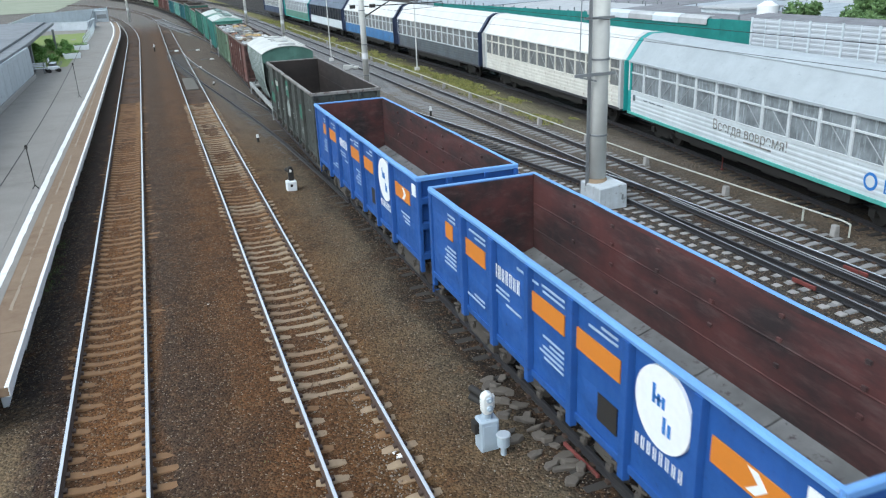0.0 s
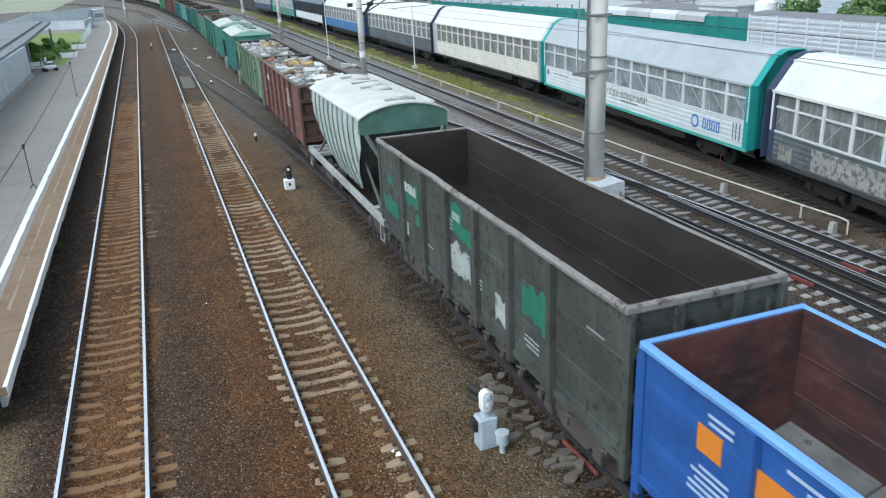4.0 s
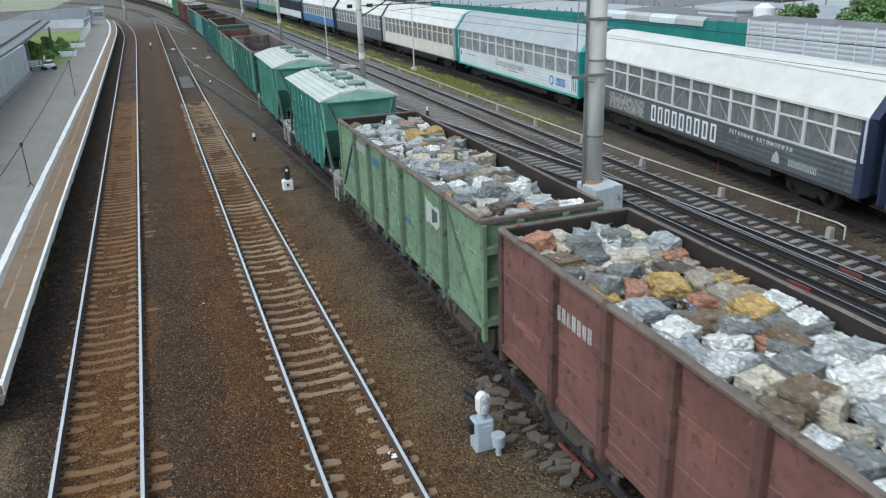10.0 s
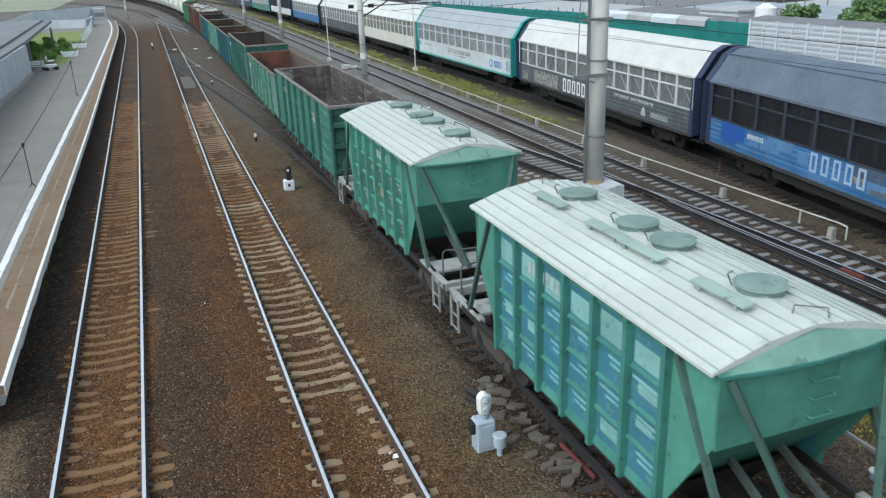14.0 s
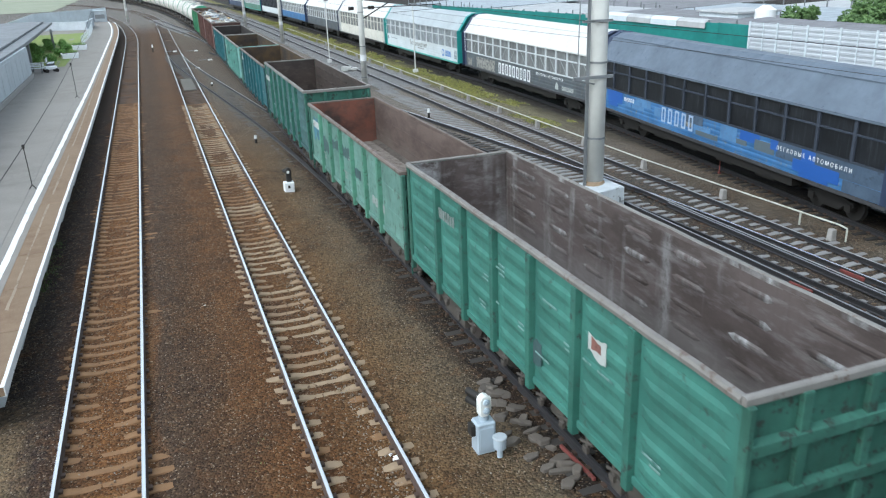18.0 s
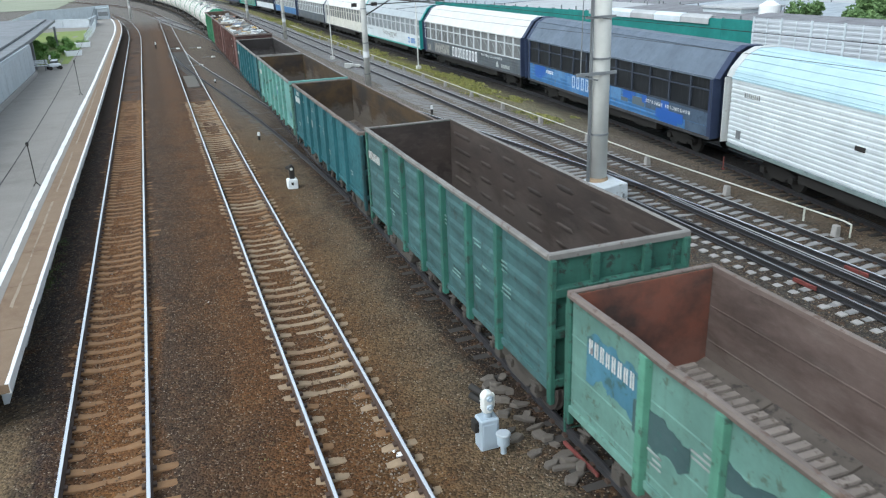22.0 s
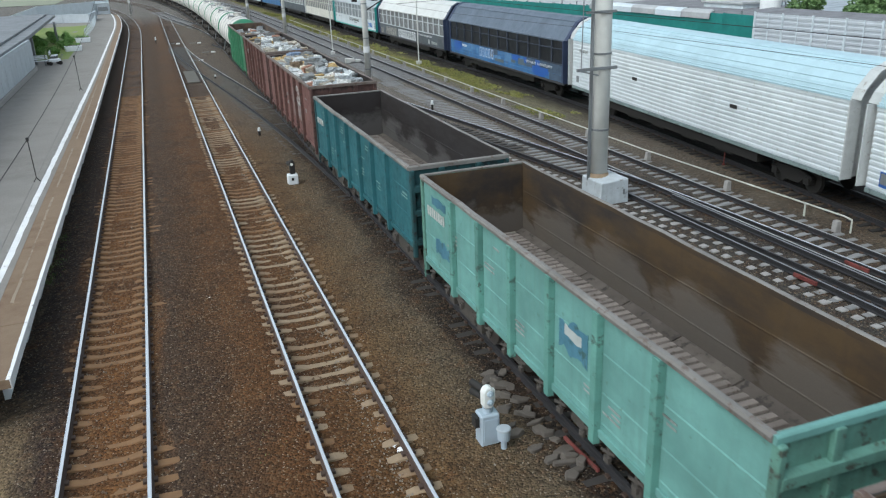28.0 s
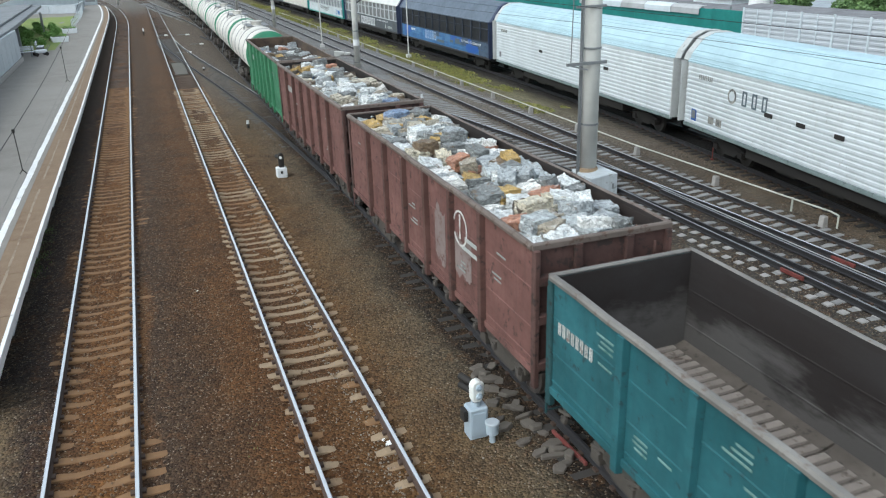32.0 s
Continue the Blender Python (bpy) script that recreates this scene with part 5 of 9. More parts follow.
for _ in range(420):
    x, y, z = rnd.gauss(12.75, 0.4), rnd.gauss(9.9, 0.6), rnd.uniform(-0.16, -0.05)
    flowers.add([(x - 0.022, y, z), (x, y - 0.022, z + 0.008), (x + 0.022, y, z), (x, y + 0.022, z + 0.008)], [(0, 1, 2), (0, 2, 3)])
    flowers.add([(x - 0.004, y, -0.26), (x + 0.004, y, -0.26), (x, y, z)], [(0, 1, 2)])
solo("wild_flowers", flowers.mesh("wild_flowers", [plain("yellow_petals", (0.55, 0.42, 0.03), 0.7)]), "small yellow wild flowers among weeds beside the track", "flowers", kind="stuff")
solo("grass", s.mesh("grass", [leaf_mat("ballast_weeds", (0.055, 0.095, 0.028), (0.15, 0.19, 0.055))]), "small tufts of green weeds in the ballast", "grass", kind="stuff")

# loose ballast stones
STONE = plain("ballast_stone", (0.16, 0.105, 0.065), 0.9, 0.0, 0.3, 6.0)
STONE_PALE = plain("pale_ballast_stone", (0.23, 0.20, 0.165), 0.9, 0.0, 0.2, 6.0)
for nm, mat_, count, seed, lo, hi in (("ballast_stones", STONE, 9000, 21, 0.018, 0.040), ("pale_stones", STONE_PALE, 1700, 22, 0.015, 0.034)):
    rnd = random.Random(seed)
    s = Shape()
    for _ in range(count):
        y = 8 + 34 * rnd.random() ** 1.6
        x = rnd.uniform(-4.6, 7.0) if rnd.random() < 0.75 else rnd.uniform(10.5, 20.0)
        if mat_ is STONE_PALE and rnd.random() < 0.45:
            x = rnd.gauss(3.12, 0.16)
        r = rnd.uniform(lo, hi)
        m = Matrix.Translation((x, y, -0.225)) @ pose(0, 0, 0, rnd.uniform(0, 360), rnd.uniform(0, 360), rnd.uniform(0, 360))
        pts = [m @ Vector(q) for q in ((r, 0, 0), (-r * 0.9, 0.2 * r, 0), (0, r, 0.2 * r), (0, -r * 1.1, 0), (0, 0, r * 0.8), (0.1 * r, 0, -r * 0.8))]
        s.add(pts, [(0, 2, 4), (2, 1, 4), (1, 3, 4), (3, 0, 4), (2, 0, 5), (1, 2, 5), (3, 1, 5), (0, 3, 5)])
    solo(nm, s.mesh(nm, [mat_]), "loose angular ballast stones", "gravel", kind="stuff")

# ---- freight wagons ----
DUSTY_GEAR = plain("dusty_running_gear", (0.085, 0.074, 0.064), 0.85, 0.1, 0.45, 6.0)


def bogie(parent, y, mats=(DUSTY_GEAR, WHEEL_STEEL)):
    """A two-axle freight bogie: side frames with springs, axle boxes, four wheels."""
    def frame_mesh():
        s = Shape()
        for k in (-1, 1):
            x = 1.02 * k
            s.prism([(-1.15, 0.55), (-0.95, 0.45), (-0.72, 0.5), (-0.45, 0.28), (0.45, 0.28), (0.72, 0.5), (0.95, 0.45), (1.15, 0.55), (1.1, 0.68), (0.5, 0.82), (-0.5, 0.82), (-1.1, 0.68)], "x", x - 0.09, x + 0.09)
            for e in (-0.925, 0.925):
                s.box(x - 0.16, x + 0.16, e - 0.15, e + 0.15, 0.36, 0.62)
        s.box(-1.1, 1.1, -0.22, 0.22, 0.55, 0.86)
        s.cyl((0, 0, 0.8), (0, 0, 1.02), 0.25)
        return s.mesh("bogie", [mats[0]], 0.015)

    def wheel():
        s = Shape()
        s.cyl((-0.065, 0, 0), (0.065, 0, 0), 0.475, n=24)
        s.mat(1).cyl((-0.10, 0, 0), (0.10, 0, 0), 0.16, n=12)
        s.cyl((0.035, 0, 0), (0.075, 0, 0), 0.505, n=24)
        return s.mesh("wheel", [mats[1], mats[0]], 0.008)

    def spring():
        s = Shape()
        n, rings = 10, [(0.092 if i % 2 else 0.070, 0.24 * i / 14) for i in range(15)]
        v = [(r * math.cos(2 * math.pi * k / n), r * math.sin(2 * math.pi * k / n), z) for r, z in rings for k in range(n)]
        s.add(v, [(i * n + k, i * n + (k + 1) % n, (i + 1) * n + (k + 1) % n, (i + 1) * n + k) for i in range(14) for k in range(n)])
        return s.mesh("spring", [mats[0]])

    b = part("bogie", shared(("bogie", mats[0].name), frame_mesh), parent, at=(0, y, 0))
    for e in (-0.925, 0.925):
        part("axle", shared(("axle", mats[0].name), lambda: Shape().cyl((-0.95, 0, 0), (0.95, 0, 0), 0.085).mesh("axle", [mats[0]])), b, at=(0, e, 0.475))
        for k in (-1, 1):
            part("wheel", shared(("wheel", mats[0].name), wheel), b, at=(GAUGE * k, e, 0.475), turn=pose(0, 0, 0, 0, 0, 0 if k < 0 else 180))
    for k in (-1, 1):
        for o in (-0.22, 0.0, 0.22):
            part("spring", shared(("spring", mats[0].name), spring), b, at=(1.02 * k, o, 0.30))
    return b


def coupler(parent, y, k):
    def make():
        s = Shape()
        s.box(-0.11, 0.11, 0, 0.55, 0.92, 1.14)
        s.prism([(-0.21, 0.5), (0.2, 0.45), (0.24, 0.6), (0.06, 0.66), (0.02, 0.88), (-0.16, 0.92), (-0.22, 0.75)], "z", 0.88, 1.18)
        s.tube([(0.35, 0.02, 1.0), (0.38, 0.2, 0.72), (0.36, 0.42, 0.62), (0.3, 0.58, 0.72)], 0.03, 6)
        return s.mesh("coupler", [BLACK_STEEL], 0.012)
    return part("coupler", shared("coupler", make), parent, at=(0, y, 0), turn=pose(0, 0, 0, 0, 0, 0 if k > 0 else 180))


def bale_mesh(i, warm):
    """One pressed block of sheet scrap, flat-topped, with torn and creased faces."""
    def make():
        rnd = random.Random(100 + i)
        bm = bmesh.new()
        bmesh.ops.create_cube(bm, size=1.0)
        bmesh.ops.subdivide_edges(bm, edges=bm.edges[:], cuts=7, use_grid_fill=True)
        off = Vector((rnd.uniform(0, 50), rnd.uniform(0, 50), rnd.uniform(0, 50)))
        for v in bm.verts:
            p = v.co.copy()
            p = p.lerp(p.normalized() * 0.6, 0.05)
            p += Vector([noise.noise(v.co * 2.4 + off + Vector((9.1 * q, 3.0, 3.3 * q))) for q in range(3)]) * 0.07
            near = noise.voronoi(v.co * 3.0 + off)[0]
            p *= 1.0 - 0.08 * max(0.0, 0.35 - (near[1] - near[0])) / 0.35
            p += Vector((rnd.gauss(0, 0.012), rnd.gauss(0, 0.012), rnd.gauss(0, 0.022)))
            v.co = p
        bmesh.ops.triangulate(bm, faces=bm.faces[:])
        me = bpy.data.meshes.new("scrap_bale")
        bm.to_mesh(me)
        bm.free()
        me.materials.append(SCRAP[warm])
        return me
    return shared(("bale", i, warm), make)


def load_scrap(parent, y0, y1, z, seed, hw=1.36, heap=0.1):
    """Pressed scrap bales tipped into the wagon, their tops about a hand below the rim, gaps between them."""
    rnd = random.Random(seed)
    for layer in (0, 1):
        y = y0 + (0.42 if layer == 0 else 0.7)
        while y < y1 - 0.4:
            dy = rnd.uniform(0.46, 0.66)
            x = -hw + (0.02 if layer == 0 else rnd.uniform(0.05, 0.5))
            while x < hw - 0.35:
                wide = min(rnd.uniform(0.42, 0.76), hw - 0.03 - x)
                if wide > 0.34 and (layer == 0 or rnd.random() < 0.42):
                    crown = heap * (1 - (x + wide / 2) ** 2 / hw ** 2)
                    high = rnd.uniform(0.26, 0.40)
                    zz = z - 0.40 + crown + layer * 0.13 + rnd.uniform(-0.10, 0.06)
                    size = Matrix.Diagonal((wide * 0.86, dy * rnd.uniform(0.78, 1.0), high, 1.0))
                    turn = pose(0, 0, 0, rnd.gauss(0, 8.0), rnd.gauss(0, 8.0), rnd.gauss(0, 12 if abs(x + wide / 2) > 0.7 else 16)) @ size
                    part("scrap_bale", bale_mesh(rnd.randrange(12), int(noise.noise((x * 0.9, y * 0.55, seed * 3.7)) + rnd.gauss(0, 0.24) > 0.02)), parent, at=(x + wide / 2, min(max(y + rnd.uniform(-0.1, 0.1), y0 + 0.5), y1 - 0.5), zz), turn=turn)
                x += wide + rnd.uniform(0.0, 0.09)
            y += dy
    # torn sheet and bent strips lying between the bales
    bits = Shape()
    for _ in range(420):
        x, y, k = rnd.uniform(-hw + 0.15, hw - 0.15), rnd.uniform(y0 + 0.2, y1 - 0.2), rnd.uniform(0.025, 0.09)
        m = Matrix.Translation((x, y, z - 0.27 + heap * (1 - x * x / hw ** 2) + rnd.uniform(-0.18, -0.02))) @ pose(0, 0, 0, rnd.gauss(0, 30), rnd.gauss(0, 30), rnd.uniform(0, 360))
        a, b = k * rnd.uniform(0.3, 0.9), rnd.uniform(-0.06, 0.06)
        bits.add([m @ Vector(q) for q in ((-k, -a, 0), (0, -a * 0.8, b), (k, -a, 0.01), (k * 0.9, a, 0), (0, a, b + 0.02), (-k, a * 0.7, 0.02))], [(0, 1, 4, 5), (1, 2, 3, 4)])
    tagged(part("torn_sheet", bits.mesh("torn_sheet", [SCRAP_BITS]), parent), kind="stuff")
    # dark block that fills the gaps between bales with painted shade
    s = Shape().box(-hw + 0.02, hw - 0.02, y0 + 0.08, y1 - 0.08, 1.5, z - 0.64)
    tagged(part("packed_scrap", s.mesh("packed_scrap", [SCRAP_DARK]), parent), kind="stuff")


def bars(parent, x, spans, z0, z1, mat, name="marking", out=0.006, depth=0.01):
    """Painted marks on a side wall, as thin plates: spans of (y0, y1)."""
    for a, b in spans:
        s = Shape().box(x - depth, x + depth, a, b, z0, z1)
        part(name, s.mesh(name, [mat]), parent)


def glyph_bars(parent, x, y, z, h, count, mat, name="number_marking", step=0.70, wide=0.24):
    """A row of plain upright bars, one for each character of a number or a name."""
    for i in range(count):
        hh = h * (1.0 if i % 3 else 0.94)
        def make():
            thin = h * wide * 0.34
            return Shape().box(-0.008, 0.008, -thin, 0, 0, hh).box(-0.008, 0.008, -h * wide * 1.35, -h * wide * 1.35 + thin, 0, hh).mesh(name, [mat])
        part(name, shared(("glyph", mat.name, name, round(hh, 3), wide), make), parent, at=(x, y - i * h * step, z))


def gondola(label, length, top, paint_mat, rim_mat, inner_mat, floor_mat, bays=7, half=1.53, ribs=2, load=None, seed=0, marks=None, group="wagons of the freight train", end_mat=None, post_mat=None, fold=0.016, brace=False, inner_end=None, floor=1.44, end_rim=None):
    """An open-top gondola: bay panels between posts, rim, beamed ends, hatched floor, bogies."""
    w = thing("gondola_wagon", label, "freight wagon", group)
    h, base = length / 2, 1.26
    skin = half - 0.10
    step = length / bays
    end_mat = end_mat or paint_mat
    post_mat = post_mat or paint_mat
    key = (round(length, 2), round(top, 2), paint_mat.name, post_mat.name, bays, ribs)
    wide = 0.174 * length
    inner = (length - 2 * wide) / (bays - 2)
    marks_at = [-h, -h + wide] + [-h + wide + inner * i for i in range(1, bays - 1)] + [h]

    def panel(step):
        """A sheet with long pressed swages that fade out before the posts."""
        s = Shape()
        z1 = top - 0.10
        a, b = -step / 2 + 0.01, step / 2 - 0.01
        prof, depth = [(0.0, base)], 0.032 if ribs > 2 else 0.022
        for i in range(ribs):
            zc = base + (z1 - base) * (i + 0.75) / (ribs + 0.5)
            r = 0.42 * (z1 - base) / (ribs + 0.5)
            prof += [(0.0, zc - r), (-depth, zc - 0.35 * r), (-depth, zc + 0.15 * r), (0.0, zc + 0.55 * r)]
        if ribs == 0:
            for level in (0.09, 0.35, 0.67):
                zf = base + (z1 - base) * level
                prof += [(0.0, zf - 0.02), (-0.012, zf - 0.004), (-0.012, zf + 0.004), (0.0, zf + 0.03)]
        prof += [(0.0, z1)]
        flat = 1.0 if ribs == 0 else 0.0
        cols = [(a, flat), (a + 0.16, flat), (a + 0.42, 1.0), (b - 0.42, 1.0), (b - 0.16, flat), (b, flat)]
        v = [(p[0] * k, y, p[1]) for y, k in cols for p in prof]
        m, n = len(prof), len(v)
        f = [(c * m + i, c * m + i + 1, (c + 1) * m + i + 1, (c + 1) * m + i) for c in range(len(cols) - 1) for i in range(m - 1)]
        loop = list(range(m)) + [c * m + m - 1 for c in range(1, len(cols))] + [n - 1 - i for i in range(1, m)] + [c * m for c in range(len(cols) - 2, 0, -1)]
        hem = [(p, q, q + n, p + n) for p, q in zip(loop, loop[1:] + loop[:1])]
        s.add(v + [(p[0] * 0.2 + 0.004, p[1], p[2]) for p in v], f + [tuple(i + n for i in q[::-1]) for q in f] + hem)
        return s.mesh("side_panel", [paint_mat])

    def inner_wall():
        """The wall seen from inside: shallow full-length folds, or short pressed ribs in each bay."""
        s = Shape()
        z0, z1 = base + 0.02, top - 0.11
        if ribs < 3:
            prof = [(0.0, z0)]
            for f in (0.36, 0.68):
                z = z0 + (z1 - z0) * f
                prof += [(0.0, z - 0.03), (fold, z - 0.01), (fold, z + 0.015), (0.0, z + 0.025)]
            prof += [(0.0, z1), (-0.012, z1), (-0.012, z0)]
            s.prism(prof, "y", -h + 0.05, h - 0.05)
        else:
            s.box(-0.012, 0.0, -h + 0.05, h - 0.05, z0, z1)
        return s.mesh("inner_wall", [inner_mat])

    def inner_rib(length, z):
        a, b = -length / 2, length / 2
        v = [(0.0, a + 0.35, z), (0.022, a + 0.6, z - 0.02), (0.022, b - 0.6, z - 0.02), (0.0, b - 0.35, z), (0.022, b - 0.6, z + 0.03), (0.022, a + 0.6, z + 0.03), (0.0, a + 0.5, z - 0.08), (0.0, b - 0.5, z - 0.08), (0.0, b - 0.5, z + 0.07), (0.0, a + 0.5, z + 0.07)]
        return Shape().add(v, [(1, 2, 4, 5), (6, 7, 2, 1), (5, 4, 8, 9), (0, 6, 1), (0, 1, 5), (0, 5, 9), (3, 2, 7), (3, 4, 2), (3, 8, 4), (0, 9, 8, 3, 7, 6)]).mesh("inner_rib", [inner_mat])

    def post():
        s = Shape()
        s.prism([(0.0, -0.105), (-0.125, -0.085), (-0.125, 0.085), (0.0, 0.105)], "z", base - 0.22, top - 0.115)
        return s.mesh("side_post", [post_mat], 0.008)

    def latch():
        s = Shape()
        s.box(-0.05, 0.0, -0.04, 0.04, -0.32, 0.05)
        s.box(-0.09, -0.03, -0.07, 0.07, -0.34, -0.22)
        s.beam((-0.05, -0.2, -0.08), (-0.05, 0.2, -0.2), 0.03, 0.05)
        return s.mesh("hatch_latch", [DUSTY_GEAR])

    def hatch():
        s = Shape().box(0.14, skin - 0.02, -step / 2 + 0.02, step / 2 - 0.02, base + 0.02, floor)
        # dust banked against the wall
        s.prism([(skin - 0.32, floor), (skin - 0.02, floor), (skin - 0.02, floor + 0.10)], "y", -step / 2 + 0.02, step / 2 - 0.02)
        # raised floors get plates darker than their ribs
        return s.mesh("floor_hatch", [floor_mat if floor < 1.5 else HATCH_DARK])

    def hatch_rib():
        return Shape().prism([(-0.085, floor - 0.01), (-0.07, floor + 0.04), (0.07, floor + 0.04), (0.085, floor - 0.01)], "x", 0.4, skin - 0.27).mesh("hatch_rib", [floor_mat])

    for k in (-1, 1):
        spin = pose(0, 0, 0, 0, 0, 0 if k < 0 else 180)
        for a, b in zip(marks_at, marks_at[1:]):
            part("side_panel", shared(("panel", round(b - a, 3)) + key, lambda: panel(b - a)), w, at=(skin * k, (a + b) / 2, 0), turn=spin)
            for o in (0.25, 0.75):
                part("hatch_latch", shared("latch", latch), w, at=((skin - 0.02) * k, a + (b - a) * o, base - 0.04), turn=spin)
        for y in marks_at[1:-1]:
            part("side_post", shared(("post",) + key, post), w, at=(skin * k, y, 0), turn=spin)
        if brace and k < 0:
            for a, b in ((marks_at[0] + 0.12, marks_at[1] - 0.12), (marks_at[-1] - 0.12, marks_at[-2] + 0.12)):
                s = Shape().beam((-skin - 0.03, a, base + 0.15), (-skin - 0.03, b, top - 0.2), 0.05, 0.07)
                part("diagonal_brace", s.mesh("diagonal_brace", [post_mat]), w)
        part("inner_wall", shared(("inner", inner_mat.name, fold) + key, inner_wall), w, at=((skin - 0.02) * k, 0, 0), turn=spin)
        if ribs == 2 and k > 0:
            for y in marks_at[1:-1]:
                for z in (base + 1.15, base + 1.62, base + 2.05):
                    part("tie_lug", shared(("tie_lug", inner_mat.name), lambda: Shape().box(0.0, 0.05, -0.05, 0.05, -0.04, 0.04).mesh("tie_lug", [inner_mat], 0.008)), w, at=((skin - 0.02) * k, y, z), turn=spin)
        if ribs > 2 and k > 0:
            for a, b in zip(marks_at, marks_at[1:]):
                for i in range(5):
                    z = base + 0.02 + (top - base - 0.13) * (i + 0.6) / 5.2
                    part("inner_rib", shared(("inner_rib", inner_mat.name, round(b - a, 3), i), lambda: inner_rib(b - a, z)), w, at=((skin - 0.021) * k, (a + b) / 2, 0), turn=spin)
        s = Shape().box(-0.05, 0.02, -h, h, base - 0.08, base + 0.07)
        part("side_sill", s.mesh("side_sill", [paint_mat], 0.01), w, at=((skin - 0.005) * k, 0, 0), turn=spin)
        # rim of the box
        prof = [(skin - 0.024, top - 0.12), (half - 0.015, top - 0.12), (half, top - 0.05), (half - 0.028, top - 0.006), (skin + 0.004, top), (skin - 0.024, top - 0.02)]
        n = 14
        rnd = random.Random(seed * 7 + k)
        wob = [(rnd.gauss(0, 0.006), rnd.gauss(0, 0.006)) for _ in range(n + 1)]
        s = Shape().sweep(prof, [(wob[i][0], -h + length * i / n, wob[i][1]) for i in range(n + 1)])
        for i in range(len(s.f) - 2):
            s.m[i] = 1 if i % 6 in (0, 5) else 0
        part("top_chord", s.mesh("top_chord", [rim_mat, inner_mat]), w, turn=pose(0, 0, 0, 0, 0, 0 if k > 0 else 180))
        # end wall with three beams and two uprights
        e = h * k
        s = Shape()
        s.box(-skin + 0.005, skin - 0.005, e - (0.04 if k > 0 else 0.0), e + (0.0 if k > 0 else 0.04), base, top - 0.02)
        s.mat(1).box(-skin + 0.03, skin - 0.03, e - 0.075 if k > 0 else e + 0.045, e - 0.045 if k > 0 else e + 0.075, base + 0.02, top - 0.06)
        part("end_wall", s.mesh("end_wall", [end_mat, inner_end or inner_mat]), w)
        for z in (base + 0.12, base + (top - base) * 0.42, base + (top - base) * 0.72):
            s = Shape().prism([(0.0, -0.13), (0.13, -0.10), (0.13, 0.07), (0.0, 0.10)], "x", -skin + 0.03, skin - 0.03)
            part("end_rib", s.mesh("end_rib", [end_mat], 0.006), w, at=(0, e, z), turn=pose(0, 0, 0, 0, 0, 0 if k > 0 else 180))
        for x in (-0.55, 0.55):
            s = Shape().box(-0.08, 0.08, 0.0, 0.10, base, top - 0.12)
            part("end_post", s.mesh("end_post", [end_mat], 0.01), w, at=(x, e, 0), turn=pose(0, 0, 0, 0, 0, 0 if k > 0 else 180))
        s = Shape().prism([(0.06 * k, top - 0.13), (0.065 * k, top - 0.03), (0.04 * k, top - 0.005), (-0.03 * k, top - 0.005), (-0.05 * k, top - 0.03), (-0.01 * k, top - 0.13)], "x", -half + 0.035, half - 0.035)
        part("end_chord", s.mesh("end_chord", [end_rim if end_rim and k < 0 else rim_mat]), w, at=(0, e, 0))
        for q in (-1, 1):
            s = Shape().box(-0.06, 0.06, -0.08, 0.08, base - 0.35, top - 0.12)
            part("corner_post", s.mesh("corner_post", [end_mat], 0.02), w, at=((skin - 0.01) * q, e + 0.045 * k, 0))
        # a ladder at one corner, steps below
        s = Shape()
        for z in [base - 0.55 + 0.32 * i for i in range(int((top - base + 0.4) / 0.32))]:
            s.tube([(skin * -k - 0.02, e + 0.15 * k, z), (skin * -k + 0.36 * k, e + 0.15 * k, z)], 0.014, 6)
        s.box(skin * -k - 0.03, skin * -k, e + 0.12 * k, e + 0.17 * k, base - 0.6, top - 0.3)
        s.box(skin * -k + 0.36 * k - 0.015, skin * -k + 0.36 * k + 0.015, e + 0.12 * k, e + 0.17 * k, base - 0.6, top - 0.3)
        part("ladder", s.mesh("ladder", [end_mat]), w)
        coupler(w, e, k)
        bogie(w, (h - 2.1) * k)
    s = Shape().box(-0.25, 0.25, -h, h, 0.95, base + 0.1)
    for i in range(bays + 1):
        s.box(-skin + 0.05, skin - 0.05, -h + step * i - 0.08 if i else -h, -h + step * i + 0.08 if i < bays else h, base - 0.12, base + 0.08)
    part("underframe", s.mesh("underframe", [BLACK_STEEL]), w)
    for y in (-1.6, 1.2):
        s = Shape().cyl((-1.05, y - 0.4, 0.72), (-1.05, y + 0.4, 0.72), 0.17, n=14)
        part("brake_cylinder", s.mesh("brake_cylinder", [DUSTY_GEAR], 0.02), w)

    if load is None:
        for i in range(bays):
            for k in (-1, 1):
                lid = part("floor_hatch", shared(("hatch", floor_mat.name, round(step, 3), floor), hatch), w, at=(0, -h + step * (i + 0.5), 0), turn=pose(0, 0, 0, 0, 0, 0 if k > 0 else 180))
                if k > 0 and floor > 1.5:
                    for j in range(8):
                        part("hatch_rib", shared(("hatch_rib", floor_mat.name), hatch_rib), lid, at=(0, -step / 2 + 0.12 + j * step / 8, 0))
        s = Shape().prism([(-0.15, floor - 0.03), (0.15, floor - 0.03), (0.1, floor + 0.14), (-0.1, floor + 0.14)], "y", -h + 0.08, h - 0.08)
        part("floor_ridge", s.mesh("floor_ridge", [floor_mat]), w)
    else:
        load_scrap(w, -h, h, top, seed, skin - 0.05, load)
    if marks:
        marks(w, -(skin + 0.004), h, top, step, base)
    return w

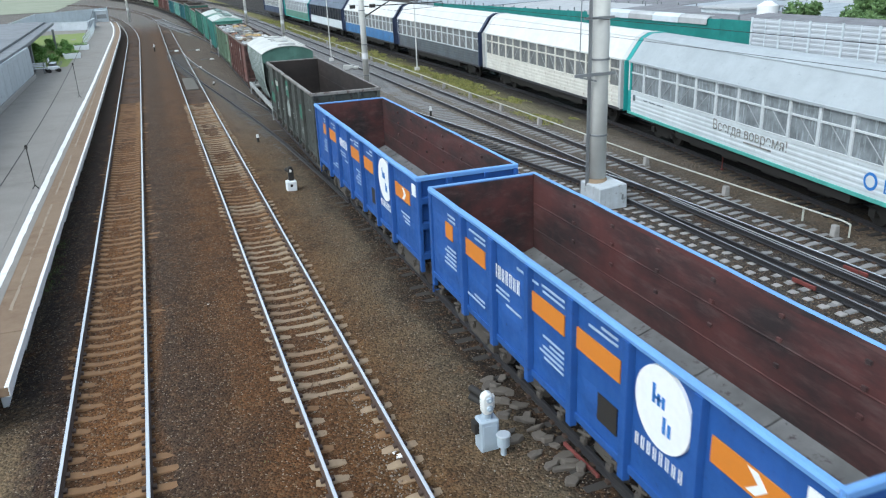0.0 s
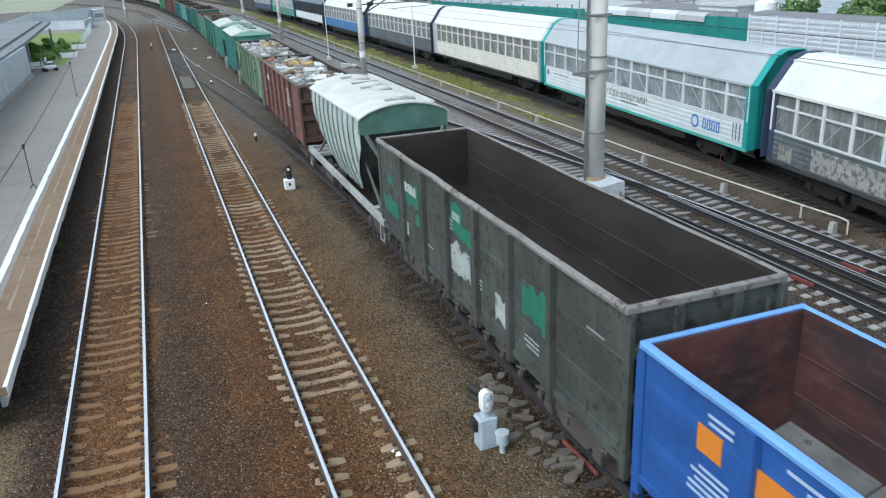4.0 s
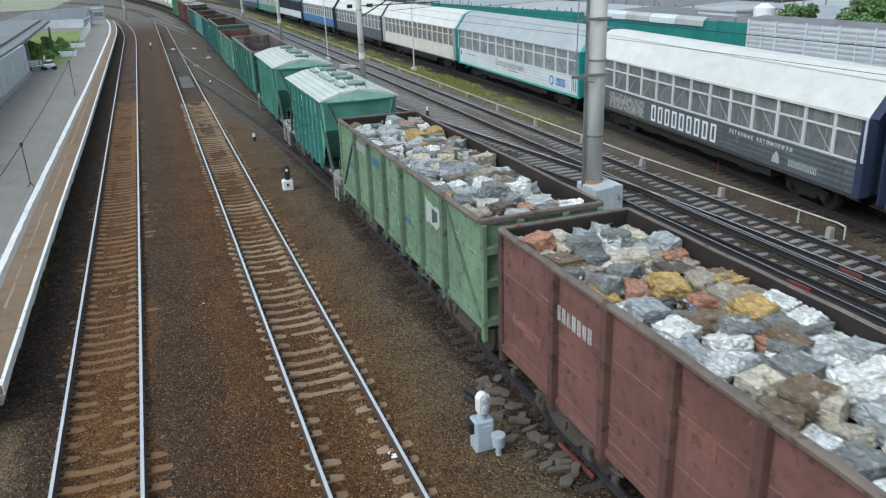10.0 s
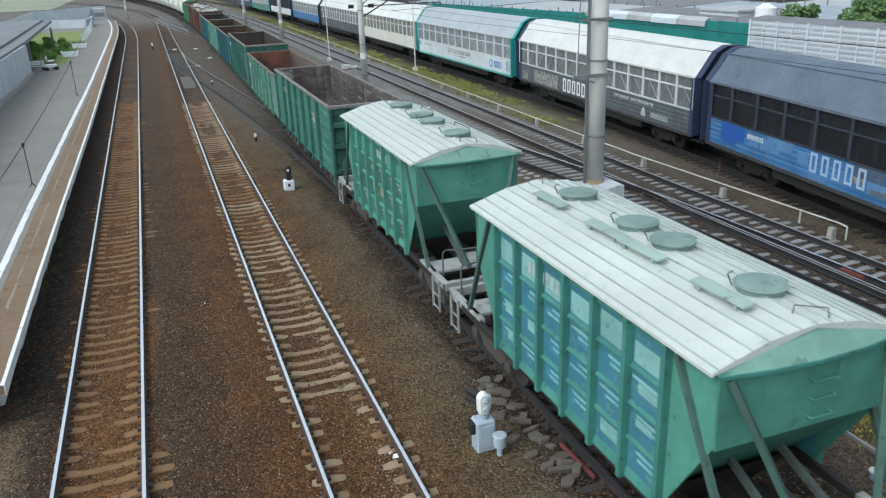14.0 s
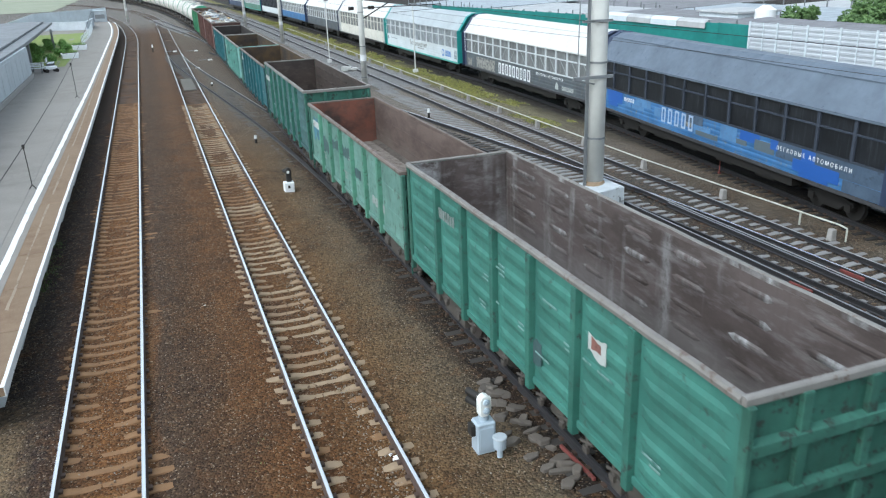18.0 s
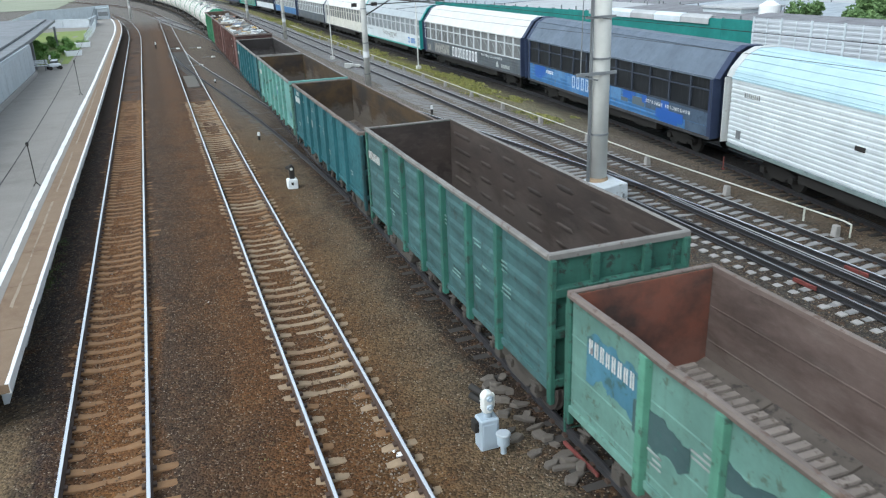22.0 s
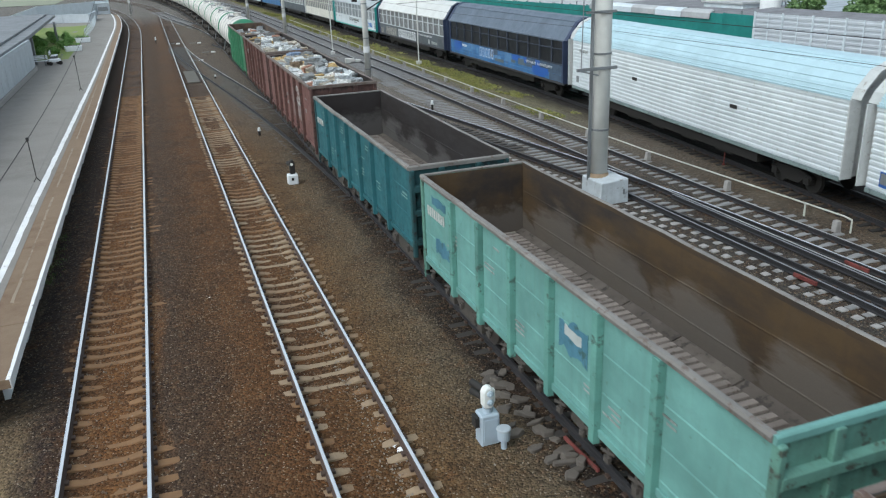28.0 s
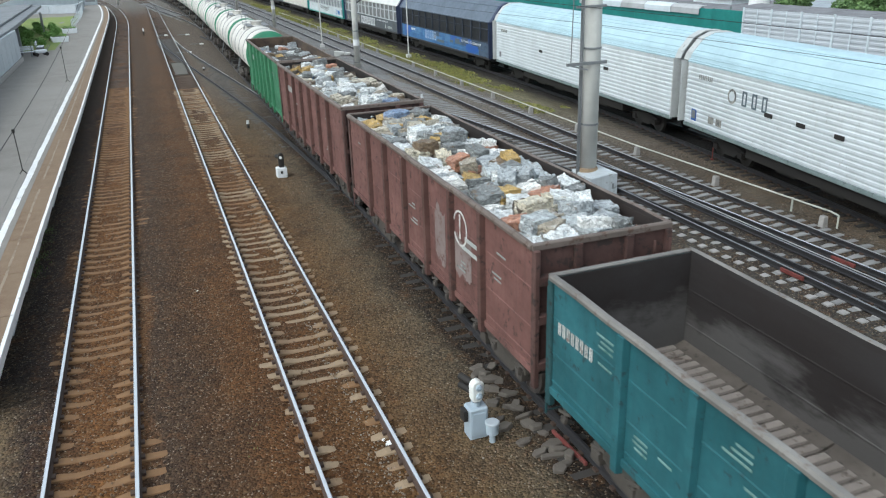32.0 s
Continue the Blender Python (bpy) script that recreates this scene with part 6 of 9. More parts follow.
CEMENT_DARK = paint("wet_cement_stain", (0.27, 0.275, 0.265), (0.15, 0.16, 0.155), 0.4, 0.8, 0.3, 0.25)
PATCH_MINT = paint("pale_mint_patch", (0.24, 0.45, 0.43), (0.10, 0.24, 0.24), 0.4, 0.65, 0.4, 0.2)
PATCH_TEALBLUE = paint("bright_teal_blue_patch", (0.050, 0.215, 0.32), (0.08, 0.20, 0.22), 0.35, 0.55, 0.4, 0.2)
PATCH_SLATE = paint("grey_slate_patch", (0.11, 0.15, 0.16), (0.06, 0.10, 0.09), 0.4, 0.65, 0.4, 0.2)
PATCH_TAN = paint("tan_stencil", (0.30, 0.30, 0.17), (0.06, 0.18, 0.13), 0.5, 0.65, 0.4, 0.2)
PATCH_CHALK = paint("chalky_number", (0.60, 0.66, 0.65), (0.25, 0.35, 0.33), 0.4, 0.65, 0.3, 0.1)
SEAM_MINT = paint("grimy_roof_seam", (0.41, 0.455, 0.43), (0.20, 0.26, 0.24), 0.3, 0.7, 0.2, 0.15)
HATCH_GREY = paint("hatch_grey_green", (0.215, 0.30, 0.275), (0.10, 0.13, 0.12), 0.3, 0.6, 0.2, 0.2)
# paler than the end paint: light on the leaning gable put into the colour
GABLE_MINT = paint("lit_pale_gable", (0.20, 0.36, 0.30), (0.10, 0.19, 0.16), 0.3, 0.7, 0.4, 0.15)
STEP_GREY = paint("step_board_grey", (0.33, 0.42, 0.385), (0.16, 0.17, 0.165), 0.3, 0.7, 0.2, 0.15)
BRACE_GREEN = paint("grimy_green_brace", (0.060, 0.120, 0.102), (0.045, 0.06, 0.052), 0.35, 0.65, 0.3, 0.2)
BRACE_GREY = paint("brace_grey", (0.085, 0.105, 0.100), (0.05, 0.05, 0.045), 0.35, 0.65, 0.3, 0.2)


def cement_hopper(label, roof_mat, side_mat, rib_mat, end_mat, frame_mat, group="wagons of the freight train"):
    """A cement hopper: ribbed sides that curve in to the frame, a low arched roof with round hatches, sloped ends."""
    w = thing("hopper_wagon", label, "freight wagon", group)
    hr, hf, eave, crown = 3.86, 5.9, 4.22, 4.62
    arch = [(1.62 * math.sin(a), eave + (crown - eave) * (math.cos(a) - math.cos(1.0)) / (1 - math.cos(1.0))) for a in [(-1.0 + 2.0 * i / 14) for i in range(15)]]
    arch = [(x * 1.55 / arch[-1][0], z) for x, z in arch]
    s = Shape().prism(arch + [(x, z - 0.05) for x, z in reversed(arch)], "y", -hr - 0.12, hr + 0.12)
    part("roof", s.mesh("roof", [roof_mat]), w)
    belly = [(1.48, eave - 0.02), (1.52, 3.7), (1.50, 3.2), (1.43, 2.6), (1.30, 2.0), (1.12, 1.5), (1.02, 1.25)]
    for k in (-1, 1):
        s = Shape()
        ends = [(-hr, hr), (-hr, hr), (-hr + 0.1, hr - 0.1), (-hr + 0.75, hr - 0.75), (-hr + 1.35, hr - 1.35), (-hr + 1.85, hr - 1.85), (-hr + 2.1, hr - 2.1)]
        v = [(k * (x + d), y, z) for d in (0.0, -0.03) for (x, z), e in zip(belly, ends) for y in e]
        n = len(belly)
        f = [(2 * i, 2 * i + 1, 2 * i + 3, 2 * i + 2) for i in range(n - 1)] + [(2 * n + 2 * i, 2 * n + 2 * i + 1, 2 * n + 2 * i + 3, 2 * n + 2 * i + 2) for i in range(n - 1)]
        s.add(v, f)
        part("side_wall", s.mesh("side_wall", [side_mat]), w)
        for j in range(11):
            y = -hr + 0.04 + j * (2 * hr - 0.08) / 10
            s = Shape()
            pts = []
            for (x, z), e in zip(belly, ends):
                if e[0] - 0.05 <= y <= e[1] + 0.05:
                    pts.append((k * (x + 0.03), y, z))
            if len(pts) > 1:
                for a, b in zip(pts, pts[1:]):
                    s.beam(a, b, 0.036, 0.05)
                part("side_rib", s.mesh("side_rib", [rib_mat]), w)
        e = hr * k
        s = Shape().prism([(x * 0.99, z) for x, z in arch] + [(1.5, eave - 0.55), (-1.5, eave - 0.55)], "y", e - 0.06, e)
        s.prism([(-0.55, eave - 0.25), (0.55, eave - 0.25), (0.55, eave + 0.12), (-0.55, eave + 0.12)], "y", e - 0.02 * k, e + 0.05 * k)
        part("end_panel", s.mesh("end_panel", [end_mat]), w)
        s = Shape()
        s.add([(-1.48, e - 0.1 * k, eave - 0.55), (1.48, e - 0.1 * k, eave - 0.55), (1.05, e - 2.1 * k, 1.3), (-1.05, e - 2.1 * k, 1.3), (-1.48, e - 0.16 * k, eave - 0.55), (1.48, e - 0.16 * k, eave - 0.55), (1.05, e - 2.16 * k, 1.3), (-1.05, e - 2.16 * k, 1.3)], [(0, 1, 2, 3), (7, 6, 5, 4), (0, 4, 5, 1), (2, 6, 7, 3)])
        # dark grey instead of the end paint: soot and the sheet's shade in one
        part("slope_sheet", s.mesh("slope_sheet", [BRACE_GREY]), w, "sooty sloping end sheet with its shade painted in")
        s = Shape()
        for q in (-1, 1):
            s.beam((1.35 * q, e, eave - 0.5), (0.35 * q, hf * k * 0.93, 1.4), 0.09, 0.12)
            s.beam((1.15 * q, e - 1.0 * k, 2.5), (1.2 * q, hf * k * 0.8, 1.4), 0.07, 0.08)
        part("end_brace", s.mesh("end_brace", [BRACE_GREY]), w)
        s = Shape()
        s.box(-1.45, 1.45, hf * k - 0.12 * k, hf * k, 1.18, 1.38).box(-1.4, 1.4, 4.4 * k - 0.15, 4.4 * k + 0.15, 1.22, 1.36).box(-1.4, 1.4, 5.2 * k - 0.08, 5.2 * k + 0.08, 1.22, 1.33)
        s.tube([(1.2, hf * k - 0.1 * k, 1.3), (1.2, hf * k - 0.1 * k, 2.0), (0.9, hf * k - 0.1 * k, 2.0), (0.9, hf * k - 0.1 * k, 1.3)], 0.02, 6)
        s.box(-0.6, 0.1, 4.5 * k - 0.3, 4.5 * k + 0.5, 1.36, 1.42)
        part("end_platform", s.mesh("end_platform", [frame_mat], 0.01), w)
        s = Shape().box(k * 1.36, k * 1.50, -hf, hf, 1.14, 1.40)
        part("side_sill", s.mesh("side_sill", [frame_mat], 0.015), w)
        s = Shape()
        for y in (-5.6, 5.6):
            s.tube([(k * 1.45, y - 0.2, 1.15), (k * 1.47, y - 0.2, 0.6), (k * 1.47, y + 0.2, 0.6), (k * 1.45, y + 0.2, 1.15)], 0.02, 6)
        part("footstep", s.mesh("footstep", [frame_mat]), w)
        coupler(w, hf * k, k)
        bogie(w, 3.9 * k)
    for y in (-2.9, -0.75, 0.35, 2.3):
        zc = crown - 0.02
        s = Shape().cyl((0.15, y, zc - 0.05), (0.15, y, zc + 0.07), 0.36, n=20).cyl((0.15, y, zc + 0.07), (0.15, y, zc + 0.10), 0.32, n=20)
        hat = part("roof_hatch", s.mesh("roof_hatch", [roof_mat], 0.01), w)
        ring = [(0.15 + 0.40 * math.cos(i * 0.3142), y + 0.40 * math.sin(i * 0.3142), zc + 0.015 - 0.05 * abs(math.cos(i * 0.3142))) for i in range(21)]
        part("hatch_gasket", Shape().tube(ring, 0.045, 6).mesh("hatch_gasket", [CEMENT_DARK]), hat)
    for y, l in ((-3.3, 0.9), (-0.15, 0.8), (1.2, 0.8), (2.9, 0.8)):
        s = Shape().box(-0.42, 0.6, y - 0.16, y + 0.16, crown - 0.05, crown + 0.02)
        part("step_board", s.mesh("step_board", [CEMENT_DARK], 0.006), w, turn=pose(0, 0, 0, 0, 0, 0))
    s = Shape().box(0.94, 0.97, -hr, hr, crown - 0.12, crown - 0.02).box(1.08, 1.11, -hr, hr, crown - 0.16, crown - 0.06)
    part("walkway_rail", s.mesh("walkway_rail", [roof_mat]), w)
    for y in (-2.0, 2.0):
        s = Shape()
        s.add([(-1.0, y - 0.9, 1.9), (1.0, y - 0.9, 1.9), (1.0, y + 0.9, 1.9), (-1.0, y + 0.9, 1.9), (-0.4, y - 0.4, 0.75), (0.4, y - 0.4, 0.75), (0.4, y + 0.4, 0.75), (-0.4, y + 0.4, 0.75)], [(0, 1, 5, 4), (1, 2, 6, 5), (2, 3, 7, 6), (3, 0, 4, 7), (7, 6, 5, 4)])
        part("discharge_bin", s.mesh("discharge_bin", [BLACK_STEEL]), w)
    part("centre_sill", Shape().box(-0.22, 0.22, -hf, hf, 0.98, 1.25).mesh("centre_sill", [BLACK_STEEL]), w)
    return w


def grain_hopper(label, roof_mat, side_mat, panel_mat, end_mat, frame_mat, blue=False, group="wagons of the freight train"):
    """A tall grain hopper: upright ribbed sides with plain end bays, gabled low roof with round hatches, ends that slope in below."""
    w = thing("hopper_wagon", label, "freight wagon", group)
    hr, hf, eave, crown = 3.93, 5.85, 3.98, 4.38
    prof = [(-1.60, eave - 0.02), (-1.60, eave + 0.03), (-0.75, crown - 0.10), (0.0, crown), (0.75, crown - 0.10), (1.60, eave + 0.03), (1.60, eave - 0.02), (0.0, crown - 0.06)]
    part("roof", Shape().prism(prof, "y", -hr - 0.03, hr + 0.03).mesh("roof", [roof_mat]), w)
    for i in range(13):
        x = -1.5 + i * 0.25
        z = crown - 0.10 * abs(x) / 0.75 if abs(x) < 0.75 else crown - 0.10 - 0.27 * (abs(x) - 0.75) / 0.85
        part("roof_seam", Shape().beam((x, -hr - 0.02, z + 0.008), (x, hr + 0.02, z + 0.008), 0.022, 0.022).mesh("roof_seam", [SEAM_MINT]), w)
    ribs_at = [-2.95 + 0.95 * i for i in range(7)]
    for k in (-1, 1):
        for a, b, m in [(-hr, ribs_at[0], end_mat), (ribs_at[-1], hr, end_mat)] + [(p, q, panel_mat) for p, q in zip(ribs_at, ribs_at[1:])]:
            outer = abs(a + b) > 6
            low = 2.75 if outer else 1.35
            far, near = (a, b) if a < 0 else (b, a)
            s = Shape()
            if outer:
                # the end bay follows the sloping sheet
                pts = [(near, 1.25), (near, eave), (far, eave), (far, 2.85)]
                s.prism([(p, z) for p, z in pts], "x", k * 1.42, k * 1.455)
            else:
                s.box(k * 1.41, k * 1.445, a, b, 1.35, eave)
            part("side_panel", s.mesh("side_panel", [m]), w)
        for y in ribs_at:
            s = Shape().prism([(0.0, -0.06), (0.14, -0.05), (0.14, 0.05), (0.0, 0.06)], "z", 1.16, eave - 0.02)
            part("side_rib", s.mesh("side_rib", [side_mat]), w, at=(1.44 * k, y, 0), turn=pose(0, 0, 0, 0, 0, 0 if k > 0 else 180))
        for z, t in ((1.30, 0.09), (1.93, 0.035), (2.55, 0.035), (3.18, 0.035), (eave - 0.12, 0.05)):
            s = Shape().prism([(k * 1.44, z - t), (k * 1.50, z - t), (k * 1.50, z - t + 0.02), (k * 1.44, z + t)], "y", ribs_at[0], ribs_at[-1])
            part("side_rail", s.mesh("side_rail", [side_mat]), w)
        rnd = random.Random(31 + k)
        for i in range(6 if k < 0 else 0):
            y = ribs_at[i] + 0.12
            for z in (1.62, 2.24, 2.86):
                for j in range(2):
                    a = y + rnd.uniform(0.0, 0.12)
                    part("small_lettering", Shape().box(-1.458, -1.446, a, a + rnd.uniform(0.35, 0.62), z + 0.12 * j, z + 0.12 * j + 0.045).mesh("small_lettering", [PATCH_MINT if blue else MARK_FAINT]), w)
            s = Shape().box(k * 1.44, k * 1.452, y, y + 0.72, 3.25, 3.25 + rnd.uniform(0.3, 0.5))
            part("paint_patch", s.mesh("paint_patch", [PATCH_MINT if blue else HOPPER_GREEN]), w)
            for j in range(3):
                z = 1.5 + 0.62 * j
                s = Shape().box(k * 1.44, k * 1.450, y + rnd.uniform(0, 0.2), y + rnd.uniform(0.4, 0.7), z + rnd.uniform(0, 0.15), z + rnd.uniform(0.2, 0.38))
                part("paint_patch", s.mesh("paint_patch", [rnd.choice((PATCH_MINT, PATCH_TEALBLUE, PATCH_TEALBLUE)) if blue else rnd.choice((HOPPER_GREEN, PATCH_SLATE, PATCH_TAN))]), w)
        if k < 0:
            glyph_bars(w, -1.462, (1.4 if blue else 0.2), 3.38, 0.24, 8, PATCH_CHALK, step=0.75)
        e = hr * k
        s = Shape().prism([(-1.45, 2.85), (1.45, 2.85), (1.48, eave), (-1.48, eave)], "y", e - 0.05, e)
        part("end_panel", s.mesh("end_panel", [end_mat]), w)
        # the gable sheet leans out from the roof's edge to a bowed flange
        top = [(-1.50, eave + 0.02), (-0.75, crown - 0.13), (0.0, crown - 0.03), (0.75, crown - 0.13), (1.50, eave + 0.02)]
        low = [(x, 0.05 + 0.15 * (1 - (x / 1.5) ** 2)) for x in (-1.50, -0.75, 0.0, 0.75, 1.50)]
        s = Shape().add([(x, e - 0.02 * k, z) for x, z in top] + [(x, e + d * k, eave - 0.03) for x, d in low] + [(x, e - 0.04 * k, eave - 0.03) for x, d in low], [(i, i + 1, i + 6, i + 5) for i in range(4)] + [(i + 5, i + 6, i + 11, i + 10) for i in range(4)])
        part("gable", s.mesh("gable", [GABLE_MINT]), w, "pale green gable sheet with light painted into its colour")
        s = Shape()
        for (xa, da), (xb, db) in zip(low, low[1:]):
            s.beam((xa, e + da * k, eave - 0.05), (xb, e + db * k, eave - 0.05), 0.035, 0.05)
        part("end_flange", s.mesh("end_flange", [side_mat]), w)
        s = Shape()
        s.add([(-1.45, e, 2.85), (1.45, e, 2.85), (1.15, e - 1.5 * k, 1.1), (-1.15, e - 1.5 * k, 1.1), (-1.45, e - 0.06 * k, 2.85), (1.45, e - 0.06 * k, 2.85), (1.15, e - 1.56 * k, 1.1), (-1.15, e - 1.56 * k, 1.1)], [(0, 1, 2, 3), (7, 6, 5, 4), (0, 4, 5, 1), (2, 6, 7, 3)])
        part("slope_sheet", s.mesh("slope_sheet", [end_mat]), w)
        for q in (-1, 1):
            part("end_brace", Shape().beam((1.50 * q, e - 0.78 * k, eave - 0.08), (1.42 * q, e + 0.62 * k, 1.28), 0.09, 0.09).mesh("end_brace", [BRACE_GREEN]), w)
            part("end_brace", Shape().beam((1.32 * q, e + 0.07 * k, eave - 0.10), (0.42 * q, e + 1.05 * k, 1.3), 0.10, 0.09).mesh("end_brace", [BRACE_GREEN]), w)
            part("end_strut", Shape().beam((0.45 * q, e - 0.75 * k, 1.95), (0.5 * q, hf * k * 0.82, 1.3), 0.09, 0.10).mesh("end_strut", [BRACE_GREY]), w)
        for z in (3.02, 3.30):
            part("grab_iron", Shape().tube([(0.02, e, z), (0.02, e + 0.13 * k, z), (0.40, e + 0.13 * k, z), (0.40, e, z)], 0.012, 6).mesh("grab_iron", [end_mat]), w)
        s = Shape()
        for z in (3.58, 3.86):
            s.tube([(0.02, e, z), (0.02, e + 0.13 * k, z), (0.40, e + 0.13 * k, z), (0.40, e, z)], 0.012, 6)
        s.box(0.0, 0.025, e + 0.12 * k, e + 0.15 * k, 3.52, 3.97).box(0.395, 0.42, e + 0.12 * k, e + 0.15 * k, 3.52, 3.97)
        part("ladder", s.mesh("ladder", [end_mat]), w)
        part("roof_grab", Shape().tube([(-0.05, e - 0.35 * k, crown - 0.03), (-0.05, e - 0.33 * k, crown + 0.13), (0.32, e - 0.12 * k, crown + 0.10), (0.34, e - 0.10 * k, crown - 0.06)], 0.010, 6).mesh("roof_grab", [BRACE_GREY]), w)
        s = Shape()
        s.box(-1.45, 1.45, hf * k - 0.14 * k, hf * k, 1.12, 1.34).box(-1.40, 1.40, 4.55 * k - 0.38, 4.55 * k + 0.38, 1.24, 1.32)
        s.box(-1.45, -1.3, 3.9 * k, hf * k, 1.12, 1.32).box(1.3, 1.45, 3.9 * k, hf * k, 1.12, 1.32).box(-0.2, 0.2, 3.9 * k, hf * k, 1.1, 1.3)
        part("end_platform", s.mesh("end_platform", [frame_mat], 0.01), w)
        part("air_tank", Shape().cyl((-0.55, 5.35 * k, 1.0), (0.35, 5.35 * k, 1.0), 0.18, n=14).mesh("air_tank", [BLACK_STEEL], 0.02), w)
        s = Shape()
        s.tube([(-1.3, hf * k - 0.5 * k, 1.3), (-1.3, hf * k - 0.5 * k, 1.95), (-1.25, hf * k - 0.45 * k, 2.05), (-0.45, hf * k - 0.3 * k, 2.05), (-0.4, hf * k - 0.3 * k, 1.3)], 0.022, 6)
        part("handrail", s.mesh("handrail", [BRACE_GREY]), w)
        s = Shape()
        for z in (0.5, 0.85):
            s.tube([(-1.5, hf * k - 0.75 * k, z), (-1.5, hf * k - 0.3 * k, z)], 0.02, 6)
        s.box(-1.53, -1.48, hf * k - 0.78 * k, hf * k - 0.74 * k, 0.45, 1.30).box(-1.53, -1.48, hf * k - 0.31 * k, hf * k - 0.27 * k, 0.45, 1.30)
        part("footstep", s.mesh("footstep", [frame_mat]), w)
        coupler(w, hf * k, k)
        bogie(w, 3.95 * k)
        s = Shape().box(k * 1.36, k * 1.47, -hf + 0.9, hf - 0.9, 1.10, 1.26)
        part("side_sill", s.mesh("side_sill", [BLACK_STEEL], 0.015), w)
    if not blue:
        for y in (-1.7, 1.4):
            part("grab_rod", Shape().tube([(0.75, y - 0.6, crown - 0.08), (0.75, y - 0.55, crown + 0.04), (0.75, y + 0.55, crown + 0.04), (0.75, y + 0.6, crown - 0.08)], 0.014, 6).mesh("grab_rod", [BRACE_GREY]), w)
    for y in (-2.75, -0.7, 0.35, 2.45):
        s = Shape().cyl((0.15, y, crown - 0.08), (0.15, y, crown + 0.06), 0.33, n=28)
        hat = part("roof_hatch", s.mesh("roof_hatch", [HATCH_GREY], 0.01), w)
        part("lid", Shape().cyl((0.15, y, crown + 0.065), (0.15, y, crown + 0.095), 0.38, 0.38, 28).cyl((0.15, y, crown + 0.095), (0.15, y, crown + 0.12), 0.345, 0.30, 28).mesh("lid", [HATCH_GREY], 0.006), hat)
        part("hinge", Shape().box(0.42, 0.56, y - 0.10, y + 0.10, crown - 0.05, crown + 0.10).mesh("hinge", [HATCH_GREY], 0.008), hat)
        part("lid_handle", Shape().tube([(-0.20, y + 0.18, crown + 0.05), (-0.27, y + 0.2, crown + 0.22), (-0.13, y + 0.27, crown + 0.22)], 0.011, 6).mesh("lid_handle", [BRACE_GREY]), hat)
    for y in (-2.3, -0.35, 0.75, 2.8) if blue else ():
        s = Shape().box(-0.11, 0.11, -0.55, 0.55, -0.018, 0.018).box(-0.10, -0.06, -0.4, -0.35, -0.10, -0.018).box(-0.10, -0.06, 0.35, 0.4, -0.10, -0.018)
        part("step_board", s.mesh("step_board", [STEP_GREY], 0.006), w, at=(-0.50, y - 0.42, crown + 0.05), turn=pose(0, 0, 0, 0, -7, 2))
    for y in (-2.0, 2.0):
        s = Shape()
        s.add([(-1.1, y - 0.9, 1.5), (1.1, y - 0.9, 1.5), (1.1, y + 0.9, 1.5), (-1.1, y + 0.9, 1.5), (-0.4, y - 0.4, 0.6), (0.4, y - 0.4, 0.6), (0.4, y + 0.4, 0.6), (-0.4, y + 0.4, 0.6)], [(0, 1, 5, 4), (1, 2, 6, 5), (2, 3, 7, 6), (3, 0, 4, 7), (7, 6, 5, 4)])
        part("discharge_bin", s.mesh("discharge_bin", [BLACK_STEEL]), w)
    part("centre_sill", Shape().box(-0.22, 0.22, -hf, hf, 0.98, 1.25).mesh("centre_sill", [BLACK_STEEL]), w)
    return w


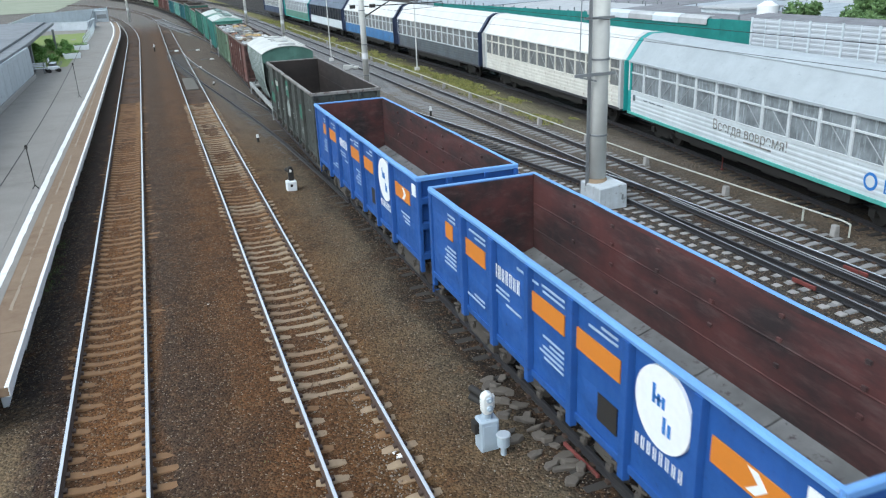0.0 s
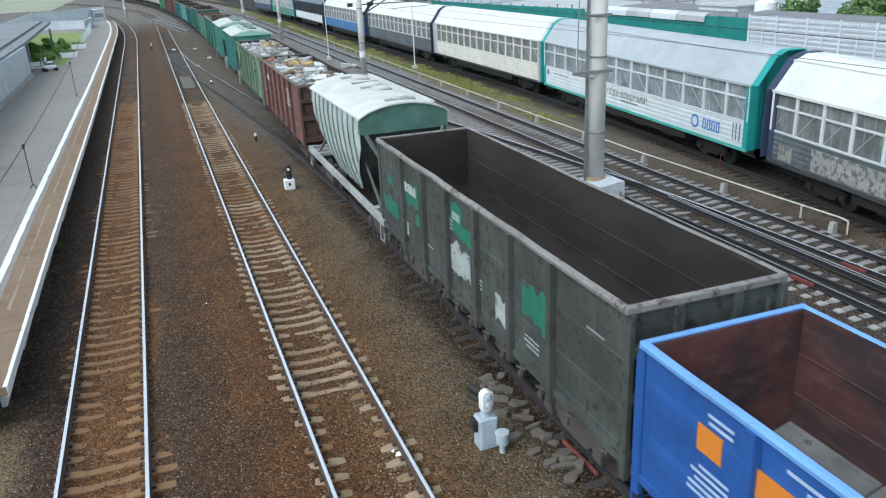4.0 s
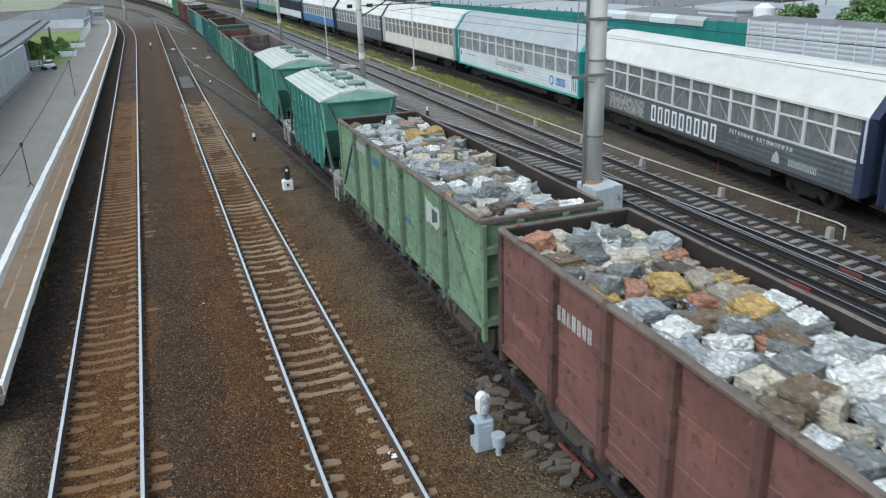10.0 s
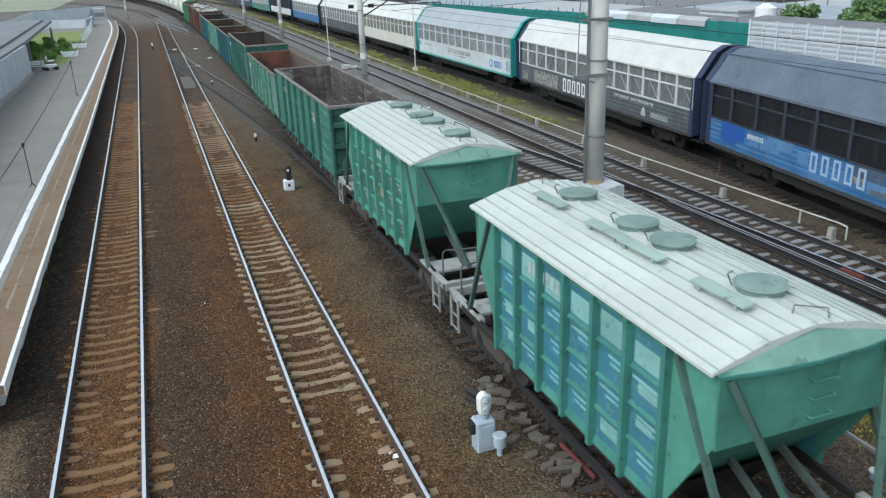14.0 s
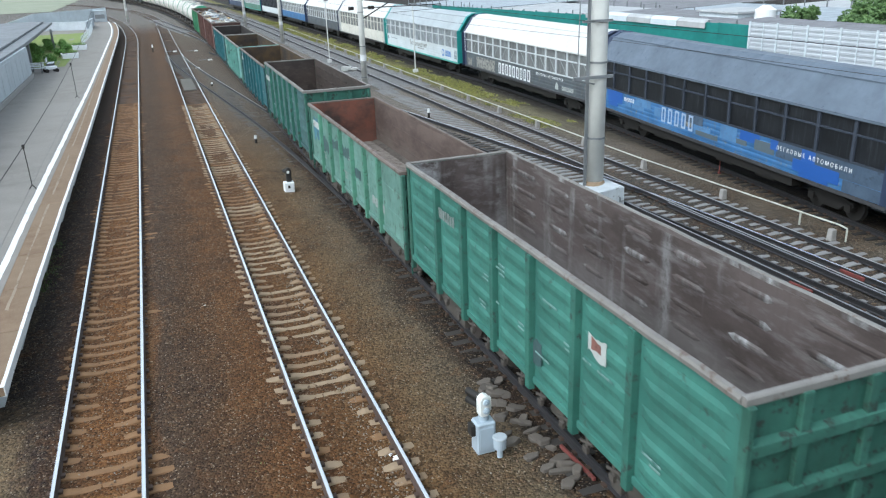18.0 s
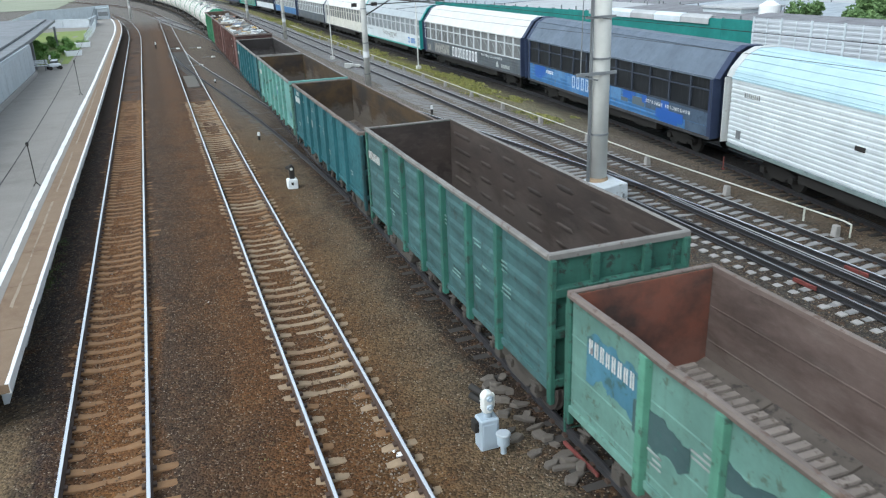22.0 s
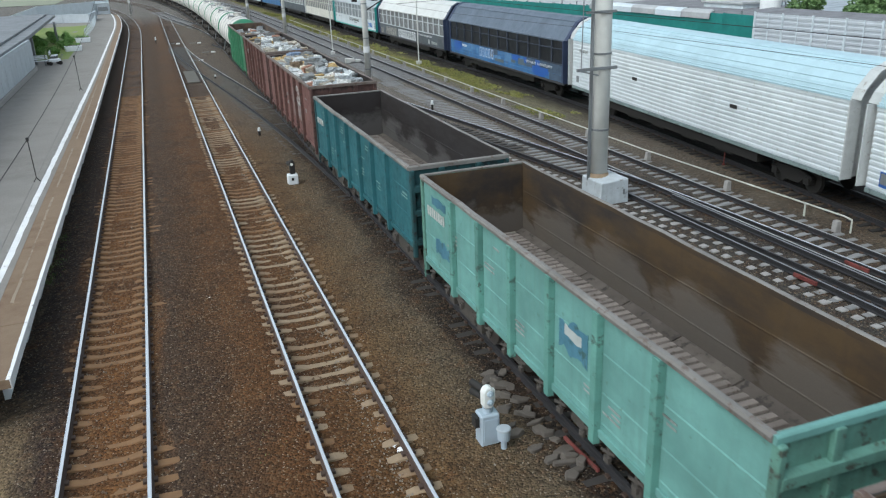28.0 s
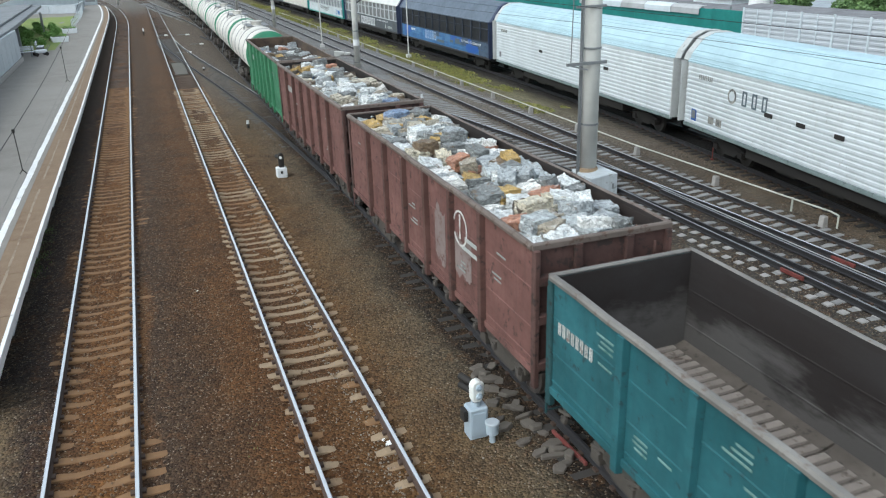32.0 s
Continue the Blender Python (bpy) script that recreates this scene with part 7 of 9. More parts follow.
def tank_wagon(label, shell_mat, end_mat, group="wagons of the freight train"):
    """A four-axle oil tank: barrel with domed green ends, manhole, ladder and straps."""
    w = thing("tank_wagon", label, "freight wagon", group)
    r, zc, h, n = 1.5, 2.75, 5.3, 32
    rings = [(-h - 0.42, 0.35), (-h - 0.30, 0.95), (-h - 0.12, 1.33), (-h, r), (-h + 0.5, r), (h - 0.5, r), (h, r), (h + 0.12, 1.33), (h + 0.30, 0.95), (h + 0.42, 0.35)]
    s = Shape()
    v = [(q * math.cos(2 * math.pi * i / n), y, zc + q * math.sin(2 * math.pi * i / n)) for y, q in rings for i in range(n)]
    for j in range(len(rings) - 1):
        s.cur = 1 if j < 3 or j > 5 else 0
        base = len(s.v)
        s.f += [(j * n + i, j * n + (i + 1) % n, (j + 1) * n + (i + 1) % n, (j + 1) * n + i) for i in range(n)]
        s.m += [s.cur] * n
    s.v = v
    s.f += [tuple(range(n))[::-1], tuple(range(len(v) - n, len(v)))]
    s.m += [1, 1]
    part("barrel", s.mesh("barrel", [shell_mat, end_mat], smooth=True), w)
    arcs = [math.pi * (-0.1 + 1.2 * i / 20) for i in range(21)]
    for y in (-3.6, -1.2, 1.2, 3.6):
        hoop = [(q * math.cos(a), zc + q * math.sin(a)) for q, order in ((1.525, arcs), (1.495, arcs[::-1])) for a in order]
        s = Shape().prism(hoop, "y", y - 0.05, y + 0.05)
        part("strap", s.mesh("strap", [GREY_STEEL]), w)
    s = Shape().cyl((0, 0, zc + r - 0.1), (0, 0, zc + r + 0.22), 0.36, n=18).cyl((0, 0, zc + r + 0.2), (0, 0, zc + r + 0.28), 0.42, n=18)
    part("manhole", s.mesh("manhole", [shell_mat], 0.01), w)
    s = Shape()
    for k in (-1, 1):
        s.box(k * 0.35, k * 0.75, -1.2, 1.2, zc + r - 0.02, zc + r + 0.03)
        s.tube([(k * 0.8, -1.2, zc + r), (k * 0.8, -1.2, zc + r + 0.7), (k * 0.8, 1.2, zc + r + 0.7), (k * 0.8, 1.2, zc + r)], 0.02, 6)
        s.beam((k * 0.8, -0.25, zc + r), (k * 1.62, -0.25, 1.2), 0.04, 0.04)
        s.beam((k * 0.8, 0.25, zc + r), (k * 1.62, 0.25, 1.2), 0.04, 0.04)
    part("walkway", s.mesh("walkway", [GREY_STEEL]), w)
    s = Shape().box(-0.3, 0.3, -5.45, 5.45, 0.95, 1.28)
    for k in (-1, 1):
        s.box(-1.45, 1.45, 5.45 * k - 0.15, 5.45 * k + 0.15, 0.98, 1.25).box(-1.0, 1.0, 3.9 * k - 0.3, 3.9 * k + 0.3, 1.0, 1.5)
        coupler(w, 5.45 * k, k)
        bogie(w, 3.9 * k)
    part("underframe", s.mesh("underframe", [BLACK_STEEL]), w)
    return w

# ---- the car-carrier train ----
def carrier_bogies(w, h):
    for k in (-1, 1):
        # black gear and wheels: shade below the wagon put into the colour
        bogie(w, (h - 3.0) * k, (BLACK_STEEL, BLACK_STEEL))
        coupler(w, h * k, k)
    s = Shape().box(-0.3, 0.3, -h, h, 0.75, 1.1)
    for y in (-4.0, -1.2, 1.6, 4.2):
        s.box(-1.2, -0.5, y - 0.6, y + 0.6, 0.45, 0.95)
    # wide boxes added to stop light passing below the wagon
    s.box(-1.42, 1.42, -h + 4.7, h - 4.7, 0.62, 1.02).box(-1.3, 1.3, -h + 0.3, h - 0.3, 1.0, 1.08)
    part("underframe", s.mesh("underframe", [BLACK_STEEL]), w)


BRACE_PALE = paint("grey_diagonal", (0.36, 0.38, 0.39), (0.2, 0.2, 0.2), 0.2, 0.6, 0.2, 0.1)


def car_carrier(label, length, roof_mat, low_mat, post_mat, pane_mat, end_mat, sill_mat, bays=14, marks=None, group="wagons of the car-carrier train"):
    """A closed two-deck car carrier: ribbed lower wall, a band of mesh panels between posts, faceted roof."""
    w = thing("car_carrier_wagon", label, "railway carriage", group)
    h, hw, sill, win, mid, eave = length / 2, 1.55, 1.12, 2.22, 3.15, 3.72
    roof = [(-hw - 0.03, eave), (-hw + 0.72, 4.78), (-0.35, 5.02), (0.35, 5.02), (hw - 0.72, 4.78), (hw + 0.03, eave)]
    inner = [(x * 0.97, z - 0.06) for x, z in reversed(roof)]
    part("roof", Shape().prism(roof + inner, "y", -h, h).mesh("roof", [roof_mat]), w)
    s = Shape()
    for k in (-1, 1):
        s.beam((k * (hw - 0.72), -h, 4.80), (k * (hw - 0.72), h, 4.80), 0.05, 0.05)
        s.beam((k * (hw + 0.035), -h, eave - 0.02), (k * (hw + 0.035), h, eave - 0.02), 0.08, 0.10)
    part("roof_trim", s.mesh("roof_trim", [roof_mat]), w)
    step = length / bays
    for k in (-1, 1):
        # lower wall: five long pressed ribs
        prof = [(hw, sill)]
        for i in range(5):
            z = sill + 0.14 + i * (win - sill - 0.1) / 5
            prof += [(hw, z), (hw + 0.014, z + 0.04), (hw + 0.014, z + 0.12), (hw, z + 0.16)]
        prof += [(hw, win), (hw - 0.05, win), (hw - 0.05, sill)]
        part("lower_wall", Shape().prism([(k * x, z) for x, z in prof], "y", -h, h).mesh("lower_wall", [low_mat]), w)
        part("sill_rail", Shape().box(k * (hw - 0.06), k * (hw + 0.05), -h, h, sill - 0.12, sill + 0.02).mesh("sill_rail", [sill_mat], 0.01), w)
        for z in (win, mid):
            part("window_rail", Shape().box(k * (hw - 0.03), k * (hw + 0.03), -h, h, z - 0.035, z + 0.035).mesh("window_rail", [post_mat]), w)
        for i in range(bays + 1):
            y = -h + i * step
            def post():
                return Shape().box(-0.04, 0.04, -0.07, 0.07, win, eave).mesh("window_post", [post_mat], 0.008)
            part("window_post", shared(("cpost", post_mat.name), post), w, at=(k * hw, min(max(y, -h + 0.07), h - 0.07), 0))
        def upper():
            return Shape().box(-0.012, 0.012, -step / 2 + 0.06, step / 2 - 0.06, mid + 0.03, eave - 0.04).mesh("upper_pane", [pane_mat])
        def lower():
            return Shape().box(-0.012, 0.012, -step / 2 + 0.06, step / 2 - 0.06, win + 0.03, mid - 0.03).mesh("lower_pane", [pane_mat])
        def brace():
            return Shape().beam((0, -step / 2 + 0.1, win + 0.05), (0, step / 2 - 0.55, mid - 0.05), 0.02, 0.03).mesh("diagonal_brace", [BRACE_PALE])
        for i in range(bays):
            y = -h + (i + 0.5) * step
            part("upper_pane", shared(("upane", pane_mat.name, round(step, 3)), upper), w, at=(k * (hw - 0.05), y, 0))
            part("lower_pane", shared(("lpane", pane_mat.name, round(step, 3)), lower), w, at=(k * (hw - 0.05), y, 0))
            if pane_mat.name != "dark_mesh_pane":
                part("diagonal_brace", shared(("brace", post_mat.name, round(step, 3)), brace), w, at=(k * (hw - 0.025), y, 0), turn=pose(0, 0, 0, 0, 0, 0 if i < bays / 2 else 180))
        e = h * k
        end = [(-hw, sill)] + [(x, z) for x, z in roof] + [(hw, sill)]
        part("end_door", Shape().prism(end, "y", e - 0.05, e).mesh("end_door", [end_mat]), w)
        s = Shape()
        for x in (-1.0, -0.35, 0.35, 1.0):
            s.box(x - 0.05, x + 0.05, e if k > 0 else e - 0.05, e + 0.05 if k > 0 else e, sill, eave + 0.4)
        rim = [(-hw, sill)] + roof + [(hw, sill)]
        for a, b in zip(rim, rim[1:]):
            s.beam((a[0] * 0.99, e + 0.18 * k, a[1]), (b[0] * 0.99, e + 0.18 * k, b[1]), 0.40, 0.05)
        part("end_frame", s.mesh("end_frame", [end_mat]), w)
        for q in (-1, 1):
            part("corner_post", Shape().box(q * (hw - 0.02), q * (hw + 0.036), e - 0.30 * k, e + 0.01 * k, sill, eave - 0.02).mesh("corner_post", [end_mat], 0.01), w)
    carrier_bogies(w, h)
    if marks:
        marks(w, -(hw + 0.02), h)
    return w


def reefer(label, length, roof_mat, side_mat, end_mat, sill_mat, marks=None, two=False, group="wagons of the car-carrier train"):
    """A refrigerator wagon: horizontally ribbed white sides, a pale blue faceted roof."""
    w = thing("refrigerator_wagon", label, "railway carriage", group)
    h, hw, sill, eave = length / 2, 1.55, 1.2, 3.92
    roof = [(-hw - 0.02, eave), (-hw + 0.12, 4.25), (-hw + 0.62, 4.82), (-0.4, 5.05), (0.4, 5.05), (hw - 0.62, 4.82), (hw - 0.12, 4.25), (hw + 0.02, eave)]
    part("roof", Shape().prism(roof + [(x * 0.97, z - 0.06) for x, z in reversed(roof)], "y", -h, h).mesh("roof", [roof_mat]), w)
    s = Shape()
    for k in (-1, 1):
        s.beam((k * (hw + 0.03), -h, eave - 0.02), (k * (hw + 0.03), h, eave - 0.02), 0.05, 0.07)
        for (x0, z0), (x1, z1) in zip(roof[4:], roof[5:]):
            for t in (0.33, 0.8):
                x, z = x0 + (x1 - x0) * t, z0 + (z1 - z0) * t
                s.beam((k * x, -h, z + 0.012), (k * x, h, z + 0.012), 0.035, 0.035)
    part("roof_ribs", s.mesh("roof_ribs", [roof_mat]), w)
    for k in (-1, 1):
        prof = [(hw, sill)]
        n = 14
        for i in range(n):
            z = sill + 0.03 + i * (eave - sill - 0.04) / n
            d = (eave - sill - 0.04) / n
            prof += [(hw, z), (hw + 0.022, z + 0.03), (hw + 0.022, z + d * 0.62), (hw, z + d * 0.8)]
        prof += [(hw, eave), (hw - 0.06, eave), (hw - 0.06, sill)]
        part("side_wall", Shape().prism([(k * x, z) for x, z in prof], "y", -h, h).mesh("side_wall", [side_mat]), w)
        part("sill_rail", Shape().box(k * (hw - 0.06), k * (hw + 0.05), -h, h, sill - 0.14, sill + 0.02).mesh("sill_rail", [sill_mat], 0.01), w)
        e = h * k
        part("end_wall", Shape().prism([(-hw, sill)] + roof + [(hw, sill)], "y", e - 0.05, e).mesh("end_wall", [end_mat]), w)
        s = Shape()
        for x in (-1.2, -0.4, 0.4, 1.2):
            s.box(x - 0.04, x + 0.04, e if k > 0 else e - 0.05, e + 0.05 if k > 0 else e, sill, eave + 0.3)
        rim = [(-hw, sill)] + roof + [(hw, sill)]
        for a, b in zip(rim, rim[1:]):
            s.beam((a[0] * 0.985, e + 0.22 * k, a[1]), (b[0] * 0.985, e + 0.22 * k, b[1]), 0.46, 0.05)
        part("end_frame", s.mesh("end_frame", [end_mat]), w)
        for y in (-h + 6.35, h - 7.83) if not two else (h - 6.1, h - 8.0, h - 10.0):
            s = Shape().box(k * (hw + 0.02), k * (hw + 0.06), y - 0.23, y + 0.23, 2.53, 2.69)
            part("side_vent", s.mesh("side_vent", [BLACK_STEEL]), w)
        part("side_plate", Shape().box(k * (hw + 0.02), k * (hw + 0.05), h - 0.95, h - 0.65, 1.5, 1.85).mesh("side_plate", [GREY_STEEL]), w)
    carrier_bogies(w, h)
    if marks:
        marks(w, -(hw + 0.027), h)
    return w

# ---- paints of the trains ----
BLUE = paint("blue_wagon_paint", (0.019, 0.082, 0.300), (0.022, 0.045, 0.12), 0.10, 0.5, 0.3, 0.12)
BLUE_RIM = paint("blue_rim_paint", (0.16, 0.34, 0.70), (0.16, 0.22, 0.34), 0.2, 0.45, 0.1, 0.1)
RED_INNER = inner_paint("red_brown_inner", (0.098, 0.036, 0.034), (0.030, 0.023, 0.024), (0.175, 0.12, 0.115), 0.42, 0.10)
GREY_GREEN = paint("worn_grey_green", (0.050, 0.058, 0.053), (0.030, 0.026, 0.024), 0.5, 0.65, 0.7, 0.3)
GREY_RIM = paint("worn_grey_rim", (0.22, 0.21, 0.20), (0.10, 0.07, 0.06), 0.5, 0.6, 0.2, 0.2)
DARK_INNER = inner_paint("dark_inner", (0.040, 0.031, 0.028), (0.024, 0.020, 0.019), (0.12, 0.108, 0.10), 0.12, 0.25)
BROWN_INNER = inner_paint("brown_inner", (0.120, 0.082, 0.058), (0.050, 0.036, 0.029), (0.19, 0.14, 0.10), 0.3, 0.4)
DUSTY_INNER = inner_paint("dusty_inner", (0.112, 0.090, 0.085), (0.060, 0.046, 0.042), (0.36, 0.345, 0.345), 0.40, 0.25, 0.4, 0.75)
WARM_INNER = inner_paint("warm_brown_inner", (0.150, 0.110, 0.096), (0.072, 0.051, 0.044), (0.26, 0.22, 0.195), 0.3, 0.35)
RUSTY_INNER = inner_paint("rust_red_inner", (0.19, 0.072, 0.048), (0.062, 0.040, 0.034), (0.20, 0.15, 0.13), 0.15, 0.2)
OCHRE_INNER = inner_paint("ochre_brown_inner", (0.082, 0.052, 0.025), (0.030, 0.025, 0.023), (0.150, 0.130, 0.112), 0.12, 0.75, 0.9)
# _post paints: grimy, darker copies of the side paints, shade put into them
RED_POST = paint("shaded_grimy_red_post", (0.105, 0.050, 0.042), (0.055, 0.034, 0.030), 0.5, 0.7, 0.5, 0.25)
# _end paints: a darker tone than the wagon sides
RED_END = paint("dark_red_end", (0.085, 0.042, 0.036), (0.042, 0.030, 0.027), 0.6, 0.7, 0.6, 0.3)
GREEN_POST = paint("shaded_grimy_green_post", (0.105, 0.160, 0.110), (0.06, 0.055, 0.04), 0.45, 0.7, 0.5, 0.25)
TEAL_POST = paint("shaded_grimy_teal_post", (0.030, 0.130, 0.100), (0.035, 0.055, 0.048), 0.4, 0.6, 0.5, 0.25)
DARK_POST = paint("dark_grey_post", (0.050, 0.055, 0.050), (0.035, 0.030, 0.027), 0.4, 0.65, 0.5, 0.25)
MINT_POST = paint("shaded_grimy_mint_post", (0.085, 0.235, 0.165), (0.05, 0.08, 0.065), 0.4, 0.6, 0.5, 0.25)
LIGHT_POST = paint("shaded_grimy_light_teal_post", (0.120, 0.290, 0.250), (0.06, 0.10, 0.085), 0.4, 0.6, 0.5, 0.25)
BLUETEAL_END = paint("dark_blue_teal_end", (0.016, 0.070, 0.078), (0.022, 0.034, 0.036), 0.5, 0.65, 0.6, 0.3)
LIGHT_END = paint("darker_light_teal_end", (0.105, 0.235, 0.190), (0.06, 0.075, 0.06), 0.5, 0.65, 0.6, 0.3)
TEAL_END = paint("dark_teal_end", (0.030, 0.115, 0.085), (0.030, 0.045, 0.038), 0.5, 0.65, 0.6, 0.3)
MARK_MINT = paint("faded_pale_smears", (0.19, 0.31, 0.29), (0.08, 0.18, 0.16), 0.5, 0.7, 0.3, 0.2)
NEAR_BLACK_INNER = inner_paint("near_black_inner", (0.034, 0.030, 0.030), (0.026, 0.021, 0.020), (0.135, 0.128, 0.124), 0.05, 0.7, 0.75)
HOPPER_RIB = paint("hopper_teal_rib", (0.060, 0.215, 0.185), (0.04, 0.10, 0.09), 0.3, 0.6, 0.4, 0.2)
HOPPER_DARK = paint("hopper_dark_panel", (0.045, 0.150, 0.125), (0.105, 0.130, 0.135), 0.45, 0.6, 0.5, 0.25)
ROOF_PALEMINT = paint("pale_mint_roof", (0.53, 0.56, 0.53), (0.36, 0.42, 0.39), 0.15, 0.7, 0.1, 0.06)
MID_INNER = inner_paint("mid_brown_inner", (0.066, 0.050, 0.043), (0.038, 0.030, 0.027), (0.17, 0.145, 0.13), 0.28, 0.35, 0.8)
RUST_RED = paint("faded_red_brown", (0.158, 0.072, 0.062), (0.062, 0.037, 0.032), 0.4, 0.65, 0.55, 0.25)
PALE_GREEN = paint("faded_pale_green", (0.145, 0.235, 0.150), (0.095, 0.075, 0.045), 0.4, 0.65, 0.55, 0.25)
TEAL = paint("teal_green_paint", (0.048, 0.175, 0.142), (0.040, 0.070, 0.058), 0.25, 0.55, 0.45, 0.2)
MINT = paint("faded_mint_paint", (0.120, 0.236, 0.202), (0.075, 0.11, 0.085), 0.38, 0.6, 0.5, 0.25)
DEEP_TEAL = paint("dusty_deep_teal_paint", (0.044, 0.108, 0.112), (0.042, 0.062, 0.058), 0.35, 0.6, 0.5, 0.25)
BLUE_TEAL = paint("blue_teal_paint", (0.018, 0.108, 0.128), (0.026, 0.050, 0.054), 0.3, 0.55, 0.5, 0.25)
LIGHT_TEAL = paint("light_teal_paint", (0.142, 0.312, 0.286), (0.10, 0.17, 0.14), 0.15, 0.6, 0.45, 0.2)
GREEN_PAINT = paint("bright_green_paint", (0.045, 0.19, 0.095), (0.05, 0.06, 0.04), 0.25, 0.6, 0.45, 0.2)
RIM_RUST = paint("rust_worn_rim", (0.155, 0.125, 0.11), (0.10, 0.065, 0.05), 0.5, 0.6, 0.1, 0.2)
RIM_PALE = paint("pale_worn_rim", (0.20, 0.19, 0.178), (0.13, 0.095, 0.08), 0.4, 0.6, 0.1, 0.2)
FLOOR_GREY = paint("grey_dusty_floor", (0.165, 0.165, 0.165), (0.07, 0.06, 0.06), 0.4, 0.9, 0.1, 0.3)
HATCH_DARK = paint("dark_hatch_plate", (0.105, 0.088, 0.074), (0.05, 0.042, 0.038), 0.5, 0.9, 0.1, 0.3)
FLOOR_PALE = paint("pale_dusty_floor", (0.245, 0.212, 0.188), (0.11, 0.085, 0.07), 0.45, 0.9, 0.1, 0.2)
CEMENT_WHITE = paint("cement_dusted_white", (0.56, 0.565, 0.54), (0.40, 0.41, 0.40), 0.24, 0.8, 0.35, 0.12)
CEMENT_SIDE = paint("cement_dusted_side", (0.37, 0.42, 0.405), (0.17, 0.30, 0.27), 0.18, 0.8, 0.85, 0.25)
CEMENT_RIB = paint("cement_rib_grey", (0.19, 0.225, 0.215), (0.09, 0.10, 0.10), 0.3, 0.7, 0.3, 0.2)
CEMENT_END = paint("cement_end_green", (0.075, 0.165, 0.135), (0.06, 0.08, 0.075), 0.3, 0.7, 0.4, 0.25)
ROOF_MINT = paint("dusty_mint_roof", (0.55, 0.585, 0.56), (0.34, 0.41, 0.39), 0.2, 0.7, 0.15, 0.08)
HOPPER_GREEN = paint("hopper_green", (0.082, 0.258, 0.204), (0.05, 0.13, 0.10), 0.2, 0.55, 0.4, 0.2)
HOPPER_BLUE = paint("hopper_blue_panel", (0.048, 0.185, 0.255), (0.13, 0.28, 0.28), 0.45, 0.6, 0.4, 0.2)
FRAME_PALE = paint("dusty_frame", (0.34, 0.35, 0.345), (0.12, 0.11, 0.10), 0.35, 0.75, 0.2, 0.2)
TANK_WHITE = paint("tank_cream", (0.66, 0.64, 0.60), (0.34, 0.25, 0.19), 0.3, 0.5, 0.5, 0.12)
TANK_GREEN = paint("tank_end_green", (0.035, 0.20, 0.11), (0.05, 0.10, 0.07), 0.15, 0.5, 0.3, 0.15)
ORANGE = plain("orange_panel", (0.56, 0.19, 0.022), 0.5, 0.0, 0.08)
MARK_WHITE = plain("marking_white", (0.74, 0.76, 0.78), 0.6, 0.0, 0.1)
MARK_DIM = plain("worn_marking_white", (0.42, 0.45, 0.44), 0.7, 0.0, 0.25)
MARK_SOFT = plain("soft_white_lettering", (0.36, 0.46, 0.62), 0.6, 0.0, 0.2)
MARK_FAINT = paint("faint_lettering", (0.30, 0.33, 0.32), (0.15, 0.16, 0.15), 0.5, 0.7, 0.3, 0.2)
MARK_WORN = paint("chipped_white_marking", (0.66, 0.67, 0.65), (0.30, 0.20, 0.17), 0.4, 0.7, 0.3, 0.1)
PATCH_GREEN = paint("fresh_green_patch", (0.020, 0.145, 0.092), (0.05, 0.10, 0.08), 0.3, 0.55, 0.4, 0.15)
PATCH_PALE = paint("chalky_pale_patch", (0.33, 0.37, 0.36), (0.12, 0.13, 0.12), 0.45, 0.7, 0.5, 0.2)
PATCH_DARK = paint("dark_overpaint", (0.045, 0.085, 0.090), (0.05, 0.12, 0.11), 0.4, 0.6, 0.4, 0.2)
PATCH_BLUE = paint("blue_overpaint", (0.06, 0.17, 0.24), (0.05, 0.11, 0.11), 0.45, 0.6, 0.4, 0.2)
PATCH_GREYPINK = paint("greyed_pink_patch", (0.235, 0.185, 0.175), (0.14, 0.08, 0.07), 0.5, 0.7, 0.5, 0.2)
PATCH_PINK = paint("chalky_red_patch", (0.235, 0.105, 0.085), (0.13, 0.06, 0.05), 0.6, 0.7, 0.4, 0.2)
MARK_BLUE = plain("marking_blue", (0.03, 0.16, 0.48), 0.55, 0.0, 0.1)


def logo_disc(w, x, y, z, r):
    """A white roundel with plain blue strokes for the emblem inside."""
    part("roundel", Shape().cyl((x - 0.05, y, z), (x + 0.02, y, z), r, n=36).mesh("roundel", [MARK_WHITE]), w, "white roundel")
    s = Shape()
    for dy, z0, z1 in ((0.30, 0.02, 0.32), (0.12, 0.02, 0.2), (-0.05, 0.02, 0.2), (-0.12, -0.34, -0.08), (-0.30, -0.34, -0.14)):
        s.box(x - 0.058, x - 0.05, y + dy * r - 0.035, y + dy * r + 0.035, z + z0 * r * 1.6, z + z1 * r * 1.6)
    s.box(x - 0.058, x - 0.05, y + 0.02, y + 0.3 * r, z + 0.16 * r, z + 0.24 * r)
    part("emblem", s.mesh("emblem", [MARK_BLUE]), w)


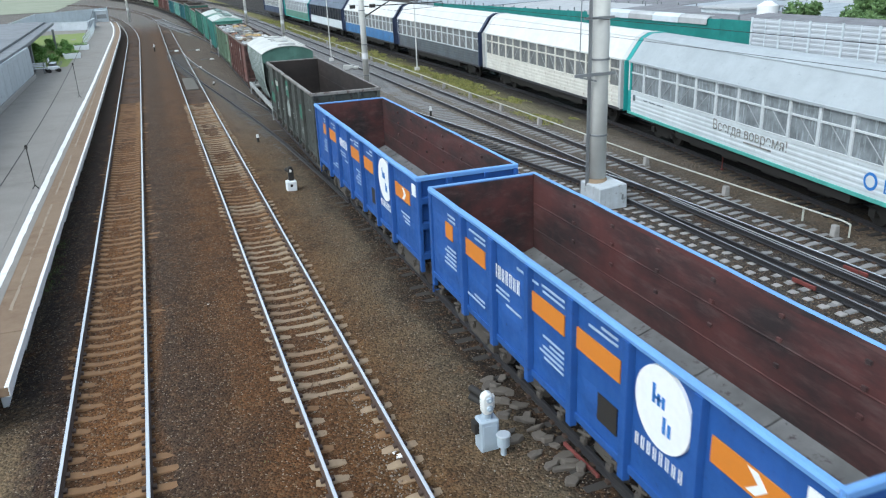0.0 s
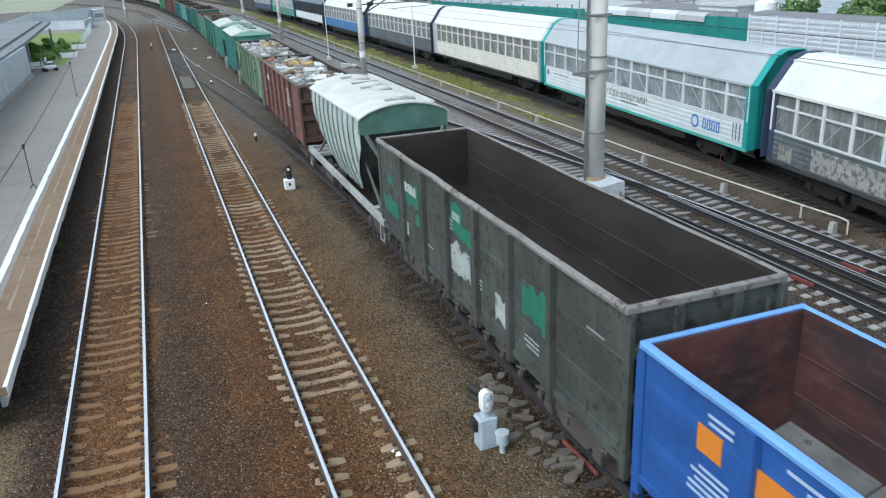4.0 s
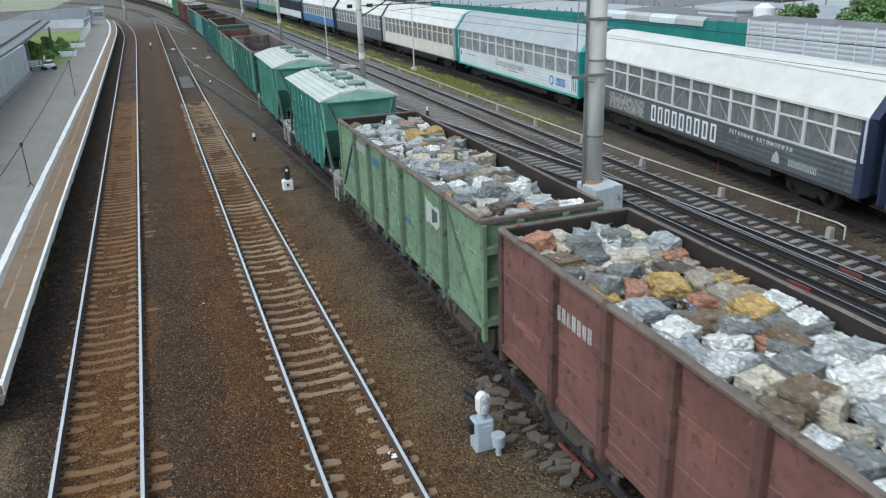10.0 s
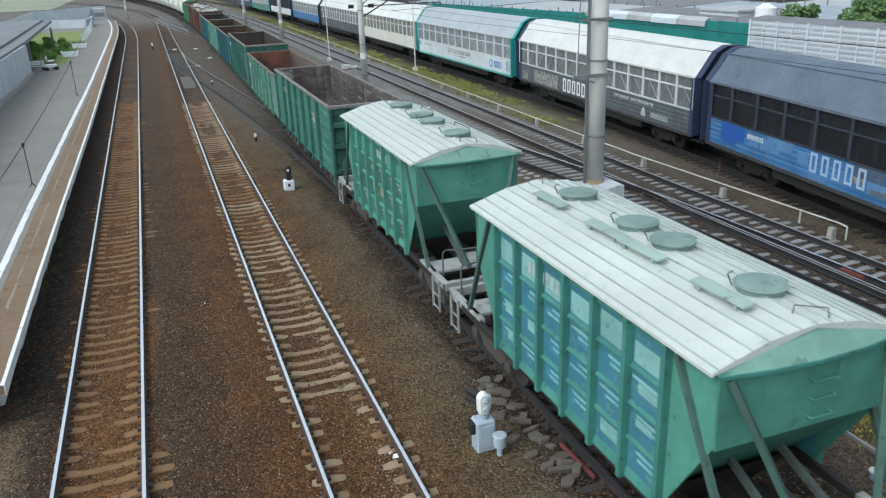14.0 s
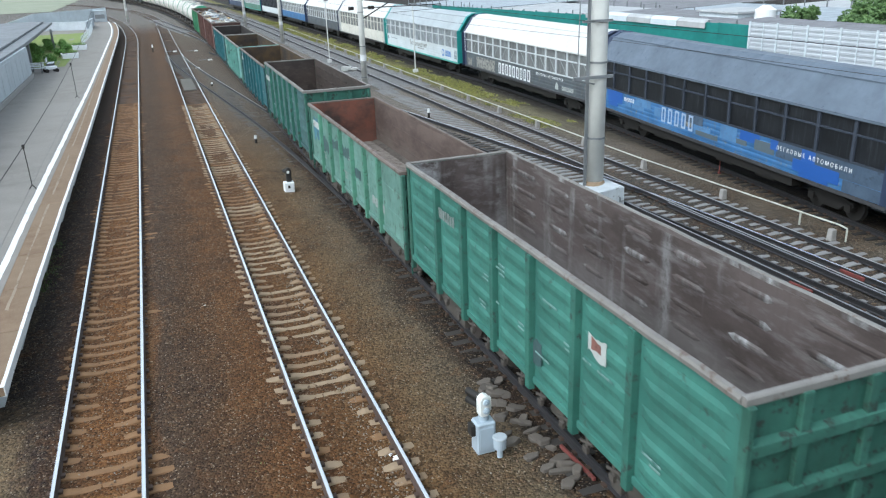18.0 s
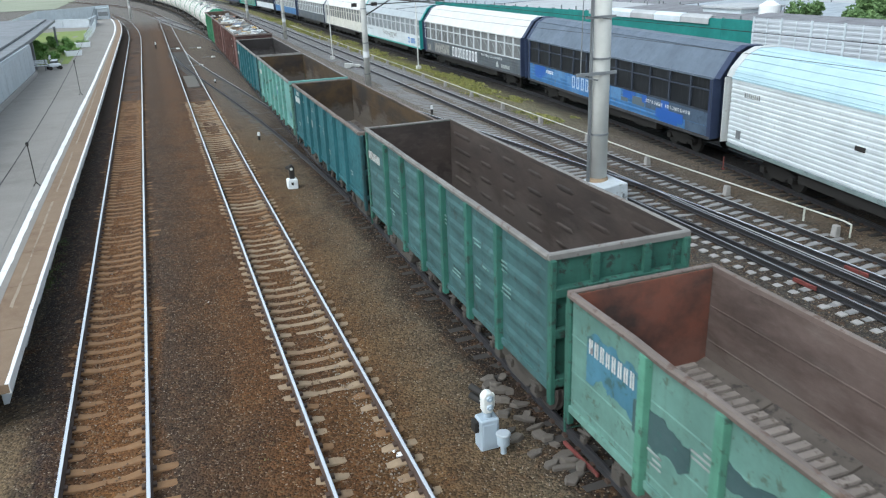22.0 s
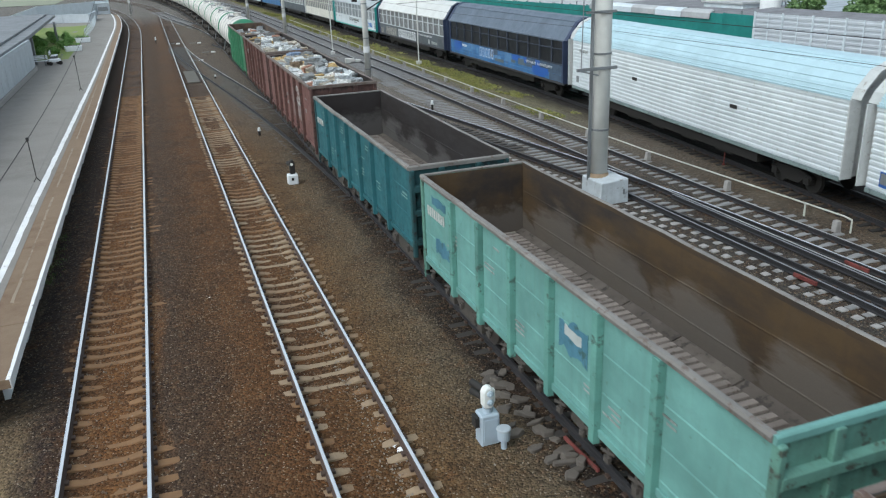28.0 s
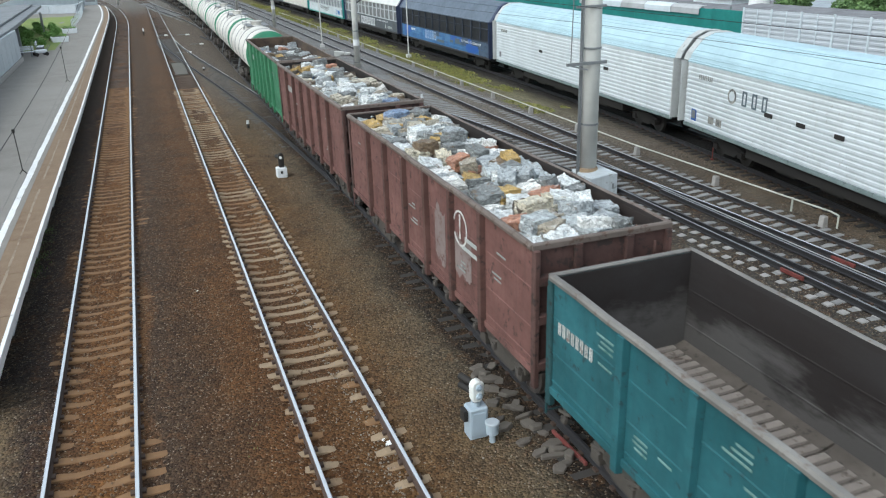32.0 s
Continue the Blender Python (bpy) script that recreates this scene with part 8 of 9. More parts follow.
def blue_marks(w, x, h, top, step, base):
    x = x - 0.022
    zc = 2.81
    for a, b in ((0.67, 2.03), (4.2, 5.58), (5.99, 7.36), (9.52, 10.87), (11.48, 11.96)):
        bars(w, x, [(-h + a, -h + b)], zc - 0.20, zc + 0.20, ORANGE, "orange_panel")
    logo_disc(w, x + 0.02, -h + 3.08, zc - 0.02, 0.66)
    glyph_bars(w, x, -h + 9.18, zc - 0.14, 0.30, 8, MARK_WHITE, step=0.60)
    glyph_bars(w, x, -h + 3.72, 1.84, 0.22, 8, MARK_WHITE, step=0.70)
    rnd = random.Random(3)
    for y0, z0, n in ((11.3, 2.35, 5), (11.3, 3.2, 2), (9.5, 3.25, 2), (9.6, 1.75, 2), (7.75, 2.2, 1), (8.3, 2.45, 2), (6.0, 2.25, 5), (6.0, 3.25, 2), (4.3, 3.3, 2), (0.8, 2.2, 3), (7.0, 3.2, 1)):
        for i in range(n):
            z = z0 - i * 0.11
            s = Shape().box(x - 0.006, x + 0.006, -h + y0, -h + y0 + 0.45 + 0.55 * rnd.random(), z, z + 0.045)
            part("small_lettering", s.mesh("small_lettering", [MARK_SOFT]), w)
    s = Shape().prism([(-h + 1.36, zc - 0.15), (-h + 1.18, zc - 0.15), (-h + 1.0, zc + 0.02), (-h + 1.18, zc + 0.18), (-h + 1.36, zc + 0.18), (-h + 1.16, zc + 0.02)], "x", x - 0.016, x - 0.008)
    part("arrow_mark", s.mesh("arrow_mark", [MARK_WHITE]), w, "white arrow mark")
    bars(w, x, [(-h + 0.12, -h + 0.44)], 3.0, 3.32, MARK_WHITE, "label_plate")
    bars(w, x, [(-h + 4.24, -h + 4.82)], 1.62, 2.12, BLACK_STEEL, "dark_plate")


def placed_marks(numbers=(), patches=(), seed=1, lines=9, deep=False, dim=None):
    """Marks at set places: numbers of (from, z, height, count, paint), patches of (from, to, z0, z1, paint), and rows of small faded lettering."""
    def f(w, x, h, top, step, base):
        rnd = random.Random(seed)
        x = x - (0.033 if deep else 0.008)
        for i, (a, b, z0, z1, m) in enumerate(patches):
            # rolled on by hand: uneven top and bottom
            n = max(6, int((b - a) / 0.06))
            off, reach = rnd.uniform(0, 50), 0.30 * (z1 - z0)
            cut = [[reach * max(0.0, noise.noise((off + 5.0 * q, j * 0.19, 2.0)) + 0.25 + 0.25 * rnd.random()) for j in range(n + 1)] for q in (0, 1)]
            ys = [-h + a + (b - a) * j / n for j in range(n + 1)]
            v = [(xx, ys[j], zz) for j in range(n + 1) for xx in (x - 0.001 * i, x + 0.006) for zz in (z0 + cut[0][j], z1 - cut[1][j])]
            f = [(4 * j + p, 4 * j + q, 4 * j + 4 + q, 4 * j + 4 + p) for j in range(n) for p, q in ((0, 1), (1, 3), (3, 2), (2, 0))]
            part("paint_patch", Shape().add(v, f + [(0, 1, 3, 2), (4 * n, 4 * n + 2, 4 * n + 3, 4 * n + 1)]).mesh("paint_patch", [m]), w)
        for a, z, hh, count, m in numbers:
            glyph_bars(w, x - 0.012, -h + a, z, hh, count, m, step=0.62)
        for i in range(lines):
            y, z = rnd.uniform(0.3, 2 * h - 1.0), rnd.choice((1.9, 2.2, 2.6, 3.1))
            for j in range(rnd.randint(1, 3)):
                s = Shape().box(-0.006, 0.006, 0, rnd.uniform(0.2, 0.55), 0, 0.034)
                part("small_lettering", s.mesh("small_lettering", [dim or MARK_FAINT]), w, at=(x - 0.004, -h + y, z - 0.1 * j))
    return f


def ring_marks(base_marks, y, z):
    """A worn white ring emblem with two bars, on a loaded red wagon."""
    def f(w, x, h, top, step, base):
        base_marks(w, x, h, top, step, base)
        x, yy = x - 0.018, -h + y
        turn = [math.pi * (0.1 + 1.75 * j / 20) for j in range(21)]
        arc = [(yy + 0.405 * math.cos(a), z + 0.425 * math.sin(a)) for a in turn] + [(yy + 0.36 * math.cos(a), z + 0.38 * math.sin(a)) for a in reversed(turn)]
        part("ring_emblem", Shape().prism(arc, "x", x - 0.006, x + 0.006).mesh("ring_emblem", [MARK_WORN]), w, "worn white ring emblem")
        part("marking", Shape().box(x - 0.006, x + 0.006, yy - 0.02, yy + 0.04, z - 0.25, z + 0.33).mesh("marking", [MARK_WORN]), w)
        for a, b, z0, z1 in ((-0.95, -0.28, -0.20, -0.11), (-1.05, -0.1, -0.44, -0.35)):
            part("marking", Shape().box(x - 0.006, x + 0.006, yy + a, yy + b, z + z0, z + z1).mesh("marking", [MARK_DIM]), w)
    return f


FREIGHT = []


def freight(ob, u0, u1):
    FREIGHT.append((ob, (u0 + u1) / 2))


freight(gondola("blue open gondola with orange panels and a white roundel, red-brown inside", 13.0, 3.61, BLUE, BLUE_RIM, RED_INNER, FLOOR_GREY, 7, ribs=2, seed=1, marks=blue_marks), 4.92, 17.92)
freight(gondola("blue open gondola with orange panels and a white roundel, red-brown inside", 13.25, 3.61, BLUE, BLUE_RIM, RED_INNER, FLOOR_GREY, 7, ribs=2, seed=2, marks=blue_marks), 19.0, 32.3)
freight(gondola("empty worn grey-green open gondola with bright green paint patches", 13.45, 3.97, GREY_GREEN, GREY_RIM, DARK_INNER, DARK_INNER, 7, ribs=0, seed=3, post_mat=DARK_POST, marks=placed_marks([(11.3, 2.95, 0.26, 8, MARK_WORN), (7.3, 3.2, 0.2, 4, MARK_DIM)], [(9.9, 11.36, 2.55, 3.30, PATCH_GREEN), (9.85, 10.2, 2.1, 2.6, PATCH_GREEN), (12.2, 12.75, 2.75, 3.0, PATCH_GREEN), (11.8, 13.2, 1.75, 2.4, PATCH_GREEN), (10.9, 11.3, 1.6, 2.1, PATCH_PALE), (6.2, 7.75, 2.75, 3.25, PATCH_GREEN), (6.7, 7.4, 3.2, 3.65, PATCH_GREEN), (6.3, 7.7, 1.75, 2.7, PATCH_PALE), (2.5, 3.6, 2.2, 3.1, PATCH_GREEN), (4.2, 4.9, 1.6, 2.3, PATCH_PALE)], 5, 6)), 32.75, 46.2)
freight(cement_hopper("cement-dusted white hopper with ribbed curved sides and green ends", CEMENT_WHITE, CEMENT_SIDE, CEMENT_RIB, CEMENT_END, FRAME_PALE), 46.15, 57.95)
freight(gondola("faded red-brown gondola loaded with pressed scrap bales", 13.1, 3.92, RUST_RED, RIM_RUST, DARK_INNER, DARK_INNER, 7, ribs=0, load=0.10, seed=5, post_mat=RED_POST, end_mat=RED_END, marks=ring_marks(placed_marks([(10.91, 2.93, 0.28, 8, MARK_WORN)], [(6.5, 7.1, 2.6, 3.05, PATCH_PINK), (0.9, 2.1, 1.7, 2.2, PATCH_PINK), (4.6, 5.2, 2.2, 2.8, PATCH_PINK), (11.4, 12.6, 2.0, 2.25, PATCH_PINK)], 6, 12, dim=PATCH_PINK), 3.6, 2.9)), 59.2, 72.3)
freight(gondola("faded pale green gondola loaded with pressed scrap bales", 12.95, 3.78, PALE_GREEN, RIM_RUST, DARK_INNER, DARK_INNER, 7, ribs=0, load=0.10, seed=6, post_mat=GREEN_POST, brace=True, marks=placed_marks([(10.76, 3.15, 0.28, 8, MARK_DIM)], [(2.65, 3.65, 2.6, 3.35, MARK_DIM), (2.8, 3.2, 2.75, 3.2, PATCH_DARK), (8.0, 9.0, 3.0, 3.3, PATCH_BLUE), (11.3, 11.9, 2.2, 2.5, PATCH_BLUE), (5.0, 6.1, 2.1, 2.3, PATCH_BLUE)], 8, 8)), 73.35, 86.3)
freight(grain_hopper("green grain hopper with blue-tinted side panels and a dusty pale roof", ROOF_MINT, HOPPER_RIB, HOPPER_BLUE, HOPPER_GREEN, FRAME_PALE, blue=True), 86.74, 98.88)
freight(grain_hopper("green grain hopper with a dusty pale mint roof and white lettering", ROOF_PALEMINT, HOPPER_GREEN, HOPPER_DARK, HOPPER_GREEN, FRAME_PALE), 98.93, 110.63)
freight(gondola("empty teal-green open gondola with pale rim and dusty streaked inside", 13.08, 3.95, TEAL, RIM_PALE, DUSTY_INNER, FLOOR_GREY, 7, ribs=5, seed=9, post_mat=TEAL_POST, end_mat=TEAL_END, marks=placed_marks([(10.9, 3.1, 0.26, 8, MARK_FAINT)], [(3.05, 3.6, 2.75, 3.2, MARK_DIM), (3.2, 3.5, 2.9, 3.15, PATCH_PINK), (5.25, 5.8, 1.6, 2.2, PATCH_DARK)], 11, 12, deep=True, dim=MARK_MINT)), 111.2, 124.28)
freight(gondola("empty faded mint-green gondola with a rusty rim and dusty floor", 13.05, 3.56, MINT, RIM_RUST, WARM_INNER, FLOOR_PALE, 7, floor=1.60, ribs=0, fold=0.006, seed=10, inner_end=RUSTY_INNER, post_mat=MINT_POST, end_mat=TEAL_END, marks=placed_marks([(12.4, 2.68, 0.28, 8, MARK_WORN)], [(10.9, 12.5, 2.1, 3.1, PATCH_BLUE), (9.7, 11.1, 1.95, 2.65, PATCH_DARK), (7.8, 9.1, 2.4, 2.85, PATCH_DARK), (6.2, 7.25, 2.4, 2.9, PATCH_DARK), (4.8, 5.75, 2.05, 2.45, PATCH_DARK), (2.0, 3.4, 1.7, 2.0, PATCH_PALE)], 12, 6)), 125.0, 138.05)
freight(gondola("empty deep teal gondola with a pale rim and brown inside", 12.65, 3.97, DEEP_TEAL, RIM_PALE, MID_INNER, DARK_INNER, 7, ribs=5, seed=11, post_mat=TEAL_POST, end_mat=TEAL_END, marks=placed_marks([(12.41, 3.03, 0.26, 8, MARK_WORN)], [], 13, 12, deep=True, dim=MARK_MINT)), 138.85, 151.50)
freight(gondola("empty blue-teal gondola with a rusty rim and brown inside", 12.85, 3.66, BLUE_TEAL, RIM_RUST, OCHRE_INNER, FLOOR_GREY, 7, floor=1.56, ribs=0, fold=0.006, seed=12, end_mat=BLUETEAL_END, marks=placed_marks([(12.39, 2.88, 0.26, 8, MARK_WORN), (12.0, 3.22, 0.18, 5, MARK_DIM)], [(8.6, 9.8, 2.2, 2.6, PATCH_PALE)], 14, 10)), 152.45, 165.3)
freight(gondola("empty light teal gondola with ochre-brown inside and dusty floor", 12.75, 3.60, LIGHT_TEAL, RIM_PALE, OCHRE_INNER, FLOOR_PALE, 7, floor=1.60, ribs=0, fold=0.006, seed=13, post_mat=LIGHT_POST, end_mat=LIGHT_END, end_rim=LIGHT_TEAL, marks=placed_marks([(12.41, 2.62, 0.26, 8, MARK_WORN)], [(11.1, 12.1, 2.95, 3.22, PATCH_BLUE), (4.25, 5.25, 2.15, 2.9, PATCH_BLUE), (4.45, 5.05, 2.5, 2.75, MARK_DIM), (0.3, 0.9, 1.65, 2.0, PATCH_BLUE), (10.9, 11.9, 1.7, 2.2, PATCH_BLUE)], 15, 8)), 166.5, 179.25)
freight(gondola("empty blue-teal gondola with dark dusty inside", 13.1, 3.57, BLUE_TEAL, RIM_PALE, NEAR_BLACK_INNER, FLOOR_PALE, 7, floor=1.60, ribs=0, fold=0.006, seed=14, end_mat=BLUETEAL_END, marks=placed_marks([(12.84, 2.52, 0.24, 8, MARK_WORN)], [], 16, 16, dim=MARK_MINT)), 180.32, 193.42)
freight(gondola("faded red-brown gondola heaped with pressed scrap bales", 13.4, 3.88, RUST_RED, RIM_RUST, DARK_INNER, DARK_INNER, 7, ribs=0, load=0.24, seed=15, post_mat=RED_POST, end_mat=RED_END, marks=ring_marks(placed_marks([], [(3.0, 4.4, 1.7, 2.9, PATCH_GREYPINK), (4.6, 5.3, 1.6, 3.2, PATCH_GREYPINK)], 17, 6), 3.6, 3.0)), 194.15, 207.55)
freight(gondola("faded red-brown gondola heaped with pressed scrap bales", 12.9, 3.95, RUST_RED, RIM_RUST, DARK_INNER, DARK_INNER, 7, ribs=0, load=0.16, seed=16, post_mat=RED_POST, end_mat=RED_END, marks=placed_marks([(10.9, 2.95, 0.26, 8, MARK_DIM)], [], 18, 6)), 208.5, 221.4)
freight(gondola("green open gondola with a little scrap inside", 12.0, 3.95, GREEN_PAINT, RIM_RUST, BROWN_INNER, DARK_INNER, 7, ribs=0, load=-0.5, seed=17, marks=placed_marks([(10.4, 2.95, 0.26, 8, MARK_DIM)], [], 19, 5)), 222.0, 234.0)
u = 234.6
first_tank = tank_wagon("cream tank wagon with a green domed end", TANK_WHITE, TANK_GREEN)
freight(first_tank, u, u + 11.7)
for i in range(10):
    u += 12.02
    freight(copy_thing(first_tank, Matrix()), u, u + 11.7)

TAIL_GREY = paint("blue_grey_hopper_side", (0.20, 0.235, 0.27), (0.12, 0.13, 0.14), 0.3, 0.7, 0.5, 0.2)
tail = cement_hopper("blue-grey ribbed hopper at the tail of the train", TAIL_GREY, TAIL_GREY, CEMENT_RIB, TAIL_GREY, BLACK_STEEL)
u += 12.6
freight(tail, u, u + 11.8)
for i in range(8):
    u += 12.3
    freight(copy_thing(tail, Matrix()), u, u + 11.8)

# ---- the car-carrier train ----
ROOF_WHITE = paint("white_roof", (0.63, 0.635, 0.62), (0.42, 0.42, 0.41), 0.12, 0.6, 0.1, 0.07)
ROOF_GREY = paint("grey_roof", (0.38, 0.415, 0.44), (0.28, 0.30, 0.31), 0.12, 0.6, 0.1, 0.08)
ROOF_NAVY = paint("navy_roof", (0.115, 0.145, 0.190), (0.06, 0.07, 0.10), 0.15, 0.55, 0.2, 0.15)
ROOF_SKY = paint("pale_blue_roof", (0.43, 0.58, 0.645), (0.36, 0.48, 0.53), 0.15, 0.6, 0.15, 0.08)
SIDE_WHITE = paint("white_wagon_side", (0.60, 0.645, 0.67), (0.40, 0.41, 0.40), 0.2, 0.6, 0.25, 0.07)
SIDE_CREAM = paint("cream_wagon_side", (0.66, 0.645, 0.585), (0.33, 0.27, 0.21), 0.3, 0.6, 0.4, 0.08)
SIDE_SLATE = paint("slate_wagon_side", (0.085, 0.10, 0.115), (0.20, 0.19, 0.165), 0.35, 0.6, 0.4, 0.2)
SIDE_BLUE = paint("bright_blue_wagon_side", (0.048, 0.165, 0.38), (0.16, 0.19, 0.20), 0.35, 0.55, 0.4, 0.25)
SIDE_DARKBLUE = paint("navy_wagon_side", (0.045, 0.065, 0.12), (0.05, 0.05, 0.06), 0.2, 0.55, 0.3, 0.2)
SIDE_GREEN = paint("green_wagon_side", (0.10, 0.22, 0.17), (0.12, 0.12, 0.10), 0.25, 0.6, 0.4, 0.2)
POST_WHITE = paint("pale_window_posts", (0.58, 0.61, 0.63), (0.38, 0.39, 0.39), 0.15, 0.6, 0.2, 0.06)
POST_NAVY = paint("navy_window_posts", (0.034, 0.043, 0.062), (0.04, 0.04, 0.05), 0.2, 0.6, 0.2, 0.1)
PANE_GREY = glass_mat("grey_mesh_pane", (0.17, 0.178, 0.178), 0.35)
PANE_LIGHT = glass_mat("pale_mesh_pane", (0.245, 0.272, 0.29), 0.35)
PANE_DARK = glass_mat("dark_mesh_pane", (0.012, 0.014, 0.018), 0.25)
END_TEAL = paint("teal_end_frame", (0.03, 0.30, 0.285), (0.04, 0.15, 0.14), 0.12, 0.5, 0.2, 0.1)
END_NAVY = paint("navy_end_frame", (0.030, 0.045, 0.095), (0.03, 0.03, 0.05), 0.12, 0.5, 0.2, 0.1)
END_GREY = paint("grey_end_wall", (0.52, 0.54, 0.54), (0.30, 0.27, 0.25), 0.25, 0.6, 0.4, 0.1)
SILL_PALE = paint("grimy_pale_sill", (0.20, 0.25, 0.25), (0.09, 0.10, 0.10), 0.35, 0.6, 0.2, 0.15)
SILL_TEAL = paint("teal_sill", (0.10, 0.38, 0.33), (0.06, 0.16, 0.14), 0.2, 0.55, 0.1, 0.1)
SILL_DARK = paint("dark_sill", (0.05, 0.05, 0.055), (0.04, 0.035, 0.03), 0.2, 0.6, 0.1, 0.1)
MARK_SLATE = plain("slate_marking", (0.10, 0.13, 0.15), 0.6, 0.0, 0.2)
MARK_DEEPBLUE = plain("deep_blue_patch", (0.025, 0.10, 0.37), 0.5, 0.0, 0.15)
MARK_NAVY = paint("dull_navy_overpaint", (0.062, 0.095, 0.145), (0.05, 0.07, 0.10), 0.35, 0.6, 0.4, 0.2)
MARK_FADEDBLUE = paint("faded_blue_overpaint", (0.095, 0.22, 0.42), (0.13, 0.19, 0.27), 0.4, 0.6, 0.4, 0.2)
MARK_PALEGREY = paint("pale_grey_patch", (0.30, 0.295, 0.27), (0.12, 0.125, 0.125), 0.75, 0.7, 0.5, 0.2)


def lettering(w, x, y, z, size, words, mat):
    cu = bpy.data.curves.new("lettering", "FONT")
    cu.body, cu.size, cu.extrude = words, size, 0.004
    cu.materials.append(mat)
    ob = new("lettering", cu)
    ob.parent = w
    ob.matrix_basis = Matrix.Translation((x, y, z)) @ Matrix(((0, 0, -1, 0), (-1, 0, 0, 0), (0, 1, 0, 0), (0, 0, 0, 1)))
    tagged(ob, "painted words")


def block_letters(w, x, y, z, h, count, mat, name="brand_marking", gap=0.72):
    """A row of plain open frames, one for each letter of a painted name."""
    wide, thin = h * 0.52, h * 0.13
    def make():
        sh = Shape().box(-0.008, 0.008, -thin, 0, 0, h).box(-0.008, 0.008, -wide, -wide + thin, 0, h)
        return sh.box(-0.007, 0.007, -wide + thin, -thin, h - thin, h).box(-0.007, 0.007, -wide + thin, -thin, 0, thin).mesh(name, [mat])
    for i in range(count):
        part(name, shared(("frame", mat.name, name, h), make), w, at=(x, y - i * h * gap, z))


def ota_marks(w, x, h):
    lettering(w, x - 0.01, 2.5, 1.68, 0.62, "Всегда вовремя!", MARK_PALEGREY)
    bars(w, x, [(-1.6, 0.2)], 1.5, 1.57, MARK_PALEGREY)
    bars(w, x, [(6.8, 7.4), (7.6, 8.2), (8.4, 8.8)], 1.88, 1.93, MARK_SLATE)
    block_letters(w, x, -h + 3.15, 1.42, 0.46, 4, MARK_BLUE)
    part("emblem", Shape().cyl((x, -h + 3.75, 1.66), (x - 0.012, -h + 3.75, 1.66), 0.3, n=24).mesh("emblem", [MARK_BLUE]), w)
    part("emblem_inner", Shape().cyl((x - 0.01, -h + 3.75, 1.66), (x - 0.018, -h + 3.75, 1.66), 0.2, n=24).mesh("emblem_inner", [SIDE_WHITE]), w)
    bars(w, x, [(-h + 0.5, -h + 0.56), (-h + 0.75, -h + 0.8), (-h + 0.95, -h + 1.0)], 1.35, 2.05, MARK_SLATE)
    bars(w, x, [(h - 0.8, h - 0.55)], 1.75, 2.05, MARK_SLATE, "label_plate")


def novo_marks(w, x, h):
    block_letters(w, x, 3.35, 1.22, 0.78, 9, MARK_WHITE, gap=0.82)
    bars(w, x + 0.004, [(h - 6.4, h - 2.6)], 1.2, 2.0, MARK_PALEGREY, "paint_patch")
    bars(w, x + 0.004, [(h - 1.5, h - 0.7)], 1.2, 1.75, MARK_PALEGREY, "paint_patch")
    lettering(w, x - 0.01, -h + 7.4, 1.86, 0.22, "Л Е Г К О В Ы Е   А В Т О М О Б И Л И", MARK_WHITE)
    block_letters(w, x, -h + 3.6, 1.32, 0.24, 9, MARK_DIM)
    part("badge", Shape().prism([(-h + 4.1, 1.28), (-h + 4.55, 1.28), (-h + 4.5, 1.55), (-h + 4.33, 1.72), (-h + 4.15, 1.55)], "x", x - 0.01, x + 0.01).mesh("badge", [MARK_DIM]), w)


def blue_carrier_marks(w, x, h):
    rnd = random.Random(4)
    # overpainted sheets: bright blue at the far end, greyed in the middle, dull navy towards the near end
    for i in range(24):
        f = (i + rnd.random()) / 24
        y = -h + 0.1 + f * (2 * h - 2.0)
        z = 1.16 + 0.21 * rnd.randrange(4)
        near = (MARK_NAVY, MARK_NAVY, MARK_DEEPBLUE, MARK_DEEPBLUE, MARK_SLATE)
        middle = (MARK_SLATE, MARK_PALEGREY, MARK_FADEDBLUE, MARK_FADEDBLUE, MARK_NAVY)
        far = (MARK_DEEPBLUE, MARK_FADEDBLUE, MARK_FADEDBLUE)
        bars(w, x + 0.006 + 0.001 * (i % 5), [(y, y + rnd.uniform(0.6, 1.7))], z, min(z + rnd.choice((0.20, 0.41, 0.62)), 2.17), rnd.choice(near if f < 0.36 else middle if f < 0.68 else far), "paint_patch")
    bars(w, x + 0.013, [(-h + 0.3, -h + 5.6)], 1.58, 2.2, MARK_NAVY, "paint_patch")
    block_letters(w, x - 0.004, 3.6, 1.42, 0.70, 5, MARK_SOFT, gap=0.86)
    bars(w, x, [(-h + 2.2, -h + 4.6)], 1.3, 1.75, MARK_DEEPBLUE, "paint_patch")
    glyph_bars(w, x - 0.004, h - 3.1, 1.82, 0.2, 8, MARK_WHITE)
    lettering(w, x - 0.012, -h + 5.6, 1.86, 0.22, "Л Е Г К О В Ы Е   А В Т О М О Б И Л И", MARK_WHITE)


